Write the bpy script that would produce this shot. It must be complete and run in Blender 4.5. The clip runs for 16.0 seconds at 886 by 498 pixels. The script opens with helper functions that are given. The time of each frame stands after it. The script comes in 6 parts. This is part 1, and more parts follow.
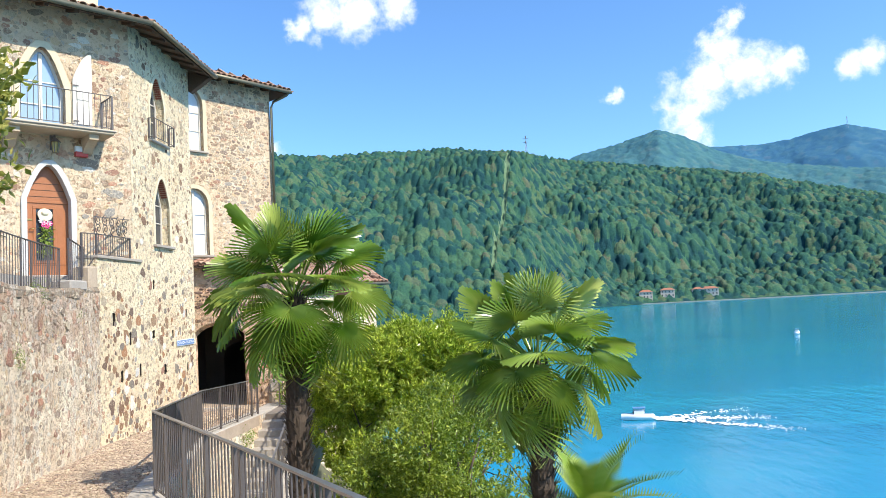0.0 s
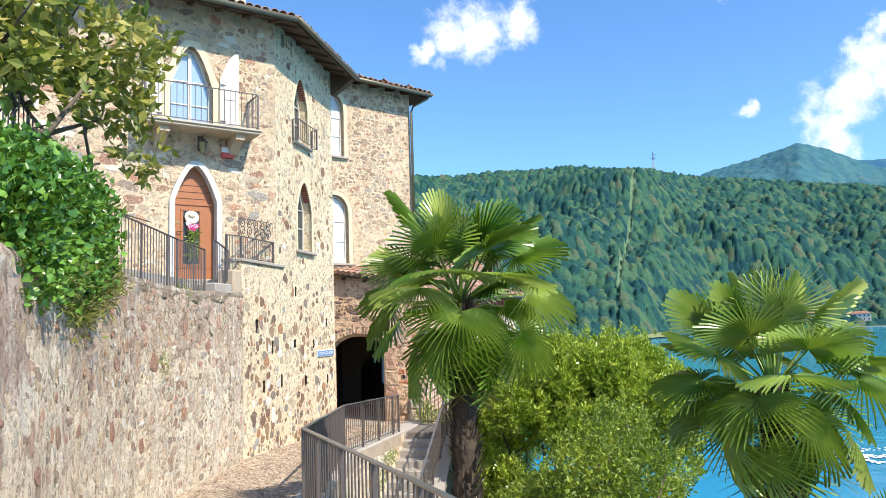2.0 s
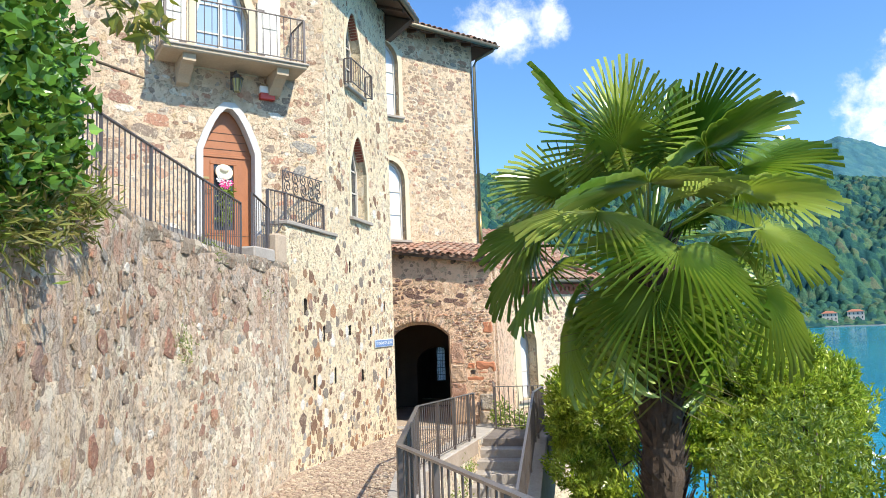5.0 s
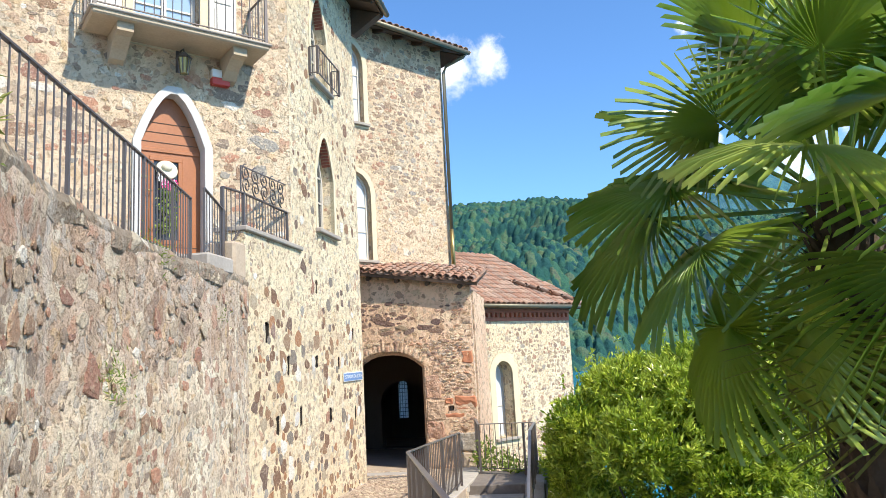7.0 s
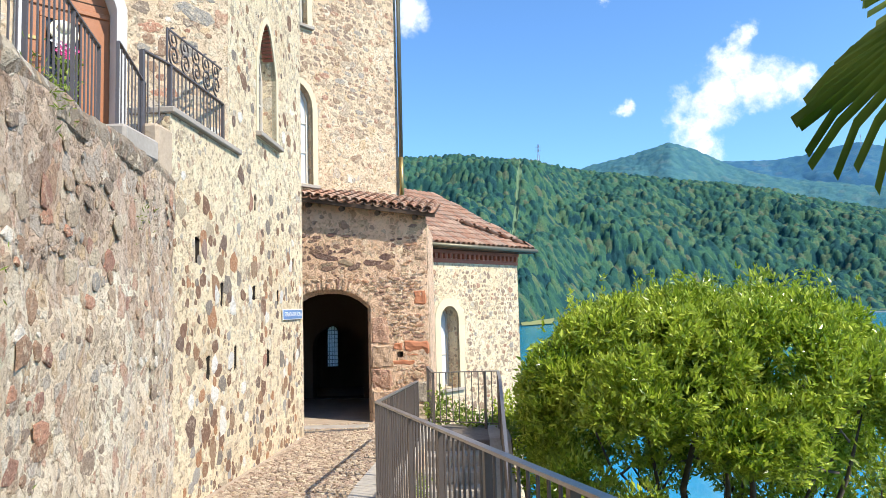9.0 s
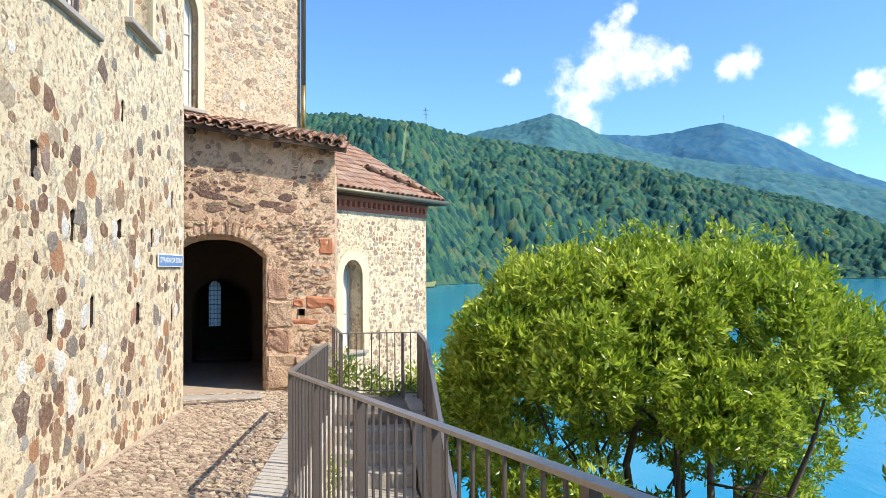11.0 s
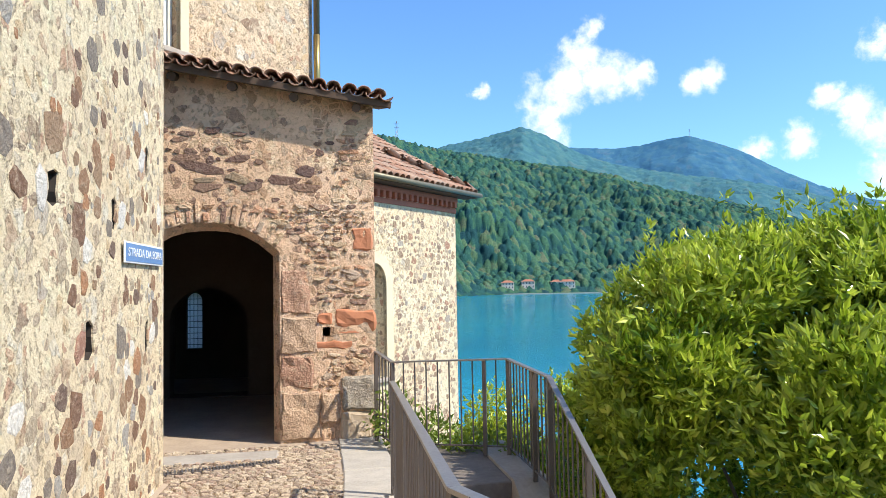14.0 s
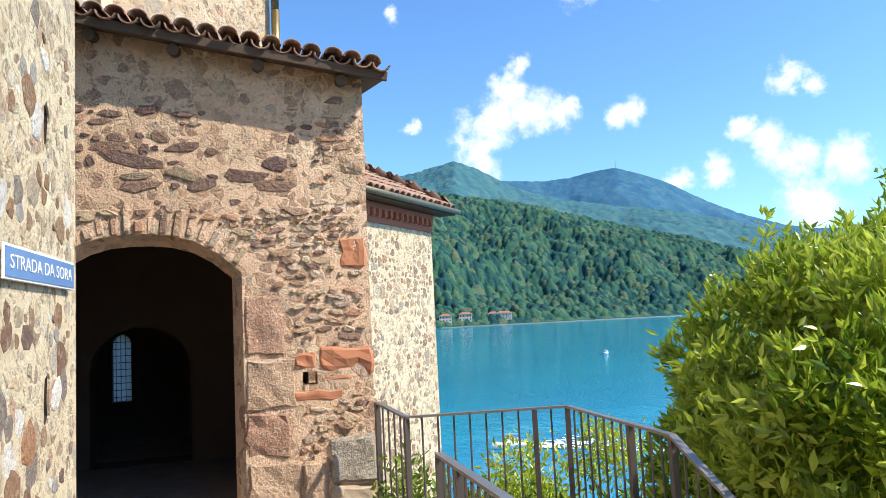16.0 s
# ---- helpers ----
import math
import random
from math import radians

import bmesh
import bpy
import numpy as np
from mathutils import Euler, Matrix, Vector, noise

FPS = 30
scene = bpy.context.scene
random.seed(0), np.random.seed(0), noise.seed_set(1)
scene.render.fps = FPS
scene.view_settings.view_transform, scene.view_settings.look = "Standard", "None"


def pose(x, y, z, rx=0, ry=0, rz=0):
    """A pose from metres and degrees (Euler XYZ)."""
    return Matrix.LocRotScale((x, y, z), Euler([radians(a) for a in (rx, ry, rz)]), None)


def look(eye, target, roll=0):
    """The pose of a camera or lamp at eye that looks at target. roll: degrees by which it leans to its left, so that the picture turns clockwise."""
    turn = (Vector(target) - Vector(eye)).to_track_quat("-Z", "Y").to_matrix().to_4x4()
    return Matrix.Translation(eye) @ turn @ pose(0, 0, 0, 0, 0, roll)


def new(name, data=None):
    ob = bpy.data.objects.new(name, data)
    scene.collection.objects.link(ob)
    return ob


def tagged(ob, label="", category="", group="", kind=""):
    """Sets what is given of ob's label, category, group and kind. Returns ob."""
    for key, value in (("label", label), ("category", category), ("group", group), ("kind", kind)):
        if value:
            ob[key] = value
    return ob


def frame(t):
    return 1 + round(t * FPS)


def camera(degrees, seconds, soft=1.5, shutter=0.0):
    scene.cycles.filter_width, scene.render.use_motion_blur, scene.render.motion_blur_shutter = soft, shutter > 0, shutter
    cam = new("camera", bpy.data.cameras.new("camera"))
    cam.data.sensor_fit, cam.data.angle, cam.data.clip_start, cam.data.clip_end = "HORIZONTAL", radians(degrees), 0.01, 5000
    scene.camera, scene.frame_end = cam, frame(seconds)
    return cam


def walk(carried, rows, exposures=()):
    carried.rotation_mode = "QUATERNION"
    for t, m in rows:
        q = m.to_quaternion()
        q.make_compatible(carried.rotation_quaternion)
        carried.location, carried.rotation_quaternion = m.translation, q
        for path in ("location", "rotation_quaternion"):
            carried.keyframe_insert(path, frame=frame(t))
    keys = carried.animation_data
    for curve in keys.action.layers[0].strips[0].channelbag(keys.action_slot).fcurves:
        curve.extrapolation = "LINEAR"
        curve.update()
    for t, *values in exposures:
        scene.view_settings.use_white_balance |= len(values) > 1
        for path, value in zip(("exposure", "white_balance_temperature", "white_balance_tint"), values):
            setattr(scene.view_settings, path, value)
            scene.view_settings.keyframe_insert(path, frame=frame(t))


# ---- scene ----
cam = camera(63.6, 16.0, soft=0.85)
METRES, EYE, TILT, LEAN, TURN = 16.6, 1.6, 0.0, 0.0, 0.0
PATH = [
    (0, (0.365, 0.089, 1.717), (0.333, 2.083, 1.862), -3.2),
    (0.5, (0.227, 0.506, 1.686), (0.133, 2.498, 1.833), -2.9),
    (1, (0.032, 0.854, 1.667), (-0.163, 2.838, 1.832), -3.2),
    (1.5, (-0.237, 1.227, 1.646), (-0.515, 3.199, 1.833), -2.6),
    (2, (-0.506, 1.595, 1.6), (-0.872, 3.55, 1.813), -2.0),
    (2.5, (-0.822, 2.031, 1.547), (-1.293, 3.962, 1.77), -1.4),
    (3, (-1.117, 2.519, 1.491), (-1.676, 4.43, 1.684), -1.0),
    (3.5, (-1.383, 2.995, 1.425), (-1.994, 4.893, 1.573), -1.0),
    (4, (-1.64, 3.479, 1.405), (-2.249, 5.38, 1.532), -1.5),
    (4.5, (-1.881, 3.971, 1.38), (-2.431, 5.887, 1.538), -2.1),
    (4.7, (-1.97, 4.17, 1.35), (-2.478, 6.095, 1.531), -2.1),
    (6.8, (-3.168, 6.039, 1.267), (-3.468, 7.993, 1.572), -3.3),
    (7, (-3.244, 6.168, 1.25), (-3.528, 8.125, 1.552), -3.1),
    (7.5, (-3.571, 6.651, 1.226), (-3.802, 8.615, 1.521), -1.7),
    (8, (-3.836, 7.063, 1.176), (-3.997, 9.037, 1.456), -1.0),
    (8.5, (-4.051, 7.437, 1.071), (-4.162, 9.419, 1.308), -1.0),
    (9, (-4.254, 7.951, 1.029), (-4.304, 9.943, 1.196), -1.6),
    (9.5, (-4.43, 8.422, 0.955), (-4.4, 10.419, 1.072), -2.0),
    (10, (-4.583, 8.899, 0.963), (-4.452, 10.892, 1.05), -1.9),
    (10.2, (-4.551, 9.001, 0.937), (-4.396, 10.993, 1.021), -1.5),
    (12.3, (-5.262, 11.33, 0.835), (-4.835, 13.284, 0.845), -0.6),
    (12.5, (-5.292, 11.522, 0.813), (-4.863, 13.476, 0.835), -0.8),
    (13, (-5.331, 12.004, 0.773), (-4.929, 13.962, 0.834), -0.8),
    (13.5, (-5.511, 12.536, 0.765), (-5.132, 14.498, 0.842), -0.9),
    (14, (-5.566, 13.046, 0.749), (-5.214, 15.012, 0.842), -1.0),
    (14.5, (-5.688, 13.576, 0.735), (-5.283, 15.532, 0.836), -0.8),
    (15, (-5.716, 14.063, 0.672), (-5.24, 16.001, 0.798), -1.1),
    (15.5, (-5.834, 14.601, 0.671), (-5.275, 16.515, 0.819), -1.8),
    (16, (-5.915, 15.09, 0.685), (-5.385, 17.01, 0.868), -2.9),
]
walk(cam, [(t, look(eye, target, roll)) for t, eye, target, roll in PATH], [(0, 0.5), (16, 0.5)])

# ---- light ----
SUN_DIR = Vector((0.82, -0.47, 0.98)).normalized()
LAKE = -15.0
world = bpy.data.worlds.new("sky_world")
scene.world = world
world.use_nodes = True


class Nodes:
    """Short hand for building a node tree."""

    def __init__(self, tree):
        self.tree, self.nodes = tree, tree.nodes

    def add(self, kind, **values):
        n = self.nodes.new(kind)
        for k, v in values.items():
            if k == "op":
                n.operation = v
            elif k == "blend":
                n.data_type, n.blend_type = "RGBA", v
            elif k == "dims":
                n.noise_dimensions = v
            elif k == "feature":
                n.feature = v
            elif k == "interp":
                n.interpolation_type = v
        return n

    def put(self, socket, value):
        if isinstance(value, bpy.types.NodeSocket):
            self.tree.links.new(value, socket)
        elif isinstance(value, tuple) and len(value) == 3 and socket.type == "RGBA":
            socket.default_value = (*value, 1)
        else:
            socket.default_value = value

    def math(self, op, a, b=0.0, c=0.0):
        n = self.add("ShaderNodeMath", op=op)
        for i, v in enumerate((a, b, c)):
            self.put(n.inputs[i], v)
        return n.outputs[0]

    def vmath(self, op, a, b=(0.0, 0.0, 0.0)):
        n = self.add("ShaderNodeVectorMath", op=op)
        self.put(n.inputs[0], a)
        self.put(n.inputs[1], b)
        return n.outputs["Value"] if op in ("DOT_PRODUCT", "LENGTH", "DISTANCE") else n.outputs["Vector"]

    def mix(self, f, a, b, blend="MIX"):
        n = self.add("ShaderNodeMix", blend=blend)
        self.put(n.inputs[0], f)
        self.put(n.inputs[6], a)
        self.put(n.inputs[7], b)
        return n.outputs[2]

    def span(self, v, a, b, c=0.0, d=1.0, smooth=False):
        n = self.add("ShaderNodeMapRange", interp="SMOOTHSTEP" if smooth else "LINEAR")
        for i, x in enumerate((v, a, b, c, d)):
            self.put(n.inputs[i], x)
        return n.outputs[0]

    def noise(self, vec, scale, detail=4.0, rough=0.55, distortion=0.0):
        n = self.add("ShaderNodeTexNoise")
        self.put(n.inputs["Vector"], vec)
        n.inputs["Scale"].default_value, n.inputs["Detail"].default_value = scale, detail
        n.inputs["Roughness"].default_value, n.inputs["Distortion"].default_value = rough, distortion
        return n.outputs["Fac"]

    def voronoi(self, vec, scale, feature="F1", out="Distance", rnd=1.0):
        n = self.add("ShaderNodeTexVoronoi", feature=feature)
        self.put(n.inputs["Vector"], vec)
        n.inputs["Scale"].default_value, n.inputs["Randomness"].default_value = scale, rnd
        return n.outputs[out]

    def ramp(self, f, stops, constant=False):
        n = self.add("ShaderNodeValToRGB")
        r = n.color_ramp
        r.interpolation = "CONSTANT" if constant else "LINEAR"
        while len(r.elements) < len(stops):
            r.elements.new(0.5)
        for e, (p, c) in zip(r.elements, stops):
            e.position, e.color = p, (*c, 1)
        self.put(n.inputs[0], f)
        return n.outputs[0]

    def bump(self, height, strength=0.5, distance=0.02):
        n = self.add("ShaderNodeBump")
        self.put(n.inputs["Height"], height)
        n.inputs["Strength"].default_value, n.inputs["Distance"].default_value = strength, distance
        return n.outputs["Normal"]


def toward(az, el):
    """The direction at that azimuth (degrees right of +y) and elevation."""
    a, e = radians(az), radians(el)
    return (math.sin(a) * math.cos(e), math.cos(a) * math.cos(e), math.sin(e))


def build_sky():
    world.node_tree.nodes.clear()
    w = Nodes(world.node_tree)
    sky = w.add("ShaderNodeTexSky")
    sky.sky_type, sky.sun_disc = "NISHITA", False
    sky.sun_elevation = math.asin(SUN_DIR.z)
    sky.sun_rotation = math.atan2(SUN_DIR.x, SUN_DIR.y)
    sky.air_density, sky.dust_density, sky.ozone_density, sky.altitude = 1.0, 0.6, 2.5, 300
    way = w.add("ShaderNodeTexCoord").outputs["Generated"]
    swirl = w.add("ShaderNodeTexNoise")
    w.put(swirl.inputs["Vector"], way)
    swirl.inputs["Scale"].default_value, swirl.inputs["Detail"].default_value, swirl.inputs["Roughness"].default_value = 22.0, 8.0, 0.62
    bent = w.vmath("ADD", way, w.vmath("MULTIPLY", w.vmath("SUBTRACT", swirl.outputs["Color"], (0.5, 0.5, 0.5)), (0.055, 0.055, 0.045)))
    soft = w.noise(way, 46.0, 8.0, 0.62, 0.2)
    big = w.noise(way, 11.0, 4.0, 0.55)
    total = None
    # cumulus puffs: azimuth, elevation, radius in degrees
    for az, el, r in CLOUDS:
        d = w.vmath("DISTANCE", bent, toward(az, el))
        f = w.span(d, radians(r) * 1.65, 0.0, 0.0, 1.0)
        total = f if total is None else w.math("MAXIMUM", total, f)
    dens = w.math("ADD", total, w.math("MULTIPLY", w.math("SUBTRACT", soft, 0.5), 0.95))
    dens = w.math("ADD", dens, w.math("MULTIPLY", w.math("SUBTRACT", big, 0.5), 0.5))
    dens = w.math("MULTIPLY", dens, w.span(total, 0.0, 0.12, 0.0, 1.0))
    mask = w.span(dens, 0.28, 0.92, 0.0, 1.0, True)
    shade = w.ramp(w.noise(way, 50.0, 5.0, 0.6), [(0.35, (5.6, 6.3, 7.4)), (0.6, (7.8, 8.1, 8.6))])
    colour = w.mix(mask, w.mix(1.0, sky.outputs[0], (0.82, 1.18, 1.50), "MULTIPLY"), shade)
    bg = w.add("ShaderNodeBackground")
    w.put(bg.inputs[0], colour)
    bg.inputs[1].default_value = 0.128
    out = w.add("ShaderNodeOutputWorld")
    w.put(out.inputs[0], bg.outputs[0])


CLOUDS = [(22.0, 19.0, 1.1), (21.6, 17.2, 1.7), (20.6, 15.6, 2.0), (19.4, 14.4, 2.0), (18.4, 13.0, 1.7), (18.9, 11.6, 1.6),
          (23.4, 15.6, 1.8), (25.4, 15.3, 1.5), (26.4, 15.6, 1.0), (30.0, 14.6, 1.1), (31.2, 14.9, 1.3), (42.2, 15.8, 1.2),
          (43.6, 15.0, 1.0), (39.0, 12.6, 1.2), (40.4, 11.2, 1.6), (42.4, 10.0, 1.8), (45.5, 9.6, 2.0), (37.0, 9.7, 1.5),
          (34.2, 9.2, 1.1), (43.0, 6.4, 2.2), (-9.6, 22.4, 2.0), (-7.0, 23.0, 2.4), (-4.0, 23.2, 1.8), (-11.5, 21.6, 1.0),
          (13.4, 15.4, 0.7), (-14.5, 12.6, 1.0), (12.0, 23.5, 0.8), (28.0, 25.5, 2.5), (34.0, 25.0, 2.2)]
build_sky()
sun = new("sun", bpy.data.lights.new("sun", "SUN"))
sun.data.energy, sun.data.angle, sun.data.color = 5.0, radians(0.6), (1.0, 0.92, 0.785)
sun.matrix_world = look((0, 0, 40), Vector((0, 0, 40)) - SUN_DIR)


# ---- materials ----
def material(name, rough=0.8, metal=0.0):
    m = bpy.data.materials.new(name)
    m.use_nodes = True
    n = Nodes(m.node_tree)
    b = m.node_tree.nodes["Principled BSDF"]
    b.inputs["Roughness"].default_value, b.inputs["Metallic"].default_value = rough, metal
    return m, n, b


def coords(n):
    return n.add("ShaderNodeNewGeometry").outputs["Position"]


STONE_RAMP = [(0.0, (0.25, 0.14, 0.08)), (0.12, (0.42, 0.27, 0.15)), (0.24, (0.29, 0.26, 0.23)), (0.36, (0.56, 0.44, 0.29)),
              (0.48, (0.27, 0.17, 0.12)), (0.58, (0.64, 0.53, 0.38)), (0.70, (0.46, 0.20, 0.10)), (0.78, (0.42, 0.35, 0.28)),
              (0.88, (0.17, 0.11, 0.09)), (0.94, (0.70, 0.62, 0.50))]
DARK_RAMP = [(0.0, (0.46, 0.27, 0.16)), (0.2, (0.60, 0.42, 0.26)), (0.35, (0.34, 0.19, 0.13)), (0.5, (0.68, 0.50, 0.33)),
             (0.65, (0.54, 0.39, 0.28)), (0.8, (0.60, 0.31, 0.18)), (0.9, (0.26, 0.14, 0.10))]


def stone_material(name, island, stops=STONE_RAMP, smear=0.65):
    """Natural field stone; colour varies from stone to stone."""
    m, n, b = material(name, 0.9)
    p = coords(n)
    pick = n.add("ShaderNodeNewGeometry").outputs["Random Per Island"] if island else n.add("ShaderNodeObjectInfo").outputs["Random"]
    c = n.ramp(pick, stops, True)
    grain = n.noise(p, 38.0, 6.0, 0.65)
    patch = n.noise(p, 20.0, 6.0, 0.72)
    c = n.mix(n.span(grain, 0.4, 0.8, 0.0, 0.4), c, n.mix(0.5, c, (0.66, 0.58, 0.46)))
    c = n.mix(n.span(patch, 0.53, 0.63, 0.0, smear), c, (0.72, 0.58, 0.41))
    c = n.mix(n.span(grain, 0.5, 0.3, 0.0, 0.5), c, (0.16, 0.12, 0.09))
    n.put(b.inputs["Base Color"], c)
    n.put(b.inputs["Normal"], n.bump(n.math("ADD", grain, n.math("MULTIPLY", patch, 1.5)), 0.9, 0.03))
    return m


RUBBLE_RAMP = [(0.0, (0.52, 0.34, 0.22)), (0.13, (0.66, 0.52, 0.36)), (0.26, (0.42, 0.30, 0.21)), (0.38, (0.72, 0.60, 0.43)), (0.5, (0.52, 0.27, 0.17)),
               (0.6, (0.48, 0.41, 0.34)), (0.7, (0.64, 0.44, 0.24)), (0.8, (0.30, 0.19, 0.13)), (0.9, (0.78, 0.70, 0.56))]


def mortar_material(name, light, dark, stone_amount, streaks=0.0, scale=9.0, pits=0.7, stops=RUBBLE_RAMP):
    """Rough lime mortar, pitted, with small flush stones of two sizes showing in it."""
    m, n, b = material(name, 0.94)
    p = coords(n)
    wn = n.add("ShaderNodeTexNoise")
    n.put(wn.inputs["Vector"], p)
    wn.inputs["Scale"].default_value, wn.inputs["Detail"].default_value = 7.0, 4.0
    warp = n.vmath("ADD", p, n.vmath("MULTIPLY", n.vmath("SUBTRACT", wn.outputs["Color"], (0.5, 0.5, 0.5)), (0.14, 0.14, 0.14)))
    big = n.noise(p, 0.9, 5.0, 0.6)
    fine = n.noise(p, 55.0, 6.0, 0.72)
    mid = n.noise(p, 7.0, 5.0, 0.65)
    pit = n.noise(p, 19.0, 5.0, 0.7)
    base = n.mix(n.span(big, 0.35, 0.68), light, dark)
    base = n.mix(n.span(mid, 0.5, 0.75, 0.0, 0.5), base, tuple(0.72 * v for v in dark))
    base = n.mix(n.span(n.noise(p, 3.1, 4.0, 0.6), 0.58, 0.70, 0.0, 0.6), base, tuple(min(0.9, 1.12 * v) for v in light))
    total = None
    for size, amount in ((scale, stone_amount), (scale * 0.52, stone_amount * 0.45)):
        edge = n.math("ADD", n.voronoi(warp, size, "DISTANCE_TO_EDGE"), n.math("MULTIPLY", n.math("SUBTRACT", fine, 0.5), 0.16))
        sep = n.add("ShaderNodeSeparateColor")
        n.put(sep.inputs[0], n.voronoi(warp, size, "F1", "Color"))
        shown = n.math("MULTIPLY", n.span(edge, 0.07, 0.13, 0.0, 1.0, True), n.math("LESS_THAN", sep.outputs[0], amount))
        pebble = n.ramp(sep.outputs[1], stops, True)
        pebble = n.mix(n.span(fine, 0.38, 0.7, 0.0, 0.45), pebble, light)
        pebble = n.mix(n.span(mid, 0.5, 0.62, 0.0, 0.5), pebble, base)
        base = n.mix(n.math("MULTIPLY", shown, 0.92), base, pebble)
        total = shown if total is None else n.math("MAXIMUM", total, shown)
    hollow = n.span(pit, 0.435, 0.36, 0.0, 1.0)
    base = n.mix(n.math("MULTIPLY", hollow, pits), base, (0.33, 0.215, 0.125))
    base = n.mix(n.span(fine, 0.44, 0.30, 0.0, 0.4), base, (0.36, 0.25, 0.16))
    if streaks:
        sp = n.vmath("MULTIPLY", p, (3.2, 3.2, 0.16))
        s = n.math("MULTIPLY", n.span(n.noise(sp, 2.2, 5.0, 0.65), 0.55, 0.72), streaks)
        base = n.mix(s, base, (0.28, 0.19, 0.13))
        pale = n.math("MULTIPLY", n.span(n.noise(n.vmath("ADD", sp, (7.0, 3.0, 0.0)), 1.7, 5.0, 0.7), 0.54, 0.66), streaks)
        base = n.mix(n.math("MULTIPLY", pale, n.span(fine, 0.3, 0.55, 0.3, 1.0)), base, (0.86, 0.79, 0.68))
    n.put(b.inputs["Base Color"], base)
    h = n.math("ADD", n.math("MULTIPLY", total, 0.5), n.math("ADD", n.math("MULTIPLY", fine, 0.9), n.math("MULTIPLY", mid, 1.2)))
    h = n.math("SUBTRACT", h, n.math("MULTIPLY", hollow, 0.9))
    n.put(b.inputs["Normal"], n.bump(h, 0.9, 0.04))
    return m


def plain(name, colour, rough=0.7, metal=0.0, grain=20.0, depth=0.25, spread=0.25, bump=0.2):
    """A painted or natural surface with fine grain and broad stains."""
    m, n, b = material(name, rough, metal)
    p = coords(n)
    f = n.noise(p, grain, 6.0, 0.65)
    g = n.noise(p, grain * 0.11, 4.0, 0.6)
    c = n.mix(n.span(f, 0.3, 0.75, 0.0, depth), colour, tuple(v * 0.5 for v in colour))
    c = n.mix(n.span(g, 0.4, 0.75, 0.0, spread), c, tuple(min(1.0, v * 1.35 + 0.02) for v in colour))
    n.put(b.inputs["Base Color"], c)
    n.put(b.inputs["Roughness"], n.span(f, 0.2, 0.8, rough - 0.08, min(1.0, rough + 0.08)))
    if bump:
        n.put(b.inputs["Normal"], n.bump(f, bump, 0.01))
    return m


def leaf_material(name, stops, rough=0.45, island=True, thin=0.25):
    m, n, b = material(name, rough)
    geo = n.add("ShaderNodeNewGeometry")
    pick = geo.outputs["Random Per Island"] if island else n.add("ShaderNodeObjectInfo").outputs["Random"]
    p = geo.outputs["Position"]
    c = n.ramp(pick, stops)
    c = n.mix(n.span(n.noise(p, 1.3, 3.0), 0.35, 0.7, 0.0, 0.45), c, tuple(1.25 * v for v in stops[-1][1]))
    n.put(b.inputs["Base Color"], c)
    back = n.add("ShaderNodeBsdfTranslucent")
    n.put(back.inputs[0], n.mix(0.6, c, (0.30, 0.42, 0.03)))
    both = n.add("ShaderNodeMixShader")
    both.inputs[0].default_value = thin
    n.put(both.inputs[1], b.outputs[0])
    n.put(both.inputs[2], back.outputs[0])
    out = [x for x in n.nodes if x.type == "OUTPUT_MATERIAL"][0]
    n.put(out.inputs[0], both.outputs[0])
    return m


M = {}
WARM_RAMP = [(0.0, (0.34, 0.20, 0.12)), (0.15, (0.46, 0.33, 0.22)), (0.3, (0.30, 0.22, 0.16)), (0.45, (0.58, 0.47, 0.33)), (0.58, (0.36, 0.18, 0.12)),
             (0.68, (0.48, 0.37, 0.26)), (0.77, (0.52, 0.25, 0.15)), (0.84, (0.33, 0.30, 0.26)), (0.90, (0.80, 0.73, 0.62))]
SPOT_RAMP = [(0.0, (0.20, 0.095, 0.05)), (0.2, (0.30, 0.155, 0.075)), (0.38, (0.22, 0.18, 0.145)), (0.5, (0.33, 0.20, 0.11)), (0.62, (0.15, 0.085, 0.06)),
             (0.72, (0.46, 0.36, 0.24)), (0.80, (0.42, 0.19, 0.08)), (0.87, (0.38, 0.35, 0.31)), (0.93, (0.82, 0.77, 0.68))]
PURPLE_RAMP = [(0.0, (0.17, 0.085, 0.065)), (0.3, (0.21, 0.12, 0.09)), (0.5, (0.27, 0.15, 0.10)), (0.7, (0.14, 0.07, 0.06)), (0.85, (0.34, 0.24, 0.15))]
TOWER_RAMP = [(0.0, (0.33, 0.21, 0.13)), (0.25, (0.44, 0.32, 0.21)), (0.45, (0.27, 0.18, 0.13)), (0.62, (0.52, 0.40, 0.28)), (0.8, (0.42, 0.21, 0.13)), (0.92, (0.36, 0.31, 0.26))]
M["red_stone"] = stone_material("dull_red_stone", False, [(0.0, (0.36, 0.17, 0.11)), (0.5, (0.42, 0.25, 0.15)), (0.8, (0.30, 0.19, 0.15))], 0.5)
M["warm_stone"] = stone_material("rubble_stone", False, WARM_RAMP, 0.85)
M["warm_stone_rest"] = stone_material("rubble_stone_joined", True, WARM_RAMP, 0.85)
M["spot_stone"] = stone_material("facade_stone", False, SPOT_RAMP, 0.38)
M["spot_stone_rest"] = stone_material("facade_stone_joined", True, SPOT_RAMP, 0.38)
M["purple_stone"] = stone_material("dark_flat_stone", False, PURPLE_RAMP, 0.2)
M["purple_stone_rest"] = stone_material("dark_flat_stone_joined", True, PURPLE_RAMP, 0.2)
M["tower_stone"] = stone_material("tower_stone", False, TOWER_RAMP, 0.8)
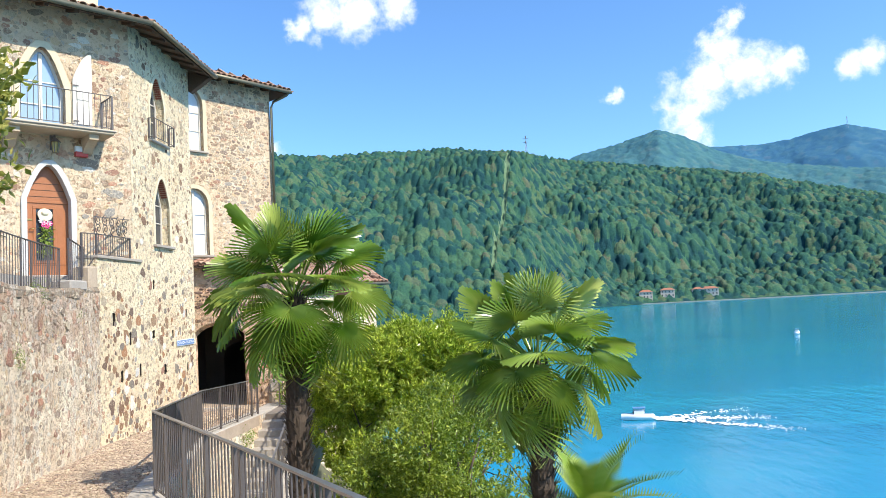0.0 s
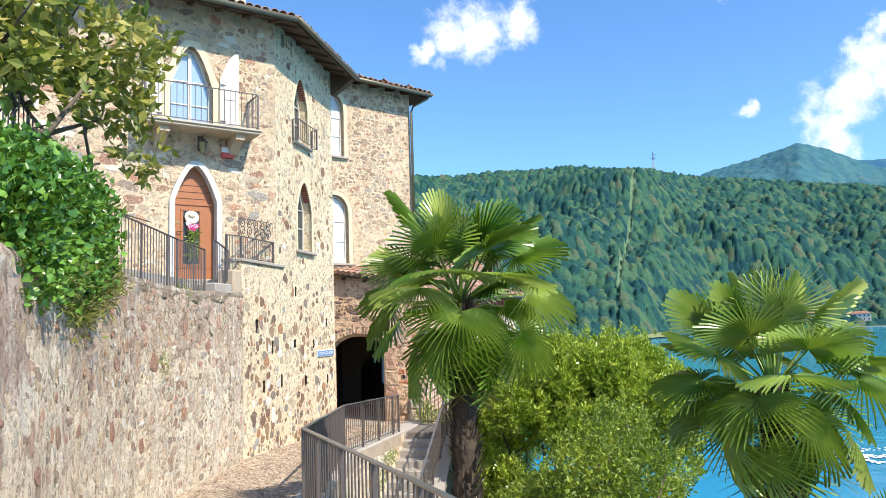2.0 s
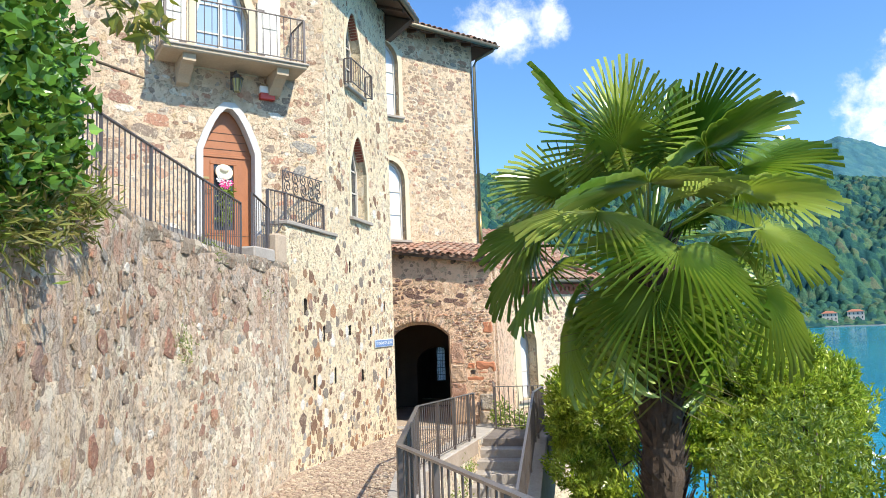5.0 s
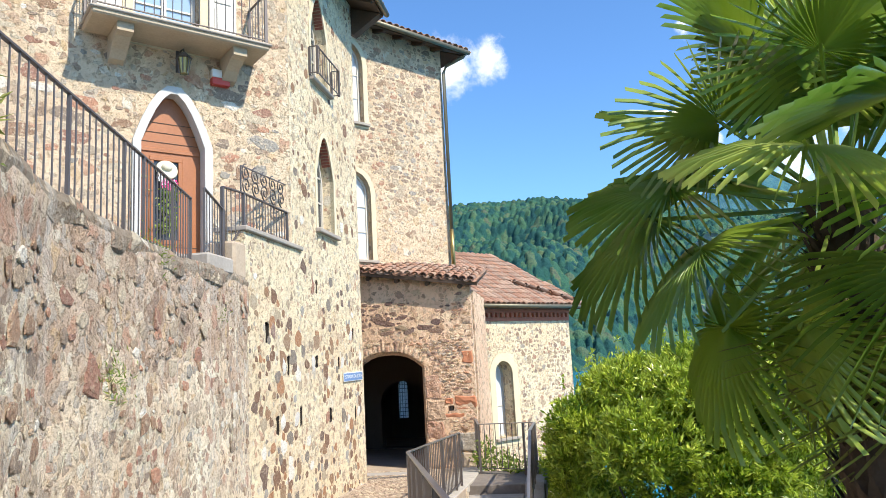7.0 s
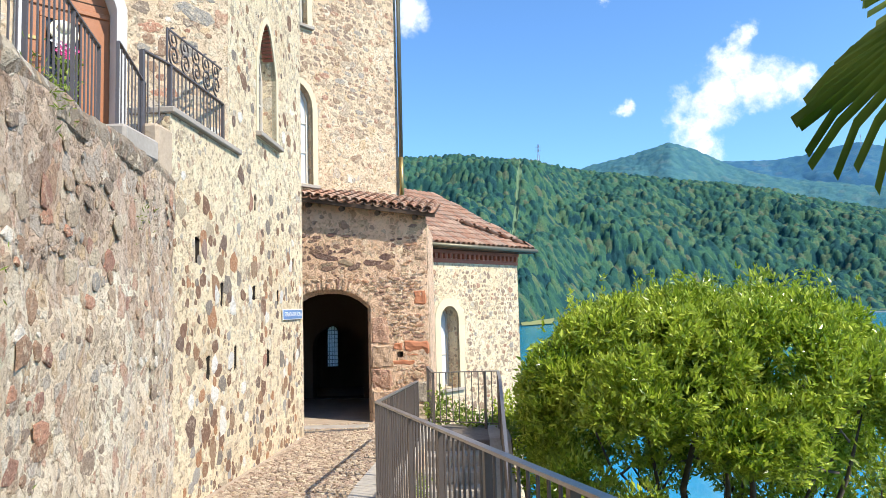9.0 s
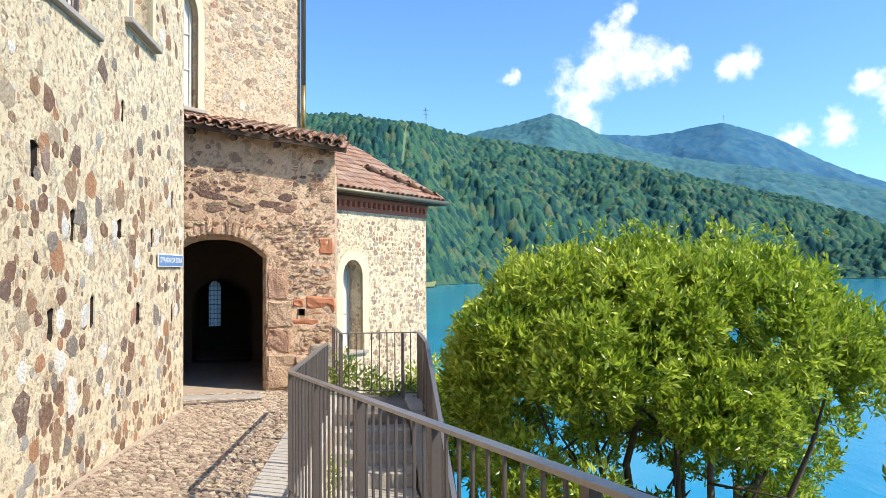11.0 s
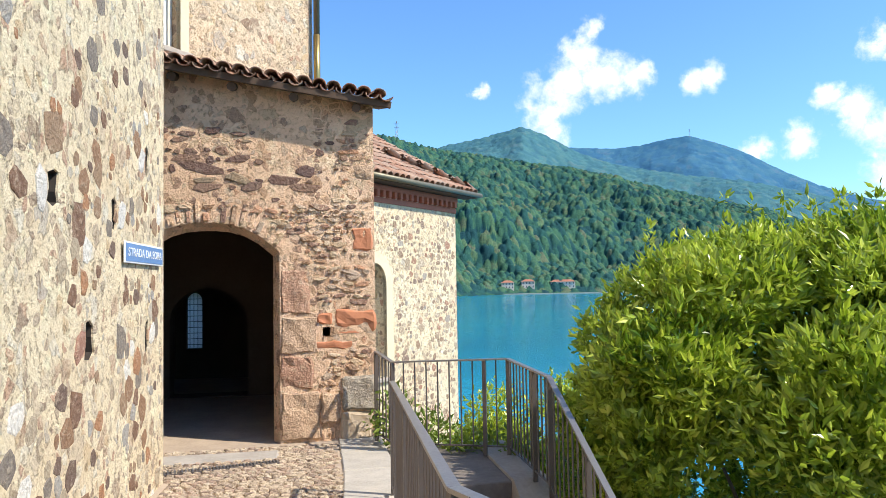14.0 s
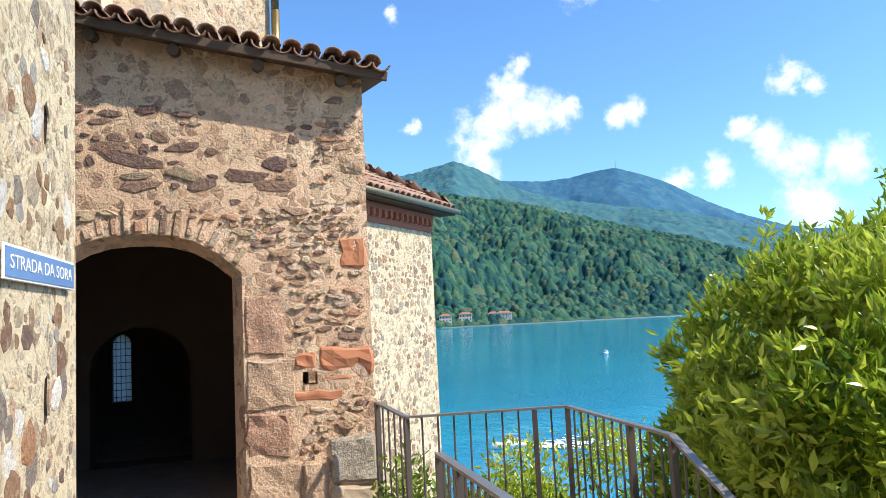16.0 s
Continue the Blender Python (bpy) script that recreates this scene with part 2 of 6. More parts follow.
M["tower_stone_rest"] = stone_material("tower_stone_joined", True, TOWER_RAMP, 0.8)
M["dark_stone"] = stone_material("brown_stone", False, DARK_RAMP, 0.5)
M["dark_stone_rest"] = stone_material("brown_stone_joined", True, DARK_RAMP, 0.5)
M["mortar_pale"] = mortar_material("pale_lime_mortar", (0.90, 0.77, 0.53), (0.82, 0.65, 0.42), 0.42, 0.0, 13.0, 0.55)
M["mortar_old"] = mortar_material("weathered_lime_mortar", (0.91, 0.80, 0.61), (0.80, 0.60, 0.40), 0.66, 0.5, 11.0, 0.65)
M["mortar_red"] = mortar_material("weathered_reddish_masonry", (0.70, 0.53, 0.41), (0.46, 0.30, 0.22), 0.7, 0.45, 7.0, 0.9)
M["mortar_upper"] = mortar_material("brown_weathered_masonry", (0.74, 0.58, 0.43), (0.56, 0.39, 0.27), 0.85, 0.4, 8.0, 0.85)
M["mortar_facade"] = mortar_material("facade_lime_mortar", (0.82, 0.65, 0.45), (0.70, 0.51, 0.33), 0.46, 0.0, 10.0, 0.45)
M["mortar_brown"] = mortar_material("brown_lime_mortar", (0.94, 0.66, 0.45), (0.80, 0.53, 0.34), 0.5, 0.0, 11.0, 0.4, DARK_RAMP)
M["coping"] = mortar_material("weathered_coping_mortar", (0.42, 0.34, 0.25), (0.30, 0.23, 0.16), 0.3, 0.4, 14.0, 0.8)
M["plaster"] = plain("cream_plaster", (0.62, 0.53, 0.36), 0.9, grain=30, depth=0.2)
# the covered passage's shade is put into this plaster's dark colour
M["shade_plaster"] = plain("shade_dark_plaster", (0.135, 0.10, 0.075), 0.9, grain=20, depth=0.3)
M["trim"] = plain("pale_stone_trim", (0.54, 0.53, 0.50), 0.8, grain=40)
M["sill"] = plain("grey_stone_sill", (0.36, 0.315, 0.265), 0.85, grain=40, depth=0.4)
M["kerb"] = plain("grey_granite", (0.44, 0.40, 0.345), 0.9, grain=45, depth=0.6, spread=0.4, bump=0.6)
M["landing"] = plain("dark_worn_landing_stone", (0.19, 0.16, 0.135), 0.9, grain=18, depth=0.6, spread=0.6, bump=0.8)
M["step"] = plain("worn_grey_step_stone", (0.37, 0.33, 0.285), 0.9, grain=25, depth=0.5, spread=0.5)
M["iron"] = plain("dark_painted_iron", (0.125, 0.105, 0.097), 0.45, 0.3, grain=60, depth=0.3, bump=0.05)
M["handrail"] = plain("worn_steel_handrail", (0.30, 0.28, 0.27), 0.38, 0.7, grain=60, depth=0.3, bump=0.05)
M["door_wood"] = plain("red_brown_door_wood", (0.36, 0.13, 0.045), 0.45, grain=30, depth=0.35)
M["old_wood"] = plain("dark_old_timber", (0.09, 0.055, 0.035), 0.85, grain=35, depth=0.5)
M["white_wood"] = plain("white_painted_wood", (0.64, 0.60, 0.52), 0.5, grain=40, depth=0.1)
M["grey_wood"] = plain("weathered_grey_window_wood", (0.56, 0.51, 0.44), 0.7, grain=40, depth=0.3)
M["copper"] = plain("green_brown_copper", (0.17, 0.15, 0.10), 0.5, 0.5, grain=20)
M["tile"] = None
M["earth"] = plain("garden_earth", (0.085, 0.085, 0.045), 0.95, grain=9, depth=0.6, spread=0.7, bump=0.6)
M["cobble_bed"] = plain("sandy_cobble_bed", (0.42, 0.33, 0.25), 0.95, grain=30, depth=0.5, spread=0.4, bump=0.5)
M["brick"] = plain("red_brick", (0.40, 0.13, 0.075), 0.85, grain=30, depth=0.35, bump=0.4)
M["block"] = plain("orange_red_terracotta_block", (0.50, 0.20, 0.10), 0.85, grain=25, depth=0.35, bump=0.4)
M["brass"] = plain("dull_brass", (0.42, 0.30, 0.12), 0.35, 0.9, grain=60)
M["sign_blue"] = plain("blue_enamel", (0.12, 0.24, 0.46), 0.35, grain=60, depth=0.15, bump=0)
M["white"] = plain("white_enamel", (0.80, 0.80, 0.78), 0.4, grain=60, depth=0.1, bump=0)
M["red"] = plain("red_enamel", (0.50, 0.05, 0.03), 0.4, grain=60, depth=0.1, bump=0)
M["pink"] = plain("pink_petals", (0.75, 0.08, 0.28), 0.6, grain=60, depth=0.1, bump=0)
M["straw"] = plain("pale_straw", (0.74, 0.68, 0.50), 0.8, grain=80, depth=0.2)


def tile_material():
    m, n, b = material("terracotta_roof_tile", 0.88)
    p = coords(n)
    pick = n.add("ShaderNodeNewGeometry").outputs["Random Per Island"]
    c = n.ramp(n.math("FRACT", n.math("ADD", pick, n.add("ShaderNodeObjectInfo").outputs["Random"])),
               [(0.0, (0.26, 0.13, 0.085)), (0.35, (0.36, 0.19, 0.12)), (0.6, (0.30, 0.20, 0.15)), (0.8, (0.42, 0.27, 0.19)), (1.0, (0.20, 0.13, 0.10))])
    f = n.noise(p, 30.0, 6.0, 0.65)
    c = n.mix(n.span(f, 0.5, 0.75, 0.0, 0.6), c, (0.33, 0.30, 0.25))
    c = n.mix(n.span(n.noise(p, 4.0, 4.0), 0.55, 0.75, 0.0, 0.6), c, (0.12, 0.09, 0.07))
    n.put(b.inputs["Base Color"], c)
    n.put(b.inputs["Normal"], n.bump(f, 0.4, 0.01))
    return m


M["tile"] = tile_material()


def glass_material():
    m, n, b = material("window_glass", 0.05)
    b.inputs["Base Color"].default_value = (0.30, 0.40, 0.50, 1)
    b.inputs["Specular IOR Level"].default_value = 1.0
    b.inputs["Coat Weight"].default_value = 1.0
    b.inputs["Coat Roughness"].default_value = 0.02
    return m


M["glass"] = glass_material()


def water_material():
    m, n, b = material("lake_water", 0.12)
    p = coords(n)
    s = n.vmath("MULTIPLY", p, (1.0, 0.35, 1.0))
    w1 = n.noise(s, 0.55, 6.0, 0.6)
    w2 = n.noise(p, 0.02, 4.0, 0.55)
    far = n.noise(n.vmath("MULTIPLY", p, (0.35, 1.0, 1.0)), 0.03, 5.0, 0.6)
    c = n.mix(n.span(w2, 0.35, 0.65), (0.003, 0.185, 0.32), (0.006, 0.24, 0.38))
    c = n.mix(n.span(far, 0.45, 0.62, 0.0, 0.4), c, (0.015, 0.32, 0.42))
    n.put(b.inputs["Base Color"], c)
    b.inputs["IOR"].default_value = 1.33
    n.put(b.inputs["Normal"], n.bump(w1, 0.35, 0.3))
    return m


M["water"] = water_material()


def forest_material(name, haze_tint, far=0.0):
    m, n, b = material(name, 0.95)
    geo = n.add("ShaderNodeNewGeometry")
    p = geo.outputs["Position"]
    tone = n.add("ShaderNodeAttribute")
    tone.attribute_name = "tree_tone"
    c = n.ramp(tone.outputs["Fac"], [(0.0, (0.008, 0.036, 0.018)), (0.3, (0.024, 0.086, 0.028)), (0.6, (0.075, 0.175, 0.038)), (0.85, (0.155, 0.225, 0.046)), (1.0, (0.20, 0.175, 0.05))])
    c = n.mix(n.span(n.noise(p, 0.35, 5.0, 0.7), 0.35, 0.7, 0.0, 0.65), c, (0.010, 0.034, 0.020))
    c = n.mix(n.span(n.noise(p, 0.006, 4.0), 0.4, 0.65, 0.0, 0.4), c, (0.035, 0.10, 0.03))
    # aerial haze is mixed into the base colour, by the share far
    c = n.mix(far, c, haze_tint)
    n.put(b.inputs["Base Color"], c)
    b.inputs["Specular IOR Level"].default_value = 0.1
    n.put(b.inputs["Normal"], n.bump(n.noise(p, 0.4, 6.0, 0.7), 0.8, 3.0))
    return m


# the blue haze over each ridge is in its colour, stronger farther off
M["forest"] = forest_material("hazed_forest_canopy", (0.022, 0.088, 0.17), 0.29)
M["mid_forest"] = forest_material("hazed_mountain_forest", (0.060, 0.165, 0.225), 0.72)
M["far_forest"] = forest_material("hazed_distant_forest", (0.050, 0.155, 0.29), 0.74)
M["palm"] = leaf_material("palm_leaf", [(0.0, (0.055, 0.15, 0.014)), (0.5, (0.14, 0.28, 0.026)), (0.8, (0.30, 0.43, 0.055)), (1.0, (0.54, 0.59, 0.17))], 0.22, False, 0.34)
M["laurel"] = leaf_material("laurel_leaf", [(0.0, (0.032, 0.082, 0.009)), (0.4, (0.10, 0.20, 0.014)), (0.72, (0.34, 0.46, 0.03)), (1.0, (0.74, 0.78, 0.13))], 0.25, True, 0.44)
M["young_laurel"] = leaf_material("young_laurel_leaf", [(0.0, (0.02, 0.055, 0.007)), (0.5, (0.075, 0.145, 0.013)), (0.85, (0.20, 0.28, 0.024)), (1.0, (0.42, 0.47, 0.06))], 0.45, True, 0.34)
M["ivy"] = leaf_material("ivy_leaf", [(0.0, (0.018, 0.065, 0.010)), (0.5, (0.05, 0.15, 0.018)), (0.8, (0.085, 0.21, 0.025)), (1.0, (0.20, 0.36, 0.06))], 0.24, True, 0.2)
M["autumn"] = leaf_material("yellowing_leaf", [(0.0, (0.03, 0.075, 0.012)), (0.45, (0.085, 0.15, 0.02)), (0.75, (0.26, 0.27, 0.045)), (1.0, (0.46, 0.37, 0.10))], 0.4, True, 0.3)
M["grass"] = leaf_material("grass_blades", [(0.0, (0.07, 0.15, 0.02)), (0.6, (0.16, 0.25, 0.03)), (1.0, (0.27, 0.30, 0.06))], 0.6)
M["dry"] = leaf_material("dry_trailing_weeds", [(0.0, (0.14, 0.10, 0.04)), (0.6, (0.22, 0.20, 0.05)), (1.0, (0.20, 0.28, 0.05))], 0.7)
M["fibre"] = plain("palm_trunk_fibre", (0.085, 0.058, 0.038), 0.95, grain=30, depth=0.6, spread=0.15, bump=0.8)
M["bark"] = plain("grey_brown_bark", (0.13, 0.10, 0.07), 0.95, grain=25, depth=0.5, bump=0.6)
M["petiole"] = plain("green_leaf_stalk", (0.22, 0.30, 0.07), 0.5, grain=30)
M["clearing"] = plain("low_scrub_of_the_clearing", (0.115, 0.19, 0.10), 0.95, grain=0.3, depth=0.5, bump=0)
M["shrub"] = leaf_material("dark_shrub_leaf", [(0.0, (0.010, 0.030, 0.005)), (0.5, (0.034, 0.078, 0.009)), (0.85, (0.095, 0.15, 0.016)), (1.0, (0.24, 0.28, 0.04))], 0.6, True, 0.3)
M["corbel"] = plain("worn_corbel_stone", (0.45, 0.36, 0.25), 0.9, grain=30, depth=0.35)
M["meadow"] = plain("pale_meadow", (0.22, 0.24, 0.08), 0.95, grain=0.3, depth=0.4, bump=0)
M["foam"] = plain("white_foam", (0.80, 0.84, 0.86), 0.8, grain=1.5, depth=0.2, bump=0.3)
M["hull"] = plain("white_hull", (0.80, 0.80, 0.80), 0.3, grain=3, depth=0.1, bump=0)
M["house_wall"] = plain("pale_house_render", (0.66, 0.56, 0.46), 0.9, grain=0.6, depth=0.2, bump=0)
M["house_roof"] = plain("far_red_roof", (0.36, 0.15, 0.09), 0.9, grain=0.8, depth=0.3, bump=0)
M["dark_glass"] = plain("dark_window", (0.05, 0.055, 0.06), 0.2, grain=3, depth=0.2, bump=0)


# ---- mesh helpers ----
def mesh_of(name, verts, faces, mat, smooth=False):
    me = bpy.data.meshes.new(name)
    me.from_pydata([tuple(v) for v in verts], [], [tuple(f) for f in faces])
    me.materials.append(mat)
    if smooth:
        me.polygons.foreach_set("use_smooth", [True] * len(me.polygons))
    me.update()
    return me


def link(name, me, parent=None, m=None, label=""):
    ob = new(name, me)
    if parent is not None:
        ob.parent = parent
    if m is not None:
        ob.matrix_basis = m
    if label:
        ob["label"] = label
    return ob


def part(name, bm, mat, parent=None, label="", m=None, smooth=False):
    """Links a bmesh as one mesh object under a thing or a part."""
    bmesh.ops.recalc_face_normals(bm, faces=bm.faces[:])
    me = bpy.data.meshes.new(name)
    bm.to_mesh(me)
    bm.free()
    me.materials.append(mat)
    if smooth:
        me.polygons.foreach_set("use_smooth", [True] * len(me.polygons))
    return link(name, me, parent, m, label)


def thing(name, label, category, m=None, group="", kind=""):
    ob = new(name)
    if m is not None:
        ob.matrix_basis = m
    return tagged(ob, label, category, group, kind)


def block(bm, lo, hi, m=None, bevel=0.0):
    """A box from lo to hi, its edges bevelled."""
    c = [(a + b) / 2 for a, b in zip(lo, hi)]
    s = [abs(b - a) for a, b in zip(lo, hi)]
    got = bmesh.ops.create_cube(bm, size=1, matrix=(m or Matrix()) @ Matrix.Translation(c) @ Matrix.Diagonal((*s, 1)))
    if bevel:
        edges = {e for v in got["verts"] for e in v.link_edges}
        bmesh.ops.bevel(bm, geom=list(edges), offset=bevel, segments=1, affect="EDGES")
    return bm


def boxed(name, lo, hi, mat, parent=None, label="", bevel=0.006, m=None):
    return part(name, block(bmesh.new(), lo, hi, None, bevel), mat, parent, label, m)


def tube(bm, points, radius, sides=8, taper=1.0):
    """A round bar along points."""
    pts = [Vector(p) for p in points]
    rings = []
    for i, p in enumerate(pts):
        d = (pts[min(i + 1, len(pts) - 1)] - pts[max(i - 1, 0)]).normalized()
        a = d.cross((0, 0, 1) if abs(d.z) < 0.95 else (1, 0, 0)).normalized()
        b = d.cross(a)
        r = (radius[i] if isinstance(radius, (list, tuple)) else radius * (1 + (taper - 1) * i / max(1, len(pts) - 1)))
        rings.append([bm.verts.new(p + r * (math.cos(k * 2 * math.pi / sides) * a + math.sin(k * 2 * math.pi / sides) * b)) for k in range(sides)])
    for r0, r1 in zip(rings, rings[1:]):
        for k in range(sides):
            bm.faces.new((r0[k], r0[(k + 1) % sides], r1[(k + 1) % sides], r1[k]))
    bm.faces.new(rings[0][::-1])
    bm.faces.new(rings[-1])
    return bm


def flat_bar(bm, a, b, width, height):
    """A rectangular bar from a to b, upright in section."""
    a, b = Vector(a), Vector(b)
    d = (b - a).normalized()
    s = d.cross((0, 0, 1)).normalized() * width / 2
    u = s.cross(d).normalized() * height / 2
    q = [[bm.verts.new(p + i * s + j * u) for i, j in ((-1, -1), (1, -1), (1, 1), (-1, 1))] for p in (a, b)]
    for k in range(4):
        bm.faces.new((q[0][k], q[0][(k + 1) % 4], q[1][(k + 1) % 4], q[1][k]))
    bm.faces.new(q[0][::-1])
    bm.faces.new(q[1])
    return bm


def arch(u0, u1, z0, spring, top, kind="round", n=9):
    """The outline of an arched opening, from the lower left, counter-clockwise."""
    pts = [(u0, z0), (u1, z0), (u1, spring)]
    c, h, w = (u0 + u1) / 2, top - spring, (u1 - u0) / 2
    for i in range(1, n):
        k = i / n
        if kind == "round":
            a = math.pi * k
            pts.append((c + w * math.cos(a), spring + h * math.sin(a)))
        elif kind == "pointed":
            s = 2 * k - 1
            pts.append((c - w * s, spring + h * (1 - abs(s) ** 1.75)))
        else:
            s = 2 * k - 1
            pts.append((c - w * s, spring + h * (1 - abs(s) ** 2.6)))
    pts.append((u0, spring))
    return pts


def inset(pts, d):
    """The outline grown outward by d (or inward where d is negative)."""
    out = []
    for i, p in enumerate(pts):
        a, b = Vector(pts[i - 1]), Vector(pts[(i + 1) % len(pts)])
        p = Vector(p)
        e0, e1 = (p - a).normalized(), (b - p).normalized()
        n0, n1 = Vector((e0.y, -e0.x)), Vector((e1.y, -e1.x))
        m = (n0 + n1)
        out.append(tuple(p + m * d / max(0.35, m.length_squared / 2)))
    return out


def fill(bm, outline, holes, y0, y1):
    """A slab with holes between the depths y0 (front) and y1, in the plane of x and z."""
    loops, edges = [outline, *holes], []
    for lp in loops:
        vs = [bm.verts.new((x, y0, z)) for x, z in lp]
        edges += [bm.edges.new((vs[i], vs[(i + 1) % len(vs)])) for i in range(len(vs))]
    got = bmesh.ops.triangle_fill(bm, edges=edges, use_beauty=True, use_dissolve=False)
    faces = [f for f in got["geom"] if isinstance(f, bmesh.types.BMFace)]
    ext = bmesh.ops.extrude_face_region(bm, geom=faces)
    bmesh.ops.translate(bm, verts=[v for v in ext["geom"] if isinstance(v, bmesh.types.BMVert)], vec=(0, y1 - y0, 0))
    return bm


def wall(name, f, outline, holes, thick, mat, label, y0=0.0):
    ob = part(name, fill(bmesh.new(), outline, holes, y0, y0 + thick), mat, None, label, f)
    return tagged(ob, label, "wall", kind="structure")


def front(o, degrees):
    """The frame of a facade: x along it, y into it, z up."""
    return pose(o[0], o[1], 0, 0, 0, degrees)


def inside(p, poly):
    x, z = p
    hit = False
    for (x0, z0), (x1, z1) in zip(poly, poly[1:] + poly[:1]):
        if (z0 > z) != (z1 > z) and x < (x1 - x0) * (z - z0) / (z1 - z0) + x0:
            hit = not hit
    return hit


# ---- stones of the rubble walls ----
def stone_shape(rng):
    n = rng.choice((6, 7, 7, 8))
    a0 = rng.random() * 6.28
    ring = []
    for i in range(n):
        a = a0 + (i + rng.uniform(-0.28, 0.28)) * 2 * math.pi / n
        r = 0.5 * rng.uniform(0.70, 1.12)
        c, s = math.cos(a), math.sin(a)
        q = max(abs(c), abs(s)) ** 0.55
        ring.append((r * c / q, r * s / q))
    v = [(x, 0.35, z) for x, z in ring] + [(x * 0.93, -0.45, z * 0.93) for x, z in ring] + [(x * 0.74, -1.0 * rng.uniform(0.6, 1.1), z * 0.74) for x, z in ring]
    f = []
    for k in range(2):
        for i in range(n):
            j = (i + 1) % n
            f.append((k * n + i, k * n + j, (k + 1) * n + j, (k + 1) * n + i))
    f.append(tuple(range(2 * n, 3 * n)))
    return v, [t[::-1] for t in f]


SHAPES = [stone_shape(random.Random(100 + i)) for i in range(24)]
PIECES = {}


def piece_mesh(key, mat):
    """One shared mesh for each stone shape and material."""
    if (key, mat.name) not in PIECES:
        PIECES[key, mat.name] = mesh_of("stone", *SHAPES[key], mat)
    return PIECES[key, mat.name]


LATER = []


def stones(parent, f, u0, u1, z0, z1, allowed, seed, row=0.17, cover=0.8, mats=("warm_stone", "warm_stone_rest"), proud=0.02, near=None, limit=0, flat=1.5, dense=None, depth=None):
    """Stones in rough courses on a facade; those inside near become parts, the rest one joined part."""
    LATER.append((parent, f, u0, u1, z0, z1, allowed, seed, row, cover, mats, proud, near, limit, flat, dense, depth))


def lay_stones(parent, f, u0, u1, z0, z1, allowed, seed, row, cover, mats, proud, near, limit, flat, dense, depth):
    rng = random.Random(seed)
    verts, faces, made = [], [], 0
    z = z0
    while z < z1:
        h0 = row * rng.uniform(0.7, 1.3)
        u = u0 + rng.uniform(-0.1, 0.1)
        while u < u1:
            h = h0 * rng.choice((0.35, 0.5, 0.65, 0.85, 1.0, 1.35)) * (1.5 if flat < 1.2 else 1.0)
            w = h * rng.uniform(0.8, flat * 1.25)
            c = (u + w / 2, z + h0 / 2 + rng.uniform(-0.25, 0.25) * h0)
            u += w * rng.uniform(1.02, 1.25)
            if rng.random() > cover * (dense(*c) if dense else 1.0) or not (allowed(*c) and allowed(c[0] - w / 2, c[1] - h / 2) and allowed(c[0] + w / 2, c[1] + h / 2)):
                continue
            key = rng.randrange(len(SHAPES))
            m = pose(c[0], depth(*c) if depth else 0, c[1], 0, rng.uniform(-14, 14), 0) @ Matrix.Diagonal((w * 0.98, proud * rng.uniform(0.5, 1.4), h * 0.98, 1))
            if near and made < limit and near(*c):
                link("stone", piece_mesh(key, M[mats[0]]), parent, m)
                made += 1
            else:
                b = len(verts)
                verts += [m @ Vector(v) for v in SHAPES[key][0]]
                faces += [tuple(b + i for i in t) for t in SHAPES[key][1]]
        z += h0
    if verts:
        ob = link("small_stones", mesh_of("small_stones", verts, faces, M[mats[1]]), parent)
        ob["kind"] = "stuff"


# ---- roofs ----
def tile_shape(r, length, up, n=6):
    """A barrel tile along +y, narrower at its upper end."""
    v, f = [], []
    for k, (y, rr) in enumerate(((0, r), (length, r * 0.82))):
        for t in (rr, rr - 0.014):
            for i in range(n + 1):
                a = math.pi * i / n
                v.append((t * math.cos(a), y, up * t * math.sin(a) * 0.8))
    s = n + 1
    for i in range(n):
        f += [(i, i + 1, 2 * s + i + 1, 2 * s + i), (s + i + 1, s + i, 3 * s + i, 3 * s + i + 1), (i + 1, i, s + i, s + i + 1)]
    return v, f


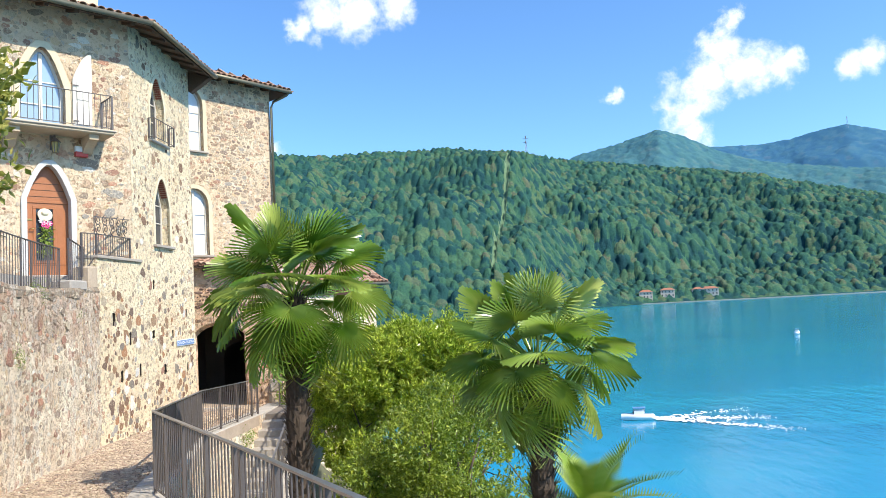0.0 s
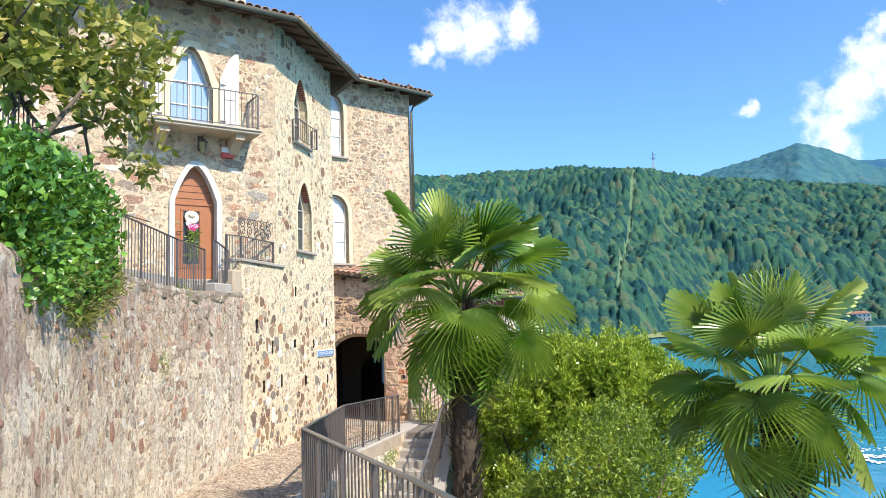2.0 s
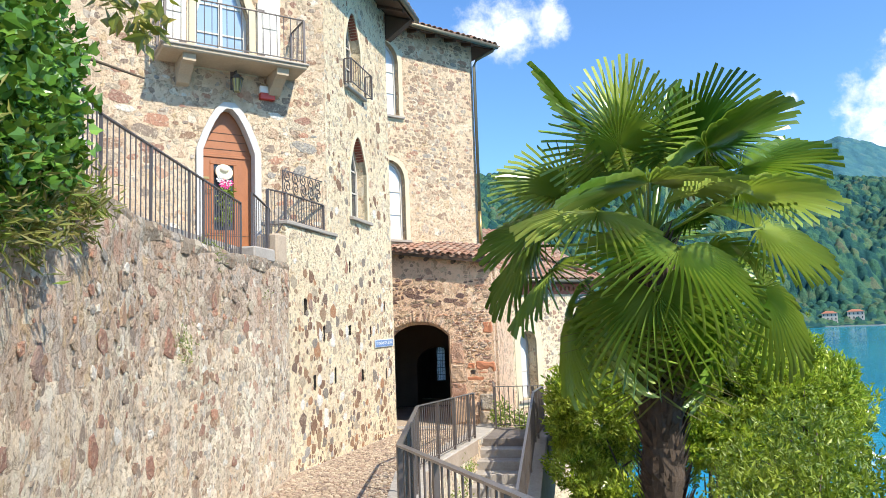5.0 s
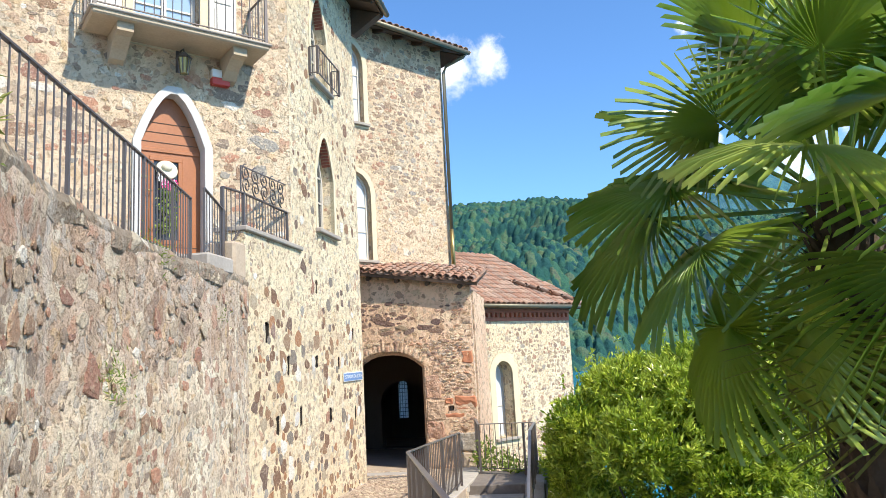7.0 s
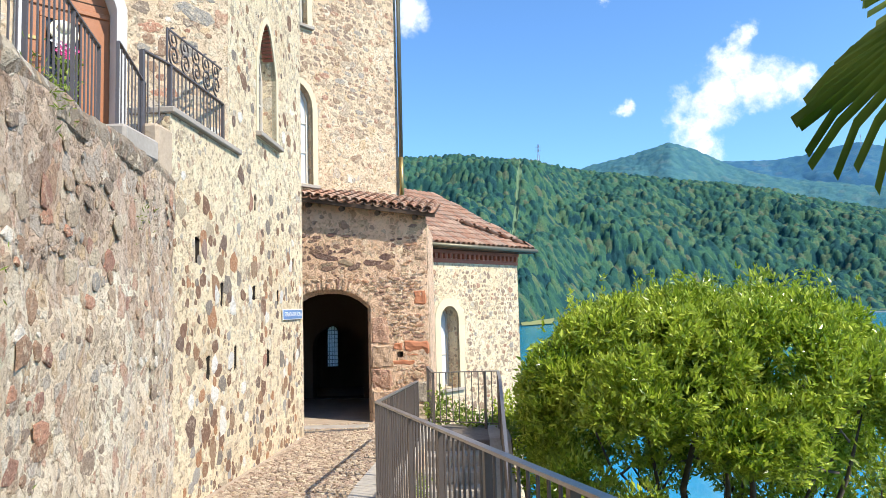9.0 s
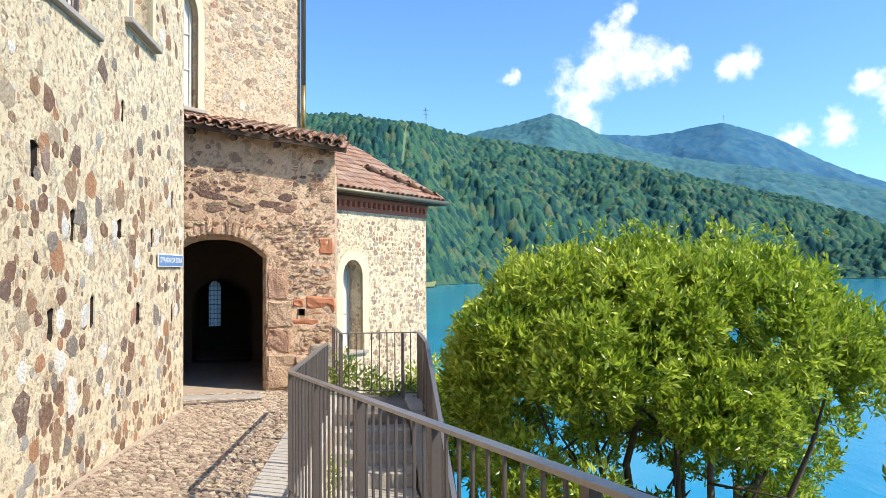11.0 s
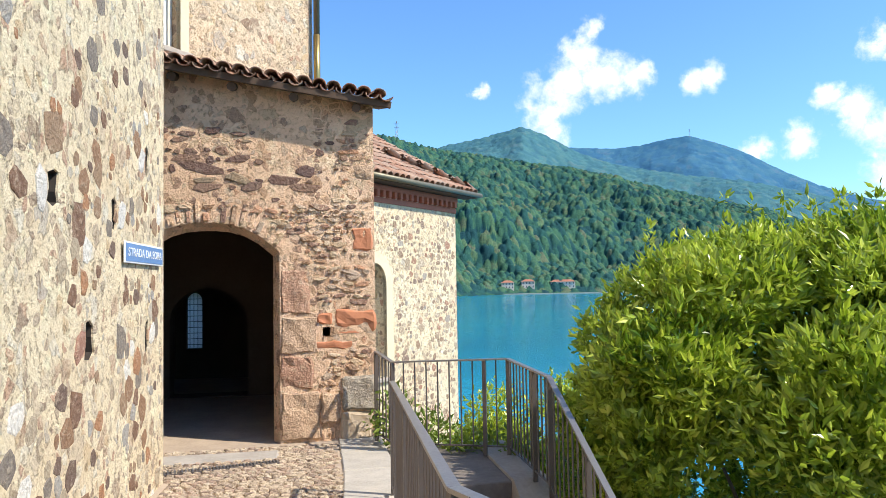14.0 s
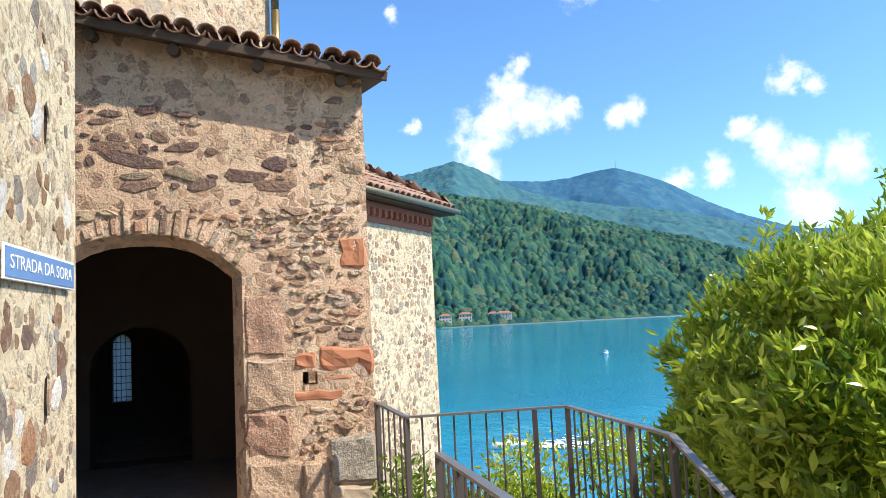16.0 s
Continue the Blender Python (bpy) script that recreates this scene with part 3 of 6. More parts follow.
def tile_roof(name, f, u0, u1, run, rise, label, parent, width=0.19, single=False, seed=1, hip0=0.0, hip1=0.0):
    """Rows of barrel tiles from the eave (y = 0) up; hips cut the ends by so many metres at the top."""
    rng = random.Random(seed)
    slope = math.atan2(rise, run)
    long = math.hypot(run, rise)
    deck = bmesh.new()
    q = [deck.verts.new(p) for p in ((u0, 0.02, -0.05), (u1, 0.02, -0.05), (u1 - hip1, run, rise - 0.05), (u0 + hip0, run, rise - 0.05))]
    q2 = [deck.verts.new((v.co.x, v.co.y, v.co.z - 0.05)) for v in q]
    deck.faces.new(q)
    deck.faces.new(q2[::-1])
    for i in range(4):
        deck.faces.new((q[i], q2[i], q2[(i + 1) % 4], q[(i + 1) % 4]))
    part("roof_deck", deck, M["old_wood"], parent, "", f)
    cover, pan = tile_shape(width * 0.47, 0.40, 1), tile_shape(width * 0.47, 0.40, -1)
    me_c, me_p = mesh_of("tile", *cover, M["tile"], True), mesh_of("tile", *pan, M["tile"], True)
    verts, faces = [], []
    u = u0 + width / 2
    while u < u1 - width * 0.3:
        s = -0.05
        while s < long - 0.2:
            k = s / long
            for shape, me, du, dz in ((cover, me_c, 0.0, 0.035), (pan, me_p, width / 2, 0.03)):
                if u0 + hip0 * k <= u + du <= u1 - hip1 * k:
                    m = pose(u + du, s * math.cos(slope), s * math.sin(slope) + dz, math.degrees(slope) - 2.5, 0, rng.uniform(-2.5, 2.5))
                    m = m @ pose(rng.uniform(-0.008, 0.008), rng.uniform(-0.03, 0.03), 0)
                    if single:
                        link("tile", me, parent, f @ m)
                    else:
                        b = len(verts)
                        verts += [f @ m @ Vector(v) for v in shape[0]]
                        faces += [tuple(b + i for i in t) for t in shape[1]]
            s += 0.31
        u += width
    if verts:
        ob = link("roof_tiles", mesh_of("roof_tiles", verts, faces, M["tile"], True), parent)
        ob["kind"] = "stuff"


# ---- ground, path and lake ----
PATH_Z = ([-6, -2, 0, 4, 8, 11.5, 15, 20, 40], [0.55, 0.30, 0.16, -0.17, -0.46, -0.70, -0.85, -0.98, -1.05])


def path_z(y):
    return float(np.mean([np.interp(y + d, *PATH_Z) for d in (-1.2, -0.6, 0, 0.6, 1.2)]))


WALL_LINE = [(-1.2, -3.0), (-2.6, 2.9), (-3.75, 5.3), (-4.95, 7.45), (-6.02, 9.8), (-6.42, 11.7), (-6.76, 13.6), (-7.03, 14.75), (-6.91, 19.8)]
RAIL_LINE = [(3.2, -1.9), (0.1, 3.2), (-3.65, 9.4), (-5.12, 15.2), (-4.97, 18.8)]


def along(line, y):
    return float(np.interp(y, [p[1] for p in line], [p[0] for p in line]))


def build_path():
    bm = bmesh.new()
    ys = [-3 + 0.5 * i for i in range(62)]
    rows = []
    for y in ys:
        l = along(WALL_LINE, y) - 0.25 if y < 19.6 else -8.4
        r = along(RAIL_LINE, y) + 0.10 if y < 18.9 else (-4.9 if y < 20.9 else -4.95)
        rows.append([bm.verts.new((l + (r - l) * k / 8, y, path_z(y) - 0.02 * math.sin(math.pi * k / 8))) for k in range(9)])
    for a, b in zip(rows, rows[1:]):
        for k in range(8):
            bm.faces.new((a[k], a[k + 1], b[k + 1], b[k]))
    got = bmesh.ops.extrude_face_region(bm, geom=bm.faces[:])
    bmesh.ops.translate(bm, verts=[v for v in got["geom"] if isinstance(v, bmesh.types.BMVert)], vec=(0, 0, -0.25))
    ob = part("road", bm, M["cobble_bed"], None)
    return tagged(ob, "sloping cobbled lane of worn river stones beside the wall", "road", kind="structure")


road = build_path()


def ground_z(x, y):
    """The garden's slope, from the terrace down to the lake."""
    d = x + 4.6 + 0.15 * max(0, y - 10)
    top = path_z(min(y, 20)) - 0.5
    if x < along(RAIL_LINE, min(max(y, -2), 18.8)) + 0.05:
        return top - 0.3
    fall = np.interp(x - along(RAIL_LINE, min(max(y, -2), 18.8)), [0, 0.3, 1.5, 4, 8, 14, 22, 40], [0.3, 2.6, 2.9, 3.4, 4.8, 8.5, 15.5, 17.5])
    back = np.interp(y, [20, 23, 27, 34, 48], [0, 0.6, 4.0, 12.0, 16.0])
    return max(LAKE - 2.5, top - max(fall, back) + 0.25 * noise.noise((x * 0.5, y * 0.5, 0)))


def build_ground():
    xs = [-4500, -1200, -300, -90, -40, -20] + [-14 + 0.7 * i for i in range(70)] + [45, 80, 200, 800, 4500]
    ys = [-4500, -1000, -200, -60, -30] + [-15 + 0.7 * i for i in range(85)] + [55, 90, 200, 800, 4500]
    v = [(x, y, ground_z(x, y) if -15 < y < 50 and -15 < x < 42 else (LAKE - 2.5 if y > 0 or x > 0 else -2.0)) for y in ys for x in xs]
    n = len(xs)
    f = [(j * n + i, j * n + i + 1, (j + 1) * n + i + 1, (j + 1) * n + i) for j in range(len(ys) - 1) for i in range(n - 1)]
    ob = link("ground", mesh_of("ground", v, f, M["earth"], True))
    return tagged(ob, "sloping garden earth running down below the lake", "ground", kind="structure")


build_ground()
bm = bmesh.new()
bmesh.ops.create_circle(bm, cap_ends=True, segments=96, radius=4600, matrix=pose(0, 0, LAKE))
tagged(part("water", bm, M["water"]), "turquoise lake water with fine ripples", "lake", kind="structure")


# ---- hills across the lake ----
def table(az, pairs):
    return float(np.interp(az, [p[0] for p in pairs], [p[1] for p in pairs]))


SHORE = [(-60, 480), (-14, 520), (-5, 560), (3, 600), (5, 640), (7, 705), (9, 775), (14, 850), (25, 930), (33, 1010), (45, 1150), (80, 1300)]
RIDGE = [(-60, 10.5), (-30, 11.3), (-14, 11.8), (-9, 11.7), (-6, 12.0), (-3, 11.9), (0.3, 12.0), (3, 11.5), (6.2, 11.2), (9.7, 10.4), (13.6, 9.7), (21, 8.35), (27.9, 6.5), (31.2, 5.5), (35, 4.45), (40.2, 2.4), (46, 1.2), (80, 0.9)]
PEAKS = [(-60, 7), (0, 8.5), (7, 9.2), (10.2, 10.8), (12.0, 11.1), (14.0, 10.6), (16.5, 10.8), (18.5, 10.6), (21.0, 10.3), (23.5, 10.1), (25.6, 10.2), (27.5, 10.55), (29.2, 10.7), (31, 10.1), (33.2, 9.1), (36, 7.4), (37.9, 6.4), (41, 5.2), (43, 4.75), (48, 4.3), (55, 3.8), (80, 3.5)]
SPUR = [(-60, 7), (0, 8.5), (7, 9.2), (10.2, 10.8), (12.0, 11.1), (14.0, 11.5), (16.5, 12.05), (18.5, 11.3), (21.0, 9.9), (23.5, 8.9), (26, 8.3), (29, 7.7), (33.2, 7.0), (36, 6.2), (40, 5.0), (43, 4.4), (48, 4.0), (80, 3.3)]
EYE_Z = 1.2


def crowns(x, y, size, height, rng_seed):
    """Domed tree crowns: the height over the ground by the nearest crown's centre."""
    cx, cy = np.floor(x / size), np.floor(y / size)
    best, tone = np.zeros_like(x), np.zeros_like(x)
    for dx in (-1, 0, 1):
        for dy in (-1, 0, 1):
            i, j = cx + dx, cy + dy
            h1 = np.modf(np.abs(np.sin(i * 127.1 + j * 311.7 + rng_seed) * 43758.5453))[0]
            h2 = np.modf(np.abs(np.sin(i * 269.5 + j * 183.3 + rng_seed) * 24634.6345))[0]
            px, py = (i + 0.15 + 0.7 * h1) * size, (j + 0.15 + 0.7 * h2) * size
            r = size * (0.52 + 0.30 * h2)
            k = 1 - ((x - px) ** 2 + (y - py) ** 2) / r ** 2
            dome = np.where(k > 0, np.sqrt(np.maximum(k, 0)) * height * (0.5 + 0.9 * h1), 0)
            tone = np.where(dome > best, np.modf(h1 * 7.31 + h2 * 3.7)[0], tone)
            best = np.maximum(best, dome)
    return best, tone


def hill(name, label, shore, ridge, deep, a0, a1, na, nr, mat, size, height, rough, seed, strip=None, relief=0.055):
    az = np.radians(np.linspace(a0, a1, na))
    near = np.array([table(a, shore) for a in np.linspace(a0, a1, na)])
    el = np.array([table(a, ridge) for a in np.linspace(a0, a1, na)])
    k = np.linspace(0, 1, nr)[:, None]
    dist = near[None, :] + k * deep
    top = EYE_Z + (near + deep * 0.86) * np.tan(np.radians(el))
    prof = np.interp(k, [0, 0.02, 0.25, 0.86, 1.0], [0.0, 0.02, 0.34, 1.0, 0.9])
    x, y = dist * np.sin(az)[None, :], dist * np.cos(az)[None, :]
    z = LAKE - 1 + (top[None, :] - LAKE) * prof
    wave = np.zeros_like(z)
    for i in range(nr):
        for j in range(0, na, 2):
            wave[i, j:j + 2] = noise.fractal((x[i, j] * rough, y[i, j] * rough, seed), 0.9, 2.1, 4)
    wave[:, 1:-1:2] = (wave[:, 0:-2:2] + wave[:, 2::2]) / 2
    z = z + wave * (deep * relief) * np.minimum(1, k * 5) * np.clip((0.86 - k) * 4, 0.04, 1)
    dome, tone = crowns(x, y, size, height, seed)
    if strip:
        dome = dome * (np.abs(np.degrees(az)[None, :] - (strip[0] + (strip[1] - strip[0]) * k)) > strip[2] * 0.8)
    z = z + dome * np.minimum(1, k * 30) + 1.3 * (k < 0.003)
    v = np.stack([x, y, z], -1).reshape(-1, 3)
    idx = np.arange(na * nr).reshape(nr, na)
    f = np.stack([idx[:-1, :-1], idx[:-1, 1:], idx[1:, 1:], idx[1:, :-1]], -1).reshape(-1, 4)
    me = mesh_of(name, v.tolist(), f.tolist(), mat, True)
    me.attributes.new("tree_tone", "FLOAT", "POINT").data.foreach_set("value", tone.astype(np.float32).ravel())
    if strip:
        # the cleared strip below the power line
        me.materials.append(M["clearing"])
        mid = np.degrees(az)
        kk = np.linspace(0, 1, nr)
        for i in range(nr - 1):
            if 0.12 < kk[i] < 0.86:
                c = strip[0] + (strip[1] - strip[0]) * kk[i]
                for j in np.nonzero(np.abs(mid[:-1] - c) < strip[2])[0]:
                    me.polygons[i * (na - 1) + int(j)].material_index = 1
    ob = link(name, me)
    return tagged(ob, label, "hill", kind="structure")


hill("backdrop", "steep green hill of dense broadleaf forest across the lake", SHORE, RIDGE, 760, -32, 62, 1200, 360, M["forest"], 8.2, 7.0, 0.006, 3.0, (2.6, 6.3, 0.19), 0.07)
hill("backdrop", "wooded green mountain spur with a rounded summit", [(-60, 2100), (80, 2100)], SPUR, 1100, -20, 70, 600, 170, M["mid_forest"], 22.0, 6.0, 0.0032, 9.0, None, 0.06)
hill("backdrop", "distant mountain with a broad summit, blue haze in its colour", [(-60, 3000), (80, 3000)], PEAKS, 1100, -20, 70, 500, 120, M["far_forest"], 26.0, 4.0, 0.0025, 5.0)

# ---- the old house: walls ----
FD = front((-7.0, 16.3), 45.4)
FW = front((-7.0, 16.3), 88.5)
FB = front((-5.58, 23.6), 49.7)
FS = front((-4.9, 21.2), 0.0)
FH = front((-2.75, 27.3), 49.0)

DOOR = arch(-2.17, -1.31, 2.72, 4.35, 5.10, "pointed")
BALC_WIN = arch(-2.28, -1.38, 5.86, 6.75, 7.68, "pointed")
PW_UP = arch(1.05, 1.85, 6.10, 7.05, 7.76, "pointed")
PW_LOW = arch(1.17, 2.02, 3.50, 4.50, 5.20, "pointed")
RW_UP = arch(-3.35, -2.48, 6.72, 8.15, 8.68, "round")
RW_LOW = arch(-3.25, -2.38, 3.52, 5.05, 5.55, "round")
GATE = arch(-2.55, -1.14, -1.3, 1.08, 1.37, "flat")
H_WIN = arch(-3.10, -2.46, -0.86, 0.75, 1.10, "round")
HOLES = [(-0.92, 1.72), (-0.21, 1.27), (0.95, 1.30), (2.05, 1.26), (1.02, 2.50), (2.92, 1.79), (-0.62, 0.47), (0.23, 0.51), (1.55, 0.42), (2.93, 0.35)]
slit_rng = random.Random(12)
SLITS = []
for u, z in HOLES:
    w, h = slit_rng.uniform(0.05, 0.09), slit_rng.uniform(0.085, 0.14)
    ring = ((-1, -1), (0.2, -1.15), (1, -0.8), (0.85, 0.1), (1, 0.9), (0.1, 1.2), (-1, 0.95), (-0.8, 0.0))
    SLITS.append([(u + a * w + slit_rng.uniform(-0.015, 0.015), z + b * h + slit_rng.uniform(-0.02, 0.02)) for a, b in ring])
S_HOLE = [(-0.59, 0.16), (-0.47, 0.16), (-0.47, 0.27), (-0.59, 0.27)]

wall_door = wall("wall_door", FD, [(-7.0, 1.5), (0, 1.5), (0, 8.66), (-7.0, 8.66)], [DOOR, BALC_WIN], 0.4, M["mortar_facade"],
                 "rubble stone house facade with pale lime mortar")
wall_windows = wall("wall_windows", FW, [(-1.6, -1.6), (3.5, -1.6), (3.5, 8.66), (0.004, 8.66), (0.004, 3.0), (-1.6, 3.0)], [PW_UP, PW_LOW, *SLITS], 0.4, M["mortar_pale"],
                    "rubble stone house corner with cream mortar and small slits")
wall_tower = wall("wall_tower", FB, [(-4.6, 2.55), (0, 2.55), (0, 9.2), (-4.6, 9.2)], [RW_UP, RW_LOW], 0.4, M["mortar_facade"],
                  "rubble stone tower facade with worn render")
wall_tower_side = wall("wall_tower_side", FB @ pose(0, 0, 0, 0, 0, 90), [(0.01, 2.55), (5, 2.55), (5, 9.2), (0.01, 9.2)], [], 0.4, M["mortar_facade"], "rubble stone side of the tower")
wall_gate = wall("wall_gate", FS, [(-3.6, -1.6), (0, -1.6), (0, 2.82), (-3.6, 3.34)], [inset(GATE, 0.08), S_HOLE], 0.2, M["mortar_brown"],
                 "brown rubble stone wall with a low arched passage")
wall_gate_side = wall("wall_gate_side", FS @ pose(0, 0, 0, 0, 0, 90), [(0.56, -3), (3.2, -3), (3.2, 2.7), (0.56, 2.7)], [], 0.5, M["mortar_brown"], "brown rubble stone side of the gate house")
wall_annex = wall("wall_annex", FH, [(-4.15, -14), (0, -14), (0, 2.5), (-4.15, 2.5)], [H_WIN], 0.45, M["mortar_pale"],
                  "pale rubble stone annex facade above the lake")
wall_annex_side = wall("wall_annex_side", FH @ pose(0, 0, 0, 0, 0, 90), [(0.46, -14), (5.5, -14), (5.5, 2.5), (0.46, 2.5)], [], 0.4, M["mortar_pale"], "pale rubble stone annex side")
wall_corner = wall("wall_corner", FW @ pose(3.5, 0, 0, 0, 0, 90), [(0.41, -1.6), (4.5, -1.6), (4.5, 8.5), (0.41, 8.5)], [], 0.3, M["mortar_pale"], "rubble stone return of the house corner", y0=0.0)

# dark backing added behind the corner so no light comes through its holes
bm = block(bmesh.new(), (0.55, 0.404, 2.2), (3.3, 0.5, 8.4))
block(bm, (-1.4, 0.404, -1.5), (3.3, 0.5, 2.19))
tagged(part("wall_core", bm, M["shade_plaster"], None, "", FW), "dark backing added behind the house corner to keep light out", "wall", kind="structure")
# added linings: the shade inside the holes is put into their near-black colour
M["hole_shade"] = plain("hole_shade_dark", (0.045, 0.034, 0.026), 0.95, grain=30, depth=0.5)
for pts in SLITS:
    part("putlog_hole", fill(bmesh.new(), inset(pts, 0.004), [inset(pts, -0.004)], 0.012, 0.39), M["hole_shade"], wall_windows, "added lining with the shade of a wall hole in its colour")

bm = bmesh.new()
rings = [[bm.verts.new((u, y, z)) for u, z in pts] for pts, y in ((inset(GATE, 0.082), 0.004), (GATE, 0.196))]
for i in range(2, len(GATE) + 1):
    a, b = i % len(GATE), (i + 1) % len(GATE)
    if i < len(GATE):
        bm.faces.new((rings[0][a], rings[0][b], rings[1][b], rings[1][a]))
bm.faces.new((rings[0][1], rings[0][2], rings[1][2], rings[1][1]))
part("splayed_reveal", bm, M["mortar_brown"], wall_gate, "plastered splayed edge of the arch")

# passage behind the gate
bm = bmesh.new()
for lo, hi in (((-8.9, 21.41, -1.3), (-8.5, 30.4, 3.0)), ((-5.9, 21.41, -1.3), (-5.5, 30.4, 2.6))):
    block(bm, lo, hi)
tagged(part("wall_passage", bm, M["shade_plaster"]), "dim plastered side walls of the covered passage", "wall", kind="structure")
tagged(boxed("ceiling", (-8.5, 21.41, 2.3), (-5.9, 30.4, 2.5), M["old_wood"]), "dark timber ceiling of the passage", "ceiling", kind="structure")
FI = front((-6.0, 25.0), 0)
wall("wall_inner", FI, [(-2.5, -1.3), (0.1, -1.3), (0.1, 2.3), (-2.5, 2.3)], [arch(-1.85, -0.65, -1.0, 0.2, 0.72, "round")], 0.4, M["shade_plaster"], "dim plastered inner wall with an arched opening")
wall("wall_back", front((-6.0, 29.0), 0), [(-2.5, -1.3), (0.1, -1.3), (0.1, 2.3), (-2.5, 2.3)], [arch(-2.27, -1.95, -0.57, 0.45, 0.62, "round")], 0.3, M["shade_plaster"], "dim plastered back wall with a barred window")

# ---- retaining wall along the lane ----
def top_z(y):
    return float(np.interp(y, [-4, 4, 6.5, 8.6, 9.4, 12.0, 13.6, 14.8], [2.1, 2.1, 2.2, 2.32, 2.33, 2.26, 2.34, 2.36]))


def wall_relief(y, z):
    return 0.04 * noise.fractal((y * 1.6, z * 1.6, 2.0), 0.8, 2.1, 5) + 0.014 * noise.noise((y * 7, z * 7, 4.0))


def build_retaining():
    """The old wall with its bulges and hollows."""
    bm = bmesh.new()
    rows = []
    for i in range(253):
        y = -3 + 17.72 * i / 252
        x, t, g = along(WALL_LINE, y), top_z(y), path_z(y) - 0.4
        row = []
        for k in range(41):
            z = g + (t - g) * k / 40
            rough = wall_relief(y, z)
            row.append(bm.verts.new((x + 0.02 - 0.02 * k / 40 + rough - (0.05 if k == 40 else 0), y, z + 0.03 * noise.noise((y * 3, 5.0, 1.0)) * (k > 37))))
        row += [bm.verts.new((x - 0.5, y, t + 0.01)), bm.verts.new((x - 0.55, y, g))]
        rows.append(row)
    for a, b in zip(rows, rows[1:]):
        for k in range(len(a) - 1):
            bm.faces.new((a[k], a[k + 1], b[k + 1], b[k]))
    bm.faces.new(rows[0])
    bm.faces.new(rows[-1][::-1])
    # the oldest stretch is bare reddish masonry
    for fc in bm.faces:
        c = fc.calc_center_median()
        wob = noise.fractal((c.y * 2.2, c.z * 2.2, 1.0), 0.8, 2.0, 4)
        if c.y < 5.7 + 0.5 * wob and c.z > 0.9 + 0.9 * wob:
            fc.material_index = 1
        elif c.y > 6.5 and c.z > 1.25 + 0.9 * wob + 0.1 * noise.noise((c.y * 11, c.z * 11, 3.0)):
            fc.material_index = 2
    ob = part("wall_retaining", bm, M["mortar_old"], smooth=True)
    ob.data.materials.append(M["mortar_red"])
    ob.data.materials.append(M["mortar_upper"])
    return tagged(ob, "old weathered retaining wall of rubble stone with dark streaks", "wall", kind="structure")


wall_retaining = build_retaining()


def build_coping():
    bm = bmesh.new()
    rows = []
    for i in range(60):
        y = 7.7 + 7.0 * i / 59
        x, t = along(WALL_LINE, y), top_z(y)
        low = t - 0.15 + 0.05 * noise.noise((y * 2.3, 1.0, 7.0))
        pts = [(x - 0.03, low - 0.03), (x + 0.004, low), (x + 0.014, t - 0.04), (x - 0.01, t + 0.022), (x - 0.5, t + 0.03), (x - 0.5, low)]
        rows.append([bm.verts.new((a + 0.03 * noise.noise((y * 4.1, z * 5.0, 9.0)), y, z + 0.03 * noise.noise((y * 4.0, 3.0, a * 4)))) for a, z in pts])
    for a, b in zip(rows, rows[1:]):
        for k in range(6):
            bm.faces.new((a[k], a[(k + 1) % 6], b[(k + 1) % 6], b[k]))
    bm.faces.new(rows[0])
    bm.faces.new(rows[-1][::-1])
    part("coping", bm, M["coping"], wall_retaining, "dark weathered mortar coping")


build_coping()

# landing before the house door
bm = bmesh.new()
v = [bm.verts.new((x, y, 2.55)) for x, y in ((-7.45, 16.0), (-12, 11.5), (-12, 7.0), (-5.75, 7.6), (-6.55, 9.8), (-6.95, 11.7), (-7.25, 13.6), (-7.44, 14.7))]
bm.faces.new(v)
got = bmesh.ops.extrude_face_region(bm, geom=bm.faces[:])
bmesh.ops.translate(bm, verts=[x for x in got["geom"] if isinstance(x, bmesh.types.BMVert)], vec=(0, 0, -0.3))
tagged(part("floor", bm, M["step"]), "grey stone landing before the house door", "floor", kind="structure")

# ---- roofs ----
house_roof = thing("house_roof", "terracotta barrel tile roof with dark eaves and copper gutter", "roof")
tile_roof("t", FD @ pose(0, -0.66, 8.51), -7, 0.28, 3.6, 1.25, "", house_roof, seed=2)
tile_roof("t", FW @ pose(0, -0.66, 8.51), -0.26, 3.75, 3.6, 1.25, "", house_roof, seed=3, hip0=1.4)
tower_roof = thing("tower_roof", "terracotta barrel tile tower roof with copper gutter", "roof")
tile_roof("t", FB @ pose(0, -0.5, 9.06), -4.6, 0.5, 3.0, 1.2, "", tower_roof, seed=4, hip1=2.8)
tile_roof("t", FB @ pose(0.5, 0, 9.06, 0, 0, 90), -0.4, 5.0, 2.8, 1.2, "", tower_roof, seed=5, hip0=2.8)
for parent, f, u0, u1 in ((house_roof, FD @ pose(0, -0.66, 8.48), -7, 0.28), (house_roof, FW @ pose(0, -0.66, 8.48), -0.26, 3.75), (tower_roof, FB @ pose(0, -0.5, 9.02), -3.6, 0.5)):
    for i in range(int((u1 - u0) / 0.6)):
        part("rafter", flat_bar(bmesh.new(), (u0 + 0.3 + 0.6 * i, 0.06, -0.06), (u0 + 0.3 + 0.6 * i, 0.9, 0.21), 0.09, 0.10), M["old_wood"], parent, "dark rafter", f)
    part("gutter", tube(bmesh.new(), [(u0, -0.06, 0.0), (u1, -0.06, -0.02)], 0.06, 10), M["copper"], parent, "dull copper gutter", f, True)
bm = bmesh.new()
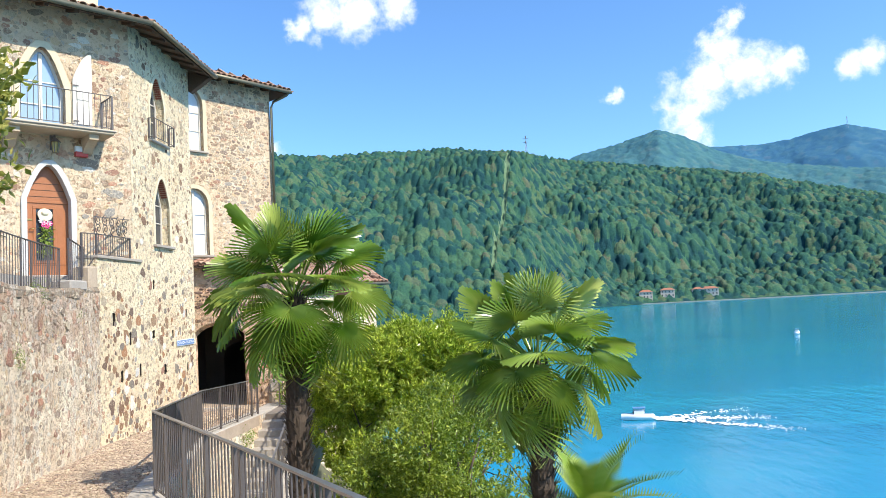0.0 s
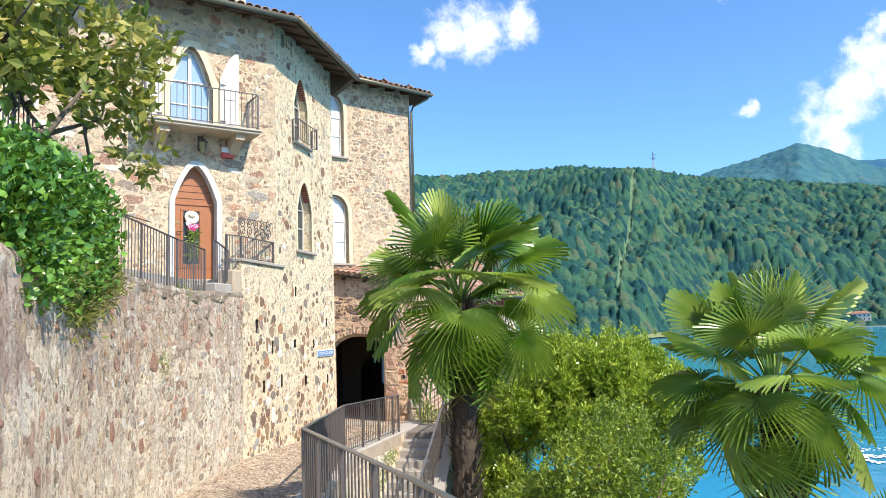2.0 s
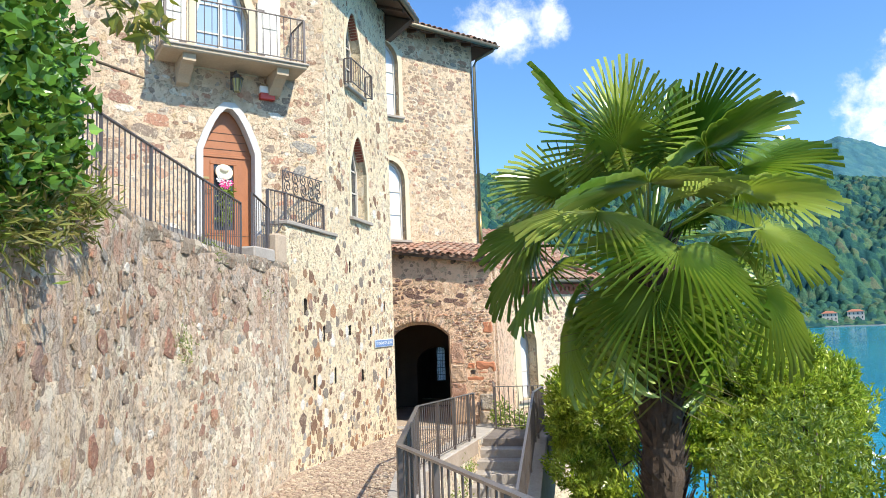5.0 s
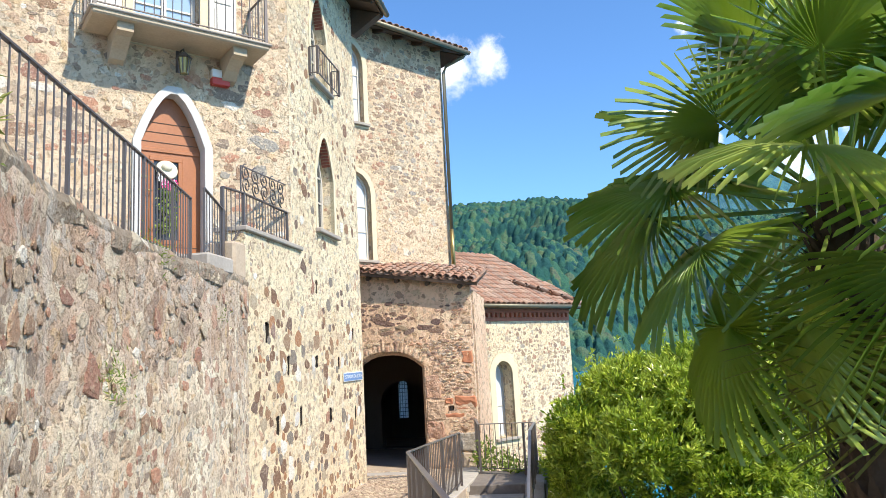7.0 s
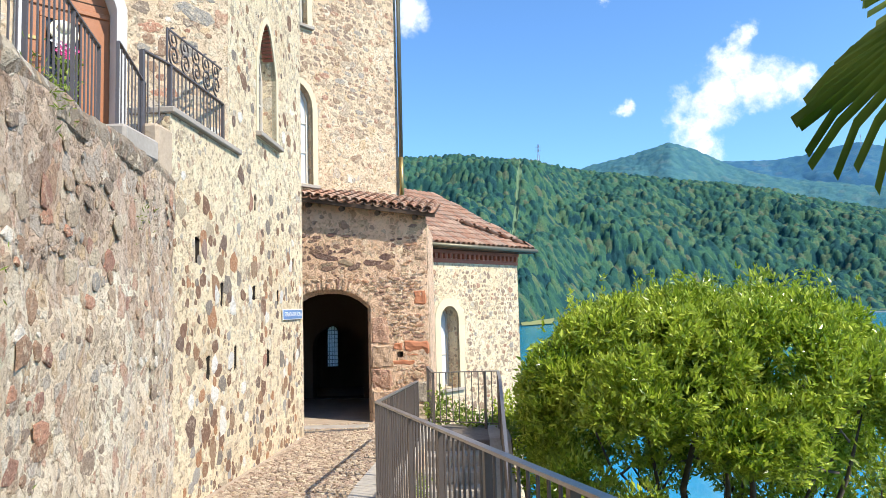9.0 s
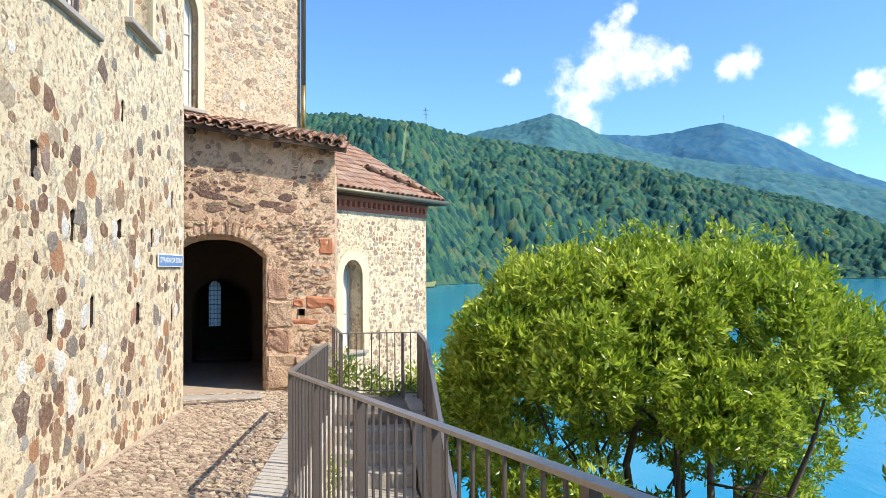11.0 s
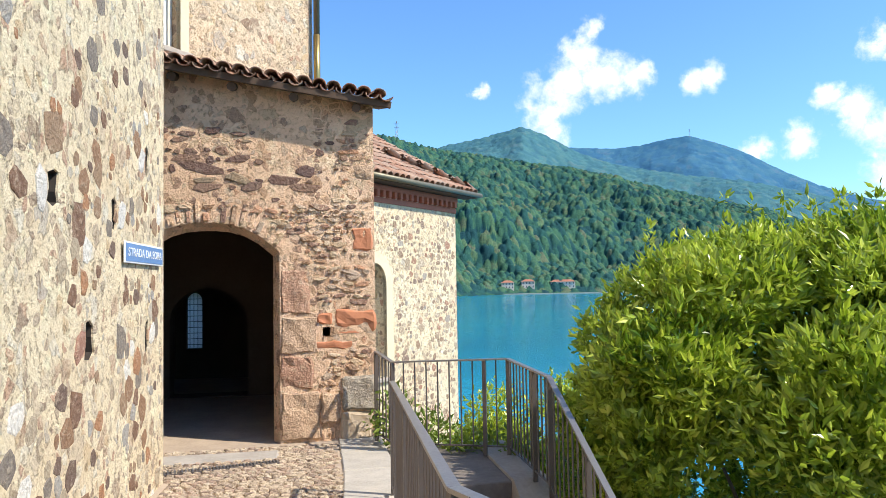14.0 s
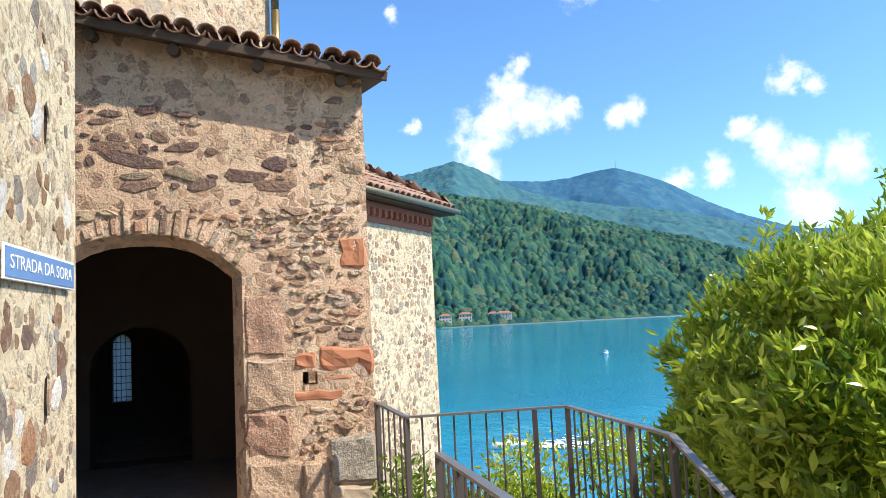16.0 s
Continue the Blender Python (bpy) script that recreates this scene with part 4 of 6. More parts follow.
q = [[bm.verts.new((u, y, z)) for y, z in ((-0.62, 8.40), (0.3, 8.68), (0.3, 8.25), (-0.05, 8.0))] for u in (3.52, 3.72)]
bm.faces.new(q[0])
bm.faces.new(q[1][::-1])
for i in range(4):
    bm.faces.new((q[0][i], q[1][i], q[1][(i + 1) % 4], q[0][(i + 1) % 4]))
part("barge_board", bm, M["old_wood"], house_roof, "dark timber gable end under the eave", FW)
downpipe = part("downpipe", tube(bmesh.new(), [(0.42, -0.5, 8.98), (0.38, -0.46, 8.9), (0.08, -0.12, 8.7), (0.0, -0.1, 8.5), (-0.02, -0.1, 4.4)], 0.045, 10), M["copper"], None, "", FB, True)
tagged(downpipe, "dull copper downpipe on the tower corner", "downpipe")
part("lower_pipe", tube(bmesh.new(), [(-0.02, -0.1, 4.4), (-0.02, -0.1, 3.35)], 0.05, 10), M["brass"], downpipe, "yellowish lower pipe", None, True)
gate_roof = thing("gate_roof", "small lean-to roof of old terracotta barrel tiles on dark timber", "roof")
FT = pose(-4.73, 20.98, 2.82, 0, 8.5, 0)
tile_roof("t", FT, -2.75, 0.0, 1.95, 0.46, "", gate_roof, width=0.17, single=True, seed=6)
part("eave_board", block(bmesh.new(), (-2.75, -0.012, -0.105), (0.03, 0.022, -0.025), None, 0.006), M["old_wood"], gate_roof, "grey weathered eave board", FT)
for u in (-2.35, -1.72, -1.05, -0.35):
    part("rafter", tube(bmesh.new(), [(u, 0.05, -0.15), (u, 1.1, 0.09)], 0.05, 8), M["old_wood"], gate_roof, "round dark rafter end", FT)
annex_roof = thing("annex_roof", "hipped roof of weathered terracotta barrel tiles", "roof")
tile_roof("t", FH @ pose(0, -0.3, 2.56), -4.2, 0.4, 3.1, 1.8, "", annex_roof, seed=8, hip1=0.4)
tile_roof("t", FH @ pose(0.36, 0, 2.6, 0, 0, 90), -0.3, 5.0, 1.8, 0.75, "", annex_roof, seed=9, hip0=1.2)
part("gutter", tube(bmesh.new(), [(-4.2, -0.36, 2.52), (0.45, -0.36, 2.52)], 0.05, 8), M["copper"], annex_roof, "", FH, True)
boxed("soffit", (-4.2, -0.32, 2.46), (0.38, 0.0, 2.5), M["old_wood"], annex_roof, "", 0, FH)

# ---- railings ----
def railing(name, label, top, drop, spacing=0.115, post_every=9, bar=0.008, hand=(0.045, 0.016), mat="iron", hand_mat="handrail", low=0.10, group="", post_half=0.019):
    """An iron railing: top is the line of its handrail, drop its height at each point."""
    ob = thing(name, label, "railing", group=group)
    bar_me, post_me = {}, {}
    count = 0
    for (a, ha), (b, hb) in zip(zip(top, drop), list(zip(top, drop))[1:]):
        a, b = Vector(a), Vector(b)
        part("handrail", flat_bar(bmesh.new(), a, b, *hand), M[hand_mat], ob)
        part("bottom_rail", flat_bar(bmesh.new(), a - Vector((0, 0, ha - low)), b - Vector((0, 0, hb - low)), 0.022, 0.014), M[mat], ob)
        n = max(1, round((b - a).length / spacing))
        yaw = math.degrees(math.atan2(b.y - a.y, b.x - a.x))
        for i in range(n + 1):
            k = i / n
            p, h = a.lerp(b, k), ha + (hb - ha) * k
            post = i % post_every == 0 or i == n
            key = (round(h, 2), post)
            if key not in bar_me:
                bm = bmesh.new()
                if post:
                    block(bm, (-post_half, -post_half, -key[0]), (post_half, post_half, -0.008))
                else:
                    tube(bm, [(0, 0, -key[0] + low), (0, 0, -0.008)], bar, 6)
                bmesh.ops.recalc_face_normals(bm, faces=bm.faces[:])
                me = bpy.data.meshes.new("bar")
                bm.to_mesh(me)
                bm.free()
                me.materials.append(M[mat])
                bar_me[key] = me
            if not (i == 0 and count):
                link("post" if post else "baluster", bar_me[key], ob, pose(p.x, p.y, p.z, 0, 0, yaw))
        count += 1
    return ob


def lane_top(x, y, h=1.04):
    return (x, y, path_z(y) + h)


LANE_TOP = [(3.2, -1.9, 1.28), (0.1, 3.2, 0.80), (-1.55, 6.1, 0.62), (-3.65, 9.4, 0.50), (-5.15, 15.25, 0.11), (-4.97, 18.8, -0.04)]
railing("lane_railing", "dark iron railing with thin balusters along the lane's edge", LANE_TOP, [p[2] - path_z(p[1]) + 0.02 for p in LANE_TOP])
railing("platform_railing", "dark iron railing round the stair landing above the lake",
        [(-4.92, 20.95, 0.0), (-4.80, 20.40, -0.06), (-3.70, 19.95, -0.02), (-3.74, 18.55, -0.02), (-3.80, 13.6, -2.42)], [0.98, 0.92, 0.96, 0.95, 0.95], post_every=8)
railing("parapet_railing", "dark iron railing on top of the retaining wall",
        [(-4.75, 5.3, 4.85), (-5.2, 6.97, 3.6), (-6.12, 9.4, 3.16), (-6.55, 11.6, 3.07), (-6.95, 13.15, 3.08)], [1.5, 1.1, 0.85, 0.82, 0.76], spacing=0.10, bar=0.007, hand=(0.032, 0.014), mat="iron", hand_mat="iron", low=0.05, post_half=0.012)
railing("landing_gate", "short dark iron railing beside the house door",
        [(-7.05, 13.65, 3.32), (-7.16, 14.4, 3.20)], [0.85, 0.76], spacing=0.10, bar=0.007, hand=(0.032, 0.014), hand_mat="iron", low=0.05, post_half=0.012)

# ---- stairs beside the lane ----
def build_stairs():
    steps = thing("stone_stairs", "worn grey stone stairs going down from the landing to the garden", "stairs")
    boxed("landing", (-4.95, 19.15, -1.35), (-3.55, 20.7, -0.99), M["landing"], steps, "cobbled grey stone landing", 0.012)
    for i in range(14):
        z = -1.145 - 0.17 * i
        boxed("step", (-5.05 + 0.02 * i, 18.80 - 0.35 * i, z - 0.6), (-3.92, 19.15 - 0.35 * i + (0.02 if i else -0.001), z), M["step"], steps, "", 0.014)
    bm = bmesh.new()
    prof = [(20.6, -0.96), (19.1, -0.96), (13.9, -3.49), (13.9, -4.3), (20.6, -2.2)]
    q = [[bm.verts.new((x, y, z)) for y, z in prof] for x in (-3.9, -3.58)]
    bm.faces.new(q[0])
    bm.faces.new(q[1][::-1])
    for i in range(5):
        bm.faces.new((q[0][i], q[1][i], q[1][(i + 1) % 5], q[0][(i + 1) % 5]))
    part("stringer", bm, M["step"], steps, "grey stone stringer")
    return steps


build_stairs()
# wall under the lane's edge
bm = bmesh.new()
rows = []
for i in range(60):
    y = -1.9 + i * (18.9 + 1.9) / 59
    x = along(RAIL_LINE, y)
    rows.append([bm.verts.new(p) for p in ((x - 0.2, y, path_z(y) - 0.02), (x + 0.09, y, path_z(y) - 0.02), (x + 0.13, y, path_z(y) - 2.0), (x + 0.16, y, path_z(y) - 4.5))])
for a, b in zip(rows, rows[1:]):
    for k in range(3):
        bm.faces.new((a[k], a[k + 1], b[k + 1], b[k]))
tagged(part("wall_lane_edge", bm, M["mortar_old"]), "rubble stone wall under the lane's edge", "wall", kind="structure")


# ---- kerb stones ----
def build_kerb():
    kerb = tagged(new("kerb"), "row of long grey granite kerb slabs along the lane", "kerb", kind="structure")
    y, rng = -1.5, random.Random(5)
    while y < 20.6:
        l = rng.uniform(0.7, 1.1)
        x0, x1 = (along(RAIL_LINE, min(q, 18.8)) + (0 if q < 18.8 else 0.04) for q in (y, y + l))
        bm = bmesh.new()
        w = 0.40
        a, b = Vector((x0 - w, y + 0.01, path_z(y) + 0.012)), Vector((x1 - w, y + l - 0.01, path_z(y + l) + 0.012))
        c, d = Vector((x1 + 0.08, y + l - 0.01, path_z(y + l) + 0.016)), Vector((x0 + 0.08, y + 0.01, path_z(y) + 0.016))
        t = [bm.verts.new(p) for p in (a, d, c, b)]
        u = [bm.verts.new(p - Vector((0, 0, 0.14))) for p in (a, d, c, b)]
        bm.faces.new(t)
        bm.faces.new(u[::-1])
        for i in range(4):
            bm.faces.new((t[i], u[i], u[(i + 1) % 4], t[(i + 1) % 4]))
        bmesh.ops.bevel(bm, geom=[e for e in bm.edges if all(v in t for v in e.verts)], offset=0.012, segments=1, affect="EDGES")
        part("kerb_slab", bm, M["kerb"], kerb)
        y += l
    return kerb


build_kerb()


# ---- plants ----
def fan_leaf(seed, droop, r=0.56, stalk=0.68, n=38, mat=None, bend=0.0):
    """A palm leaf: a stalk along +y and a fan of folded, pointed segments."""
    rng = random.Random(seed)
    v, f = [], []
    for i in range(n):
        a = math.radians(-132 + 264 * (i + 0.5) / n)
        half = math.radians(264 / n / 2)
        k = math.cos(a * 0.5)
        length = r * (0.62 + 0.38 * k) * rng.uniform(0.93, 1.05)
        ring = []
        for t, wd in ((0.03, 1.0), (0.34, 0.95), (0.50, 0.50), (0.80, 0.30), (1.0, 0.03)):
            d = t * length
            sag = -droop * (t ** 2) * (0.25 + 0.35 * abs(math.sin(a))) * r - (droop * 0.5 * max(0, t - 0.6) ** 1.5 * rng.uniform(0.5, 1.8))
            fold = 0.014 * min(1, t * 3)
            w = math.tan(half) * min(d, 0.42 * length) * wd if t > 0.3 else math.tan(half) * d
            x, y = math.sin(a) * d, math.cos(a) * d
            px, py = math.cos(a), -math.sin(a)
            ring.append(len(v))
            v += [(x - px * w, stalk + y - py * w, sag + fold), (x, stalk + y, sag - fold), (x + px * w, stalk + y + py * w, sag + fold)]
        for p, q in zip(ring, ring[1:]):
            f += [(p, p + 1, q + 1, q), (p + 1, p + 2, q + 2, q + 1)]
    turn = Matrix.Rotation(radians(-bend), 3, "X")
    hub = Vector((0, stalk, 0))
    v = [tuple(hub + turn @ (Vector(p) - hub)) for p in v]
    b = len(v)
    for y, w in ((-0.05, 0.022), (stalk * 0.5, 0.012), (stalk + 0.03, 0.009)):
        v += [(-w, y, 0.0), (0, y, 0.012), (w, y, 0.0), (0, y, -0.01)]
    for s in range(2):
        for i in range(4):
            f.append((b + s * 4 + i, b + s * 4 + (i + 1) % 4, b + s * 4 + 4 + (i + 1) % 4, b + s * 4 + 4 + i))
    return mesh_of("leaf", v, f, mat or M["palm"])


FANS = [fan_leaf(i, d, bend=e) for i, (d, e) in enumerate(((0.05, 0), (0.12, 8), (0.22, 18), (0.35, 30), (0.55, 42)))]
DEAD = fan_leaf(40, 1.6, 0.5, 0.5, 26, M["dry"])


def fan_palm(base, top, label, leaves, seed, size=1.0, group="fan palms"):
    rng = random.Random(seed)
    palm = thing("fan_palm", label, "palm tree", pose(*base), group)
    h = top - base[2]
    bm = bmesh.new()
    n = 26
    tube(bm, [(0.03 * math.sin(i * 0.3), 0.03 * math.cos(i * 0.2), h * i / n) for i in range(n + 1)], [0.105 + 0.025 * (i % 2) + 0.02 * (i > n * 0.7) for i in range(n + 1)], 12)
    trunk = part("trunk", bm, M["fibre"], palm, "shaggy brown fibrous trunk", None, False)
    v, f = [], []
    for i in range(1300):
        a, z = rng.random() * 6.283, h * rng.random() ** 0.8
        r = 0.115
        p = Vector((r * math.cos(a), r * math.sin(a), z))
        o = Vector((math.cos(a), math.sin(a), 0))
        t = Vector((-o.y, o.x, 0)) * rng.uniform(0.018, 0.045)
        tip = p + o * rng.uniform(0.04, 0.15) + Vector((0, 0, rng.uniform(0.08, 0.26)))
        b = len(v)
        v += [p - t, p + t, tip]
        f.append((b, b + 1, b + 2))
    fib = link("fibre_coat", mesh_of("fibre_coat", v, f, M["fibre"]), palm, None, "loose brown leaf bases and fibres")
    fib["kind"] = "stuff"
    for i in range(leaves):
        k = i / (leaves - 1)
        az = i * 137.5 + rng.uniform(-15, 15)
        el = 86 - 140 * k ** 1.0 + rng.uniform(-10, 10)
        m = pose(0, 0, h + 0.12 * (1 - k), 0, 0, az) @ pose(0, 0.05, 0, el, 0, 0) @ pose(0, 0, 0, 0, rng.uniform(-38, 38), 0)
        s = size * rng.uniform(0.88, 1.1) * (0.85 if k < 0.12 else 1.0)
        link("leaf", FANS[min(4, int(k * 4.2 + rng.uniform(0, 0.9)))], palm, m @ Matrix.Scale(s, 4))
    for i in range(5):
        m = pose(0, 0, h - 0.12, 0, 0, rng.uniform(0, 360)) @ pose(0, 0.06, 0, -72, 0, 0)
        link("dead_leaf", DEAD, palm, m, "hanging dry brown leaf")
    return palm


fan_palm((-1.85, 9.75, ground_z(-1.85, 9.75)), 1.82, "tall fan palm with a shaggy brown trunk and glossy green fans", 38, 11, 1.08)
fan_palm((1.30, 9.1, ground_z(1.30, 9.1)), 0.85, "shorter fan palm with pale sunlit fans above the lake", 34, 23, 0.98)


def feather_palm(base, label, seed):
    rng = random.Random(seed)
    palm = thing("feather_palm", label, "palm tree", pose(*base))
    part("trunk", tube(bmesh.new(), [(0, 0, -1.5), (0, 0, 0.1)], [0.16, 0.2], 10), M["fibre"], palm)
    for i in range(22):
        v, f = [], []
        n, L, bend = 30, rng.uniform(1.0, 1.3), rng.uniform(0.5, 1.0)
        for j in range(n):
            t = (j + 1) / n
            p = Vector((0, L * t, -bend * L * 0.5 * t * t))
            for sgn in (-1, 1):
                tip = p + Vector((sgn * 0.26 * math.sin(math.pi * min(1, 0.25 + t * 0.8)), 0.14, 0.02))
                b = len(v)
                v += [p, p + Vector((0, 0.042, 0)), tip]
                f.append((b, b + 1, b + 2))
        frond = mesh_of("frond", v, f, M["palm"])
        link("frond", frond, palm, pose(0, 0, 0.1, 0, 0, i * 137.5) @ pose(0, 0.05, 0, rng.uniform(15, 75), 0, 0))
    return palm


feather_palm((2.0, 9.9, -1.25), "low feather palm with arching green fronds", 31)


def leaf_cloud(centres, ups, per, size, rng, slim=0.36, spread=0.10):
    """Sprigs of small pointed leaves round each centre, as vertices and faces."""
    n = len(centres) * per
    c = np.repeat(centres, per, 0)
    up = np.repeat(ups, per, 0)
    d = rng.normal(size=(n, 3)) + up * 0.9
    d /= np.linalg.norm(d, axis=1)[:, None]
    side = np.cross(d, rng.normal(size=(n, 3)))
    side /= np.linalg.norm(side, axis=1)[:, None]
    nrm = np.cross(side, d)
    L = size * rng.uniform(0.65, 1.25, n)[:, None]
    p = c + rng.normal(size=(n, 3)) * spread * 0.55 + up * (rng.uniform(-0.5, 1.0, n)[:, None] * spread)
    w = L * slim * 0.5
    if slim > 0.7:
        # broad lobed leaves, folded along the midrib
        a, b, lift = d * L, side * w, nrm * L
        q = np.stack([p, p + a * 0.02 + b * 0.75 + lift * 0.10, p + a * 0.35 + b * 1.05 + lift * 0.16, p + a * 0.55 + b * 0.55 + lift * 0.06, p + a,
                      p + a * 0.55 - b * 0.55 + lift * 0.06, p + a * 0.35 - b * 1.05 + lift * 0.16, p + a * 0.02 - b * 0.75 + lift * 0.10], 1).reshape(-1, 3)
        i = np.arange(n)[:, None] * 8
        f = np.concatenate([i + [0, 1, 2], i + [0, 2, 3], i + [0, 3, 4], i + [0, 4, 5], i + [0, 5, 6], i + [0, 6, 7]], 1).reshape(-1, 3)
        return q, f
    q = np.stack([p, p + d * L * 0.45 + side * w + nrm * L * 0.06, p + d * L, p + d * L * 0.45 - side * w + nrm * L * 0.06], 1).reshape(-1, 3)
    i = np.arange(n)[:, None] * 4
    f = np.concatenate([i + [0, 1, 2], i + [0, 2, 3]], 1).reshape(-1, 3)
    return q, f


def shell(clumps, count, rng):
    """Points near the outer skin of a set of ellipsoid clumps, with their outward ways."""
    w = np.array([c[3] * c[4] for c in clumps])
    pick = rng.choice(len(clumps), count, p=w / w.sum())
    C = np.array([c[:3] for c in clumps])[pick]
    R = np.array([c[3:6] for c in clumps])[pick]
    d = rng.normal(size=(count, 3))
    d /= np.linalg.norm(d, axis=1)[:, None]
    r = 1 - 0.35 * rng.random(count) ** 1.6
    return C + d * R * r[:, None], d


def bush(name, label, base, clumps, sprigs, per, size, mat, seed, slim=0.36, limbs=9, category="bush", shoots=0, tight=0.0):
    """A woody plant: a trunk and limbs that reach into the clumps, and a crown of leaf sprigs."""
    rng = np.random.default_rng(seed)
    ob = thing(name, label, category, pose(*base))
    b = Vector(base)
    bm = bmesh.new()
    for i in range(limbs if limbs > 1 else 0):
        c = Vector(clumps[i % len(clumps)][:3]) - b
        mid = c * 0.5 + Vector(rng.normal(size=3) * 0.18)
        a = Vector((rng.uniform(-0.15, 0.15), rng.uniform(-0.15, 0.15), -0.3))
        end = c + Vector(rng.normal(size=3) * 0.3)
        tube(bm, [a, a.lerp(mid, 0.5) + Vector(rng.normal(size=3) * 0.06), mid, mid.lerp(end, 0.5) + Vector(rng.normal(size=3) * 0.1), end], [0.085, 0.07, 0.05, 0.03, 0.012], 7)
        for j in range(4):
            s = mid.lerp(end, rng.random())
            tube(bm, [s, s + Vector(rng.normal(size=3) * 0.35) + Vector((0, 0, 0.25))], [0.02, 0.006], 5)
    if limbs > 1:
        part("trunk", bm, M["bark"], ob, "grey-brown branching stems", None, True)
    p, d = shell(clumps, sprigs, rng)
    up = d * 0.6 + np.array([0, 0, 0.55])
    q, f = leaf_cloud(p, up * (1 + tight), per, size, rng, slim, 0.10 / (1 + 1.5 * tight))
    if shoots:
        sp, sd = shell(clumps, shoots, rng)
        keep = (sd[:, 2] > 0.25) & (sp[:, 2] > np.quantile(sp[:, 2], 0.72))
        sp = sp[keep]
        h = rng.uniform(0.0, 0.46, (len(sp), 5))
        sp = (sp[:, None, :] + np.stack([np.zeros_like(h), np.zeros_like(h), h], -1)).reshape(-1, 3)
        q2, f2 = leaf_cloud(sp, np.tile([0.0, 0.0, 1.3], (len(sp), 1)), 5, size * 0.85, rng, slim, 0.025)
        f = np.concatenate([f, f2 + len(q)])
        q = np.concatenate([q, q2])
    crown = link("crown", mesh_of("crown", (q - np.array(base)).tolist(), f.tolist(), mat), ob)
    crown["kind"] = "stuff"
    return ob


def clump_set(centre, radii, n, seed, r0=0.6, r1=1.0, low=-0.8):
    rng = random.Random(seed)
    out = []
    while len(out) < n:
        d = Vector((rng.uniform(-1, 1), rng.uniform(-1, 1), rng.uniform(low, 1)))
        if 0.5 < d.length < 1:
            r = rng.uniform(r0, r1)
            out.append((centre[0] + d.x * radii[0], centre[1] + d.y * radii[1], centre[2] + d.z * radii[2], r, r, r * 0.85))
    return out


def hedge_clumps(centre, radii, n, seed, r0, r1, floor_z=-0.9):
    """Clumps over a flat-topped, square-shouldered crown, thin low down."""
    rng = random.Random(seed)
    out = []
    while len(out) < n:
        d = Vector((rng.gauss(0, 1), rng.gauss(0, 1), rng.gauss(0.35, 1))).normalized()
        k = (abs(d.x) ** 3.2 + abs(d.y) ** 3.2 + abs(d.z) ** 3.2) ** (-1 / 3.2) * (1.0 if rng.random() < 0.78 else rng.uniform(0.3, 0.9))
        if d.z * k < floor_z or (d.z * k < -0.05 and rng.random() < 0.35):
            continue
        r = rng.uniform(r0, r1)
        out.append((centre[0] + d.x * k * radii[0], centre[1] + d.y * k * radii[1], centre[2] + d.z * k * radii[2], r, r, r * 0.8))
    return out


bush("laurel_tree", "broad dense laurel with glossy yellow-green leaves beside the stairs", (-0.9, 17.6, ground_z(-0.9, 17.6)),
     hedge_clumps((-0.7, 18.7, -0.85), (2.4, 1.7, 1.68), 205, 3, 0.26, 0.48, -1.2), 17000, 10, 0.105, M["laurel"], 5, 0.36, 18, "tree", 900, 0.7)
bush("laurel_tree", "loose laurel with dark stems and light green leaves below the palms", (-0.2, 13.4, ground_z(-0.2, 13.4)),
     clump_set((-0.2, 13.6, -1.4), (1.7, 1.3, 1.5), 26, 8, 0.4, 0.7), 3600, 8, 0.095, M["young_laurel"], 9, 0.36, 10, "tree", 200)
bush("garden_shrub", "dark green shrub at the foot of the palms", (-2.6, 12.2, ground_z(-2.6, 12.2)),
     clump_set((-2.5, 12.2, -2.5), (1.1, 1.4, 0.8), 14, 14, 0.4, 0.6), 2200, 8, 0.085, M["shrub"], 15, 0.5, 6)
bush("garden_shrub", "leafy shrub on the slope below the lane", (0.6, 7.2, ground_z(0.6, 7.2)),
     clump_set((0.6, 7.6, -2.5), (1.6, 1.5, 0.6), 14, 17, 0.4, 0.6), 2000, 8, 0.085, M["shrub"], 18, 0.4, 6)
bush("garden_shrub", "leafy shrub on the slope above the lake", (3.0, 13.0, ground_z(3.0, 13.0)),
     clump_set((2.6, 13.2, -3.4), (2.2, 2.2, 0.9), 18, 19, 0.5, 0.8), 2400, 8, 0.10, M["shrub"], 20, 0.4, 6)

# ivy over the retaining wall and the branch above it
ivy = bush("ivy", "glossy green ivy spilling over the retaining wall", (-4.75, 6.55, 2.35),
     [(-4.5, 6.1, 2.5, 0.4, 0.5, 0.45), (-4.8, 6.7, 2.6, 0.4, 0.5, 0.5), (-5.0, 7.2, 2.6, 0.36, 0.4, 0.45), (-4.65, 6.6, 2.2, 0.22, 0.5, 0.35), (-4.9, 7.2, 2.25, 0.24, 0.35, 0.33),
      (-4.4, 5.7, 2.6, 0.4, 0.5, 0.35), (-4.9, 6.4, 2.75, 0.4, 0.5, 0.35), (-5.1, 7.35, 2.4, 0.25, 0.3, 0.3), (-4.25, 5.9, 2.15, 0.2, 0.4, 0.25), (-4.02, 5.3, 2.35, 0.3, 0.4, 0.35), (-3.95, 5.45, 2.05, 0.14, 0.35, 0.25), (-4.1, 5.1, 2.45, 0.3, 0.4, 0.3)], 7400, 7, 0.06, M["ivy"], 41, 0.9, 1, "ivy")
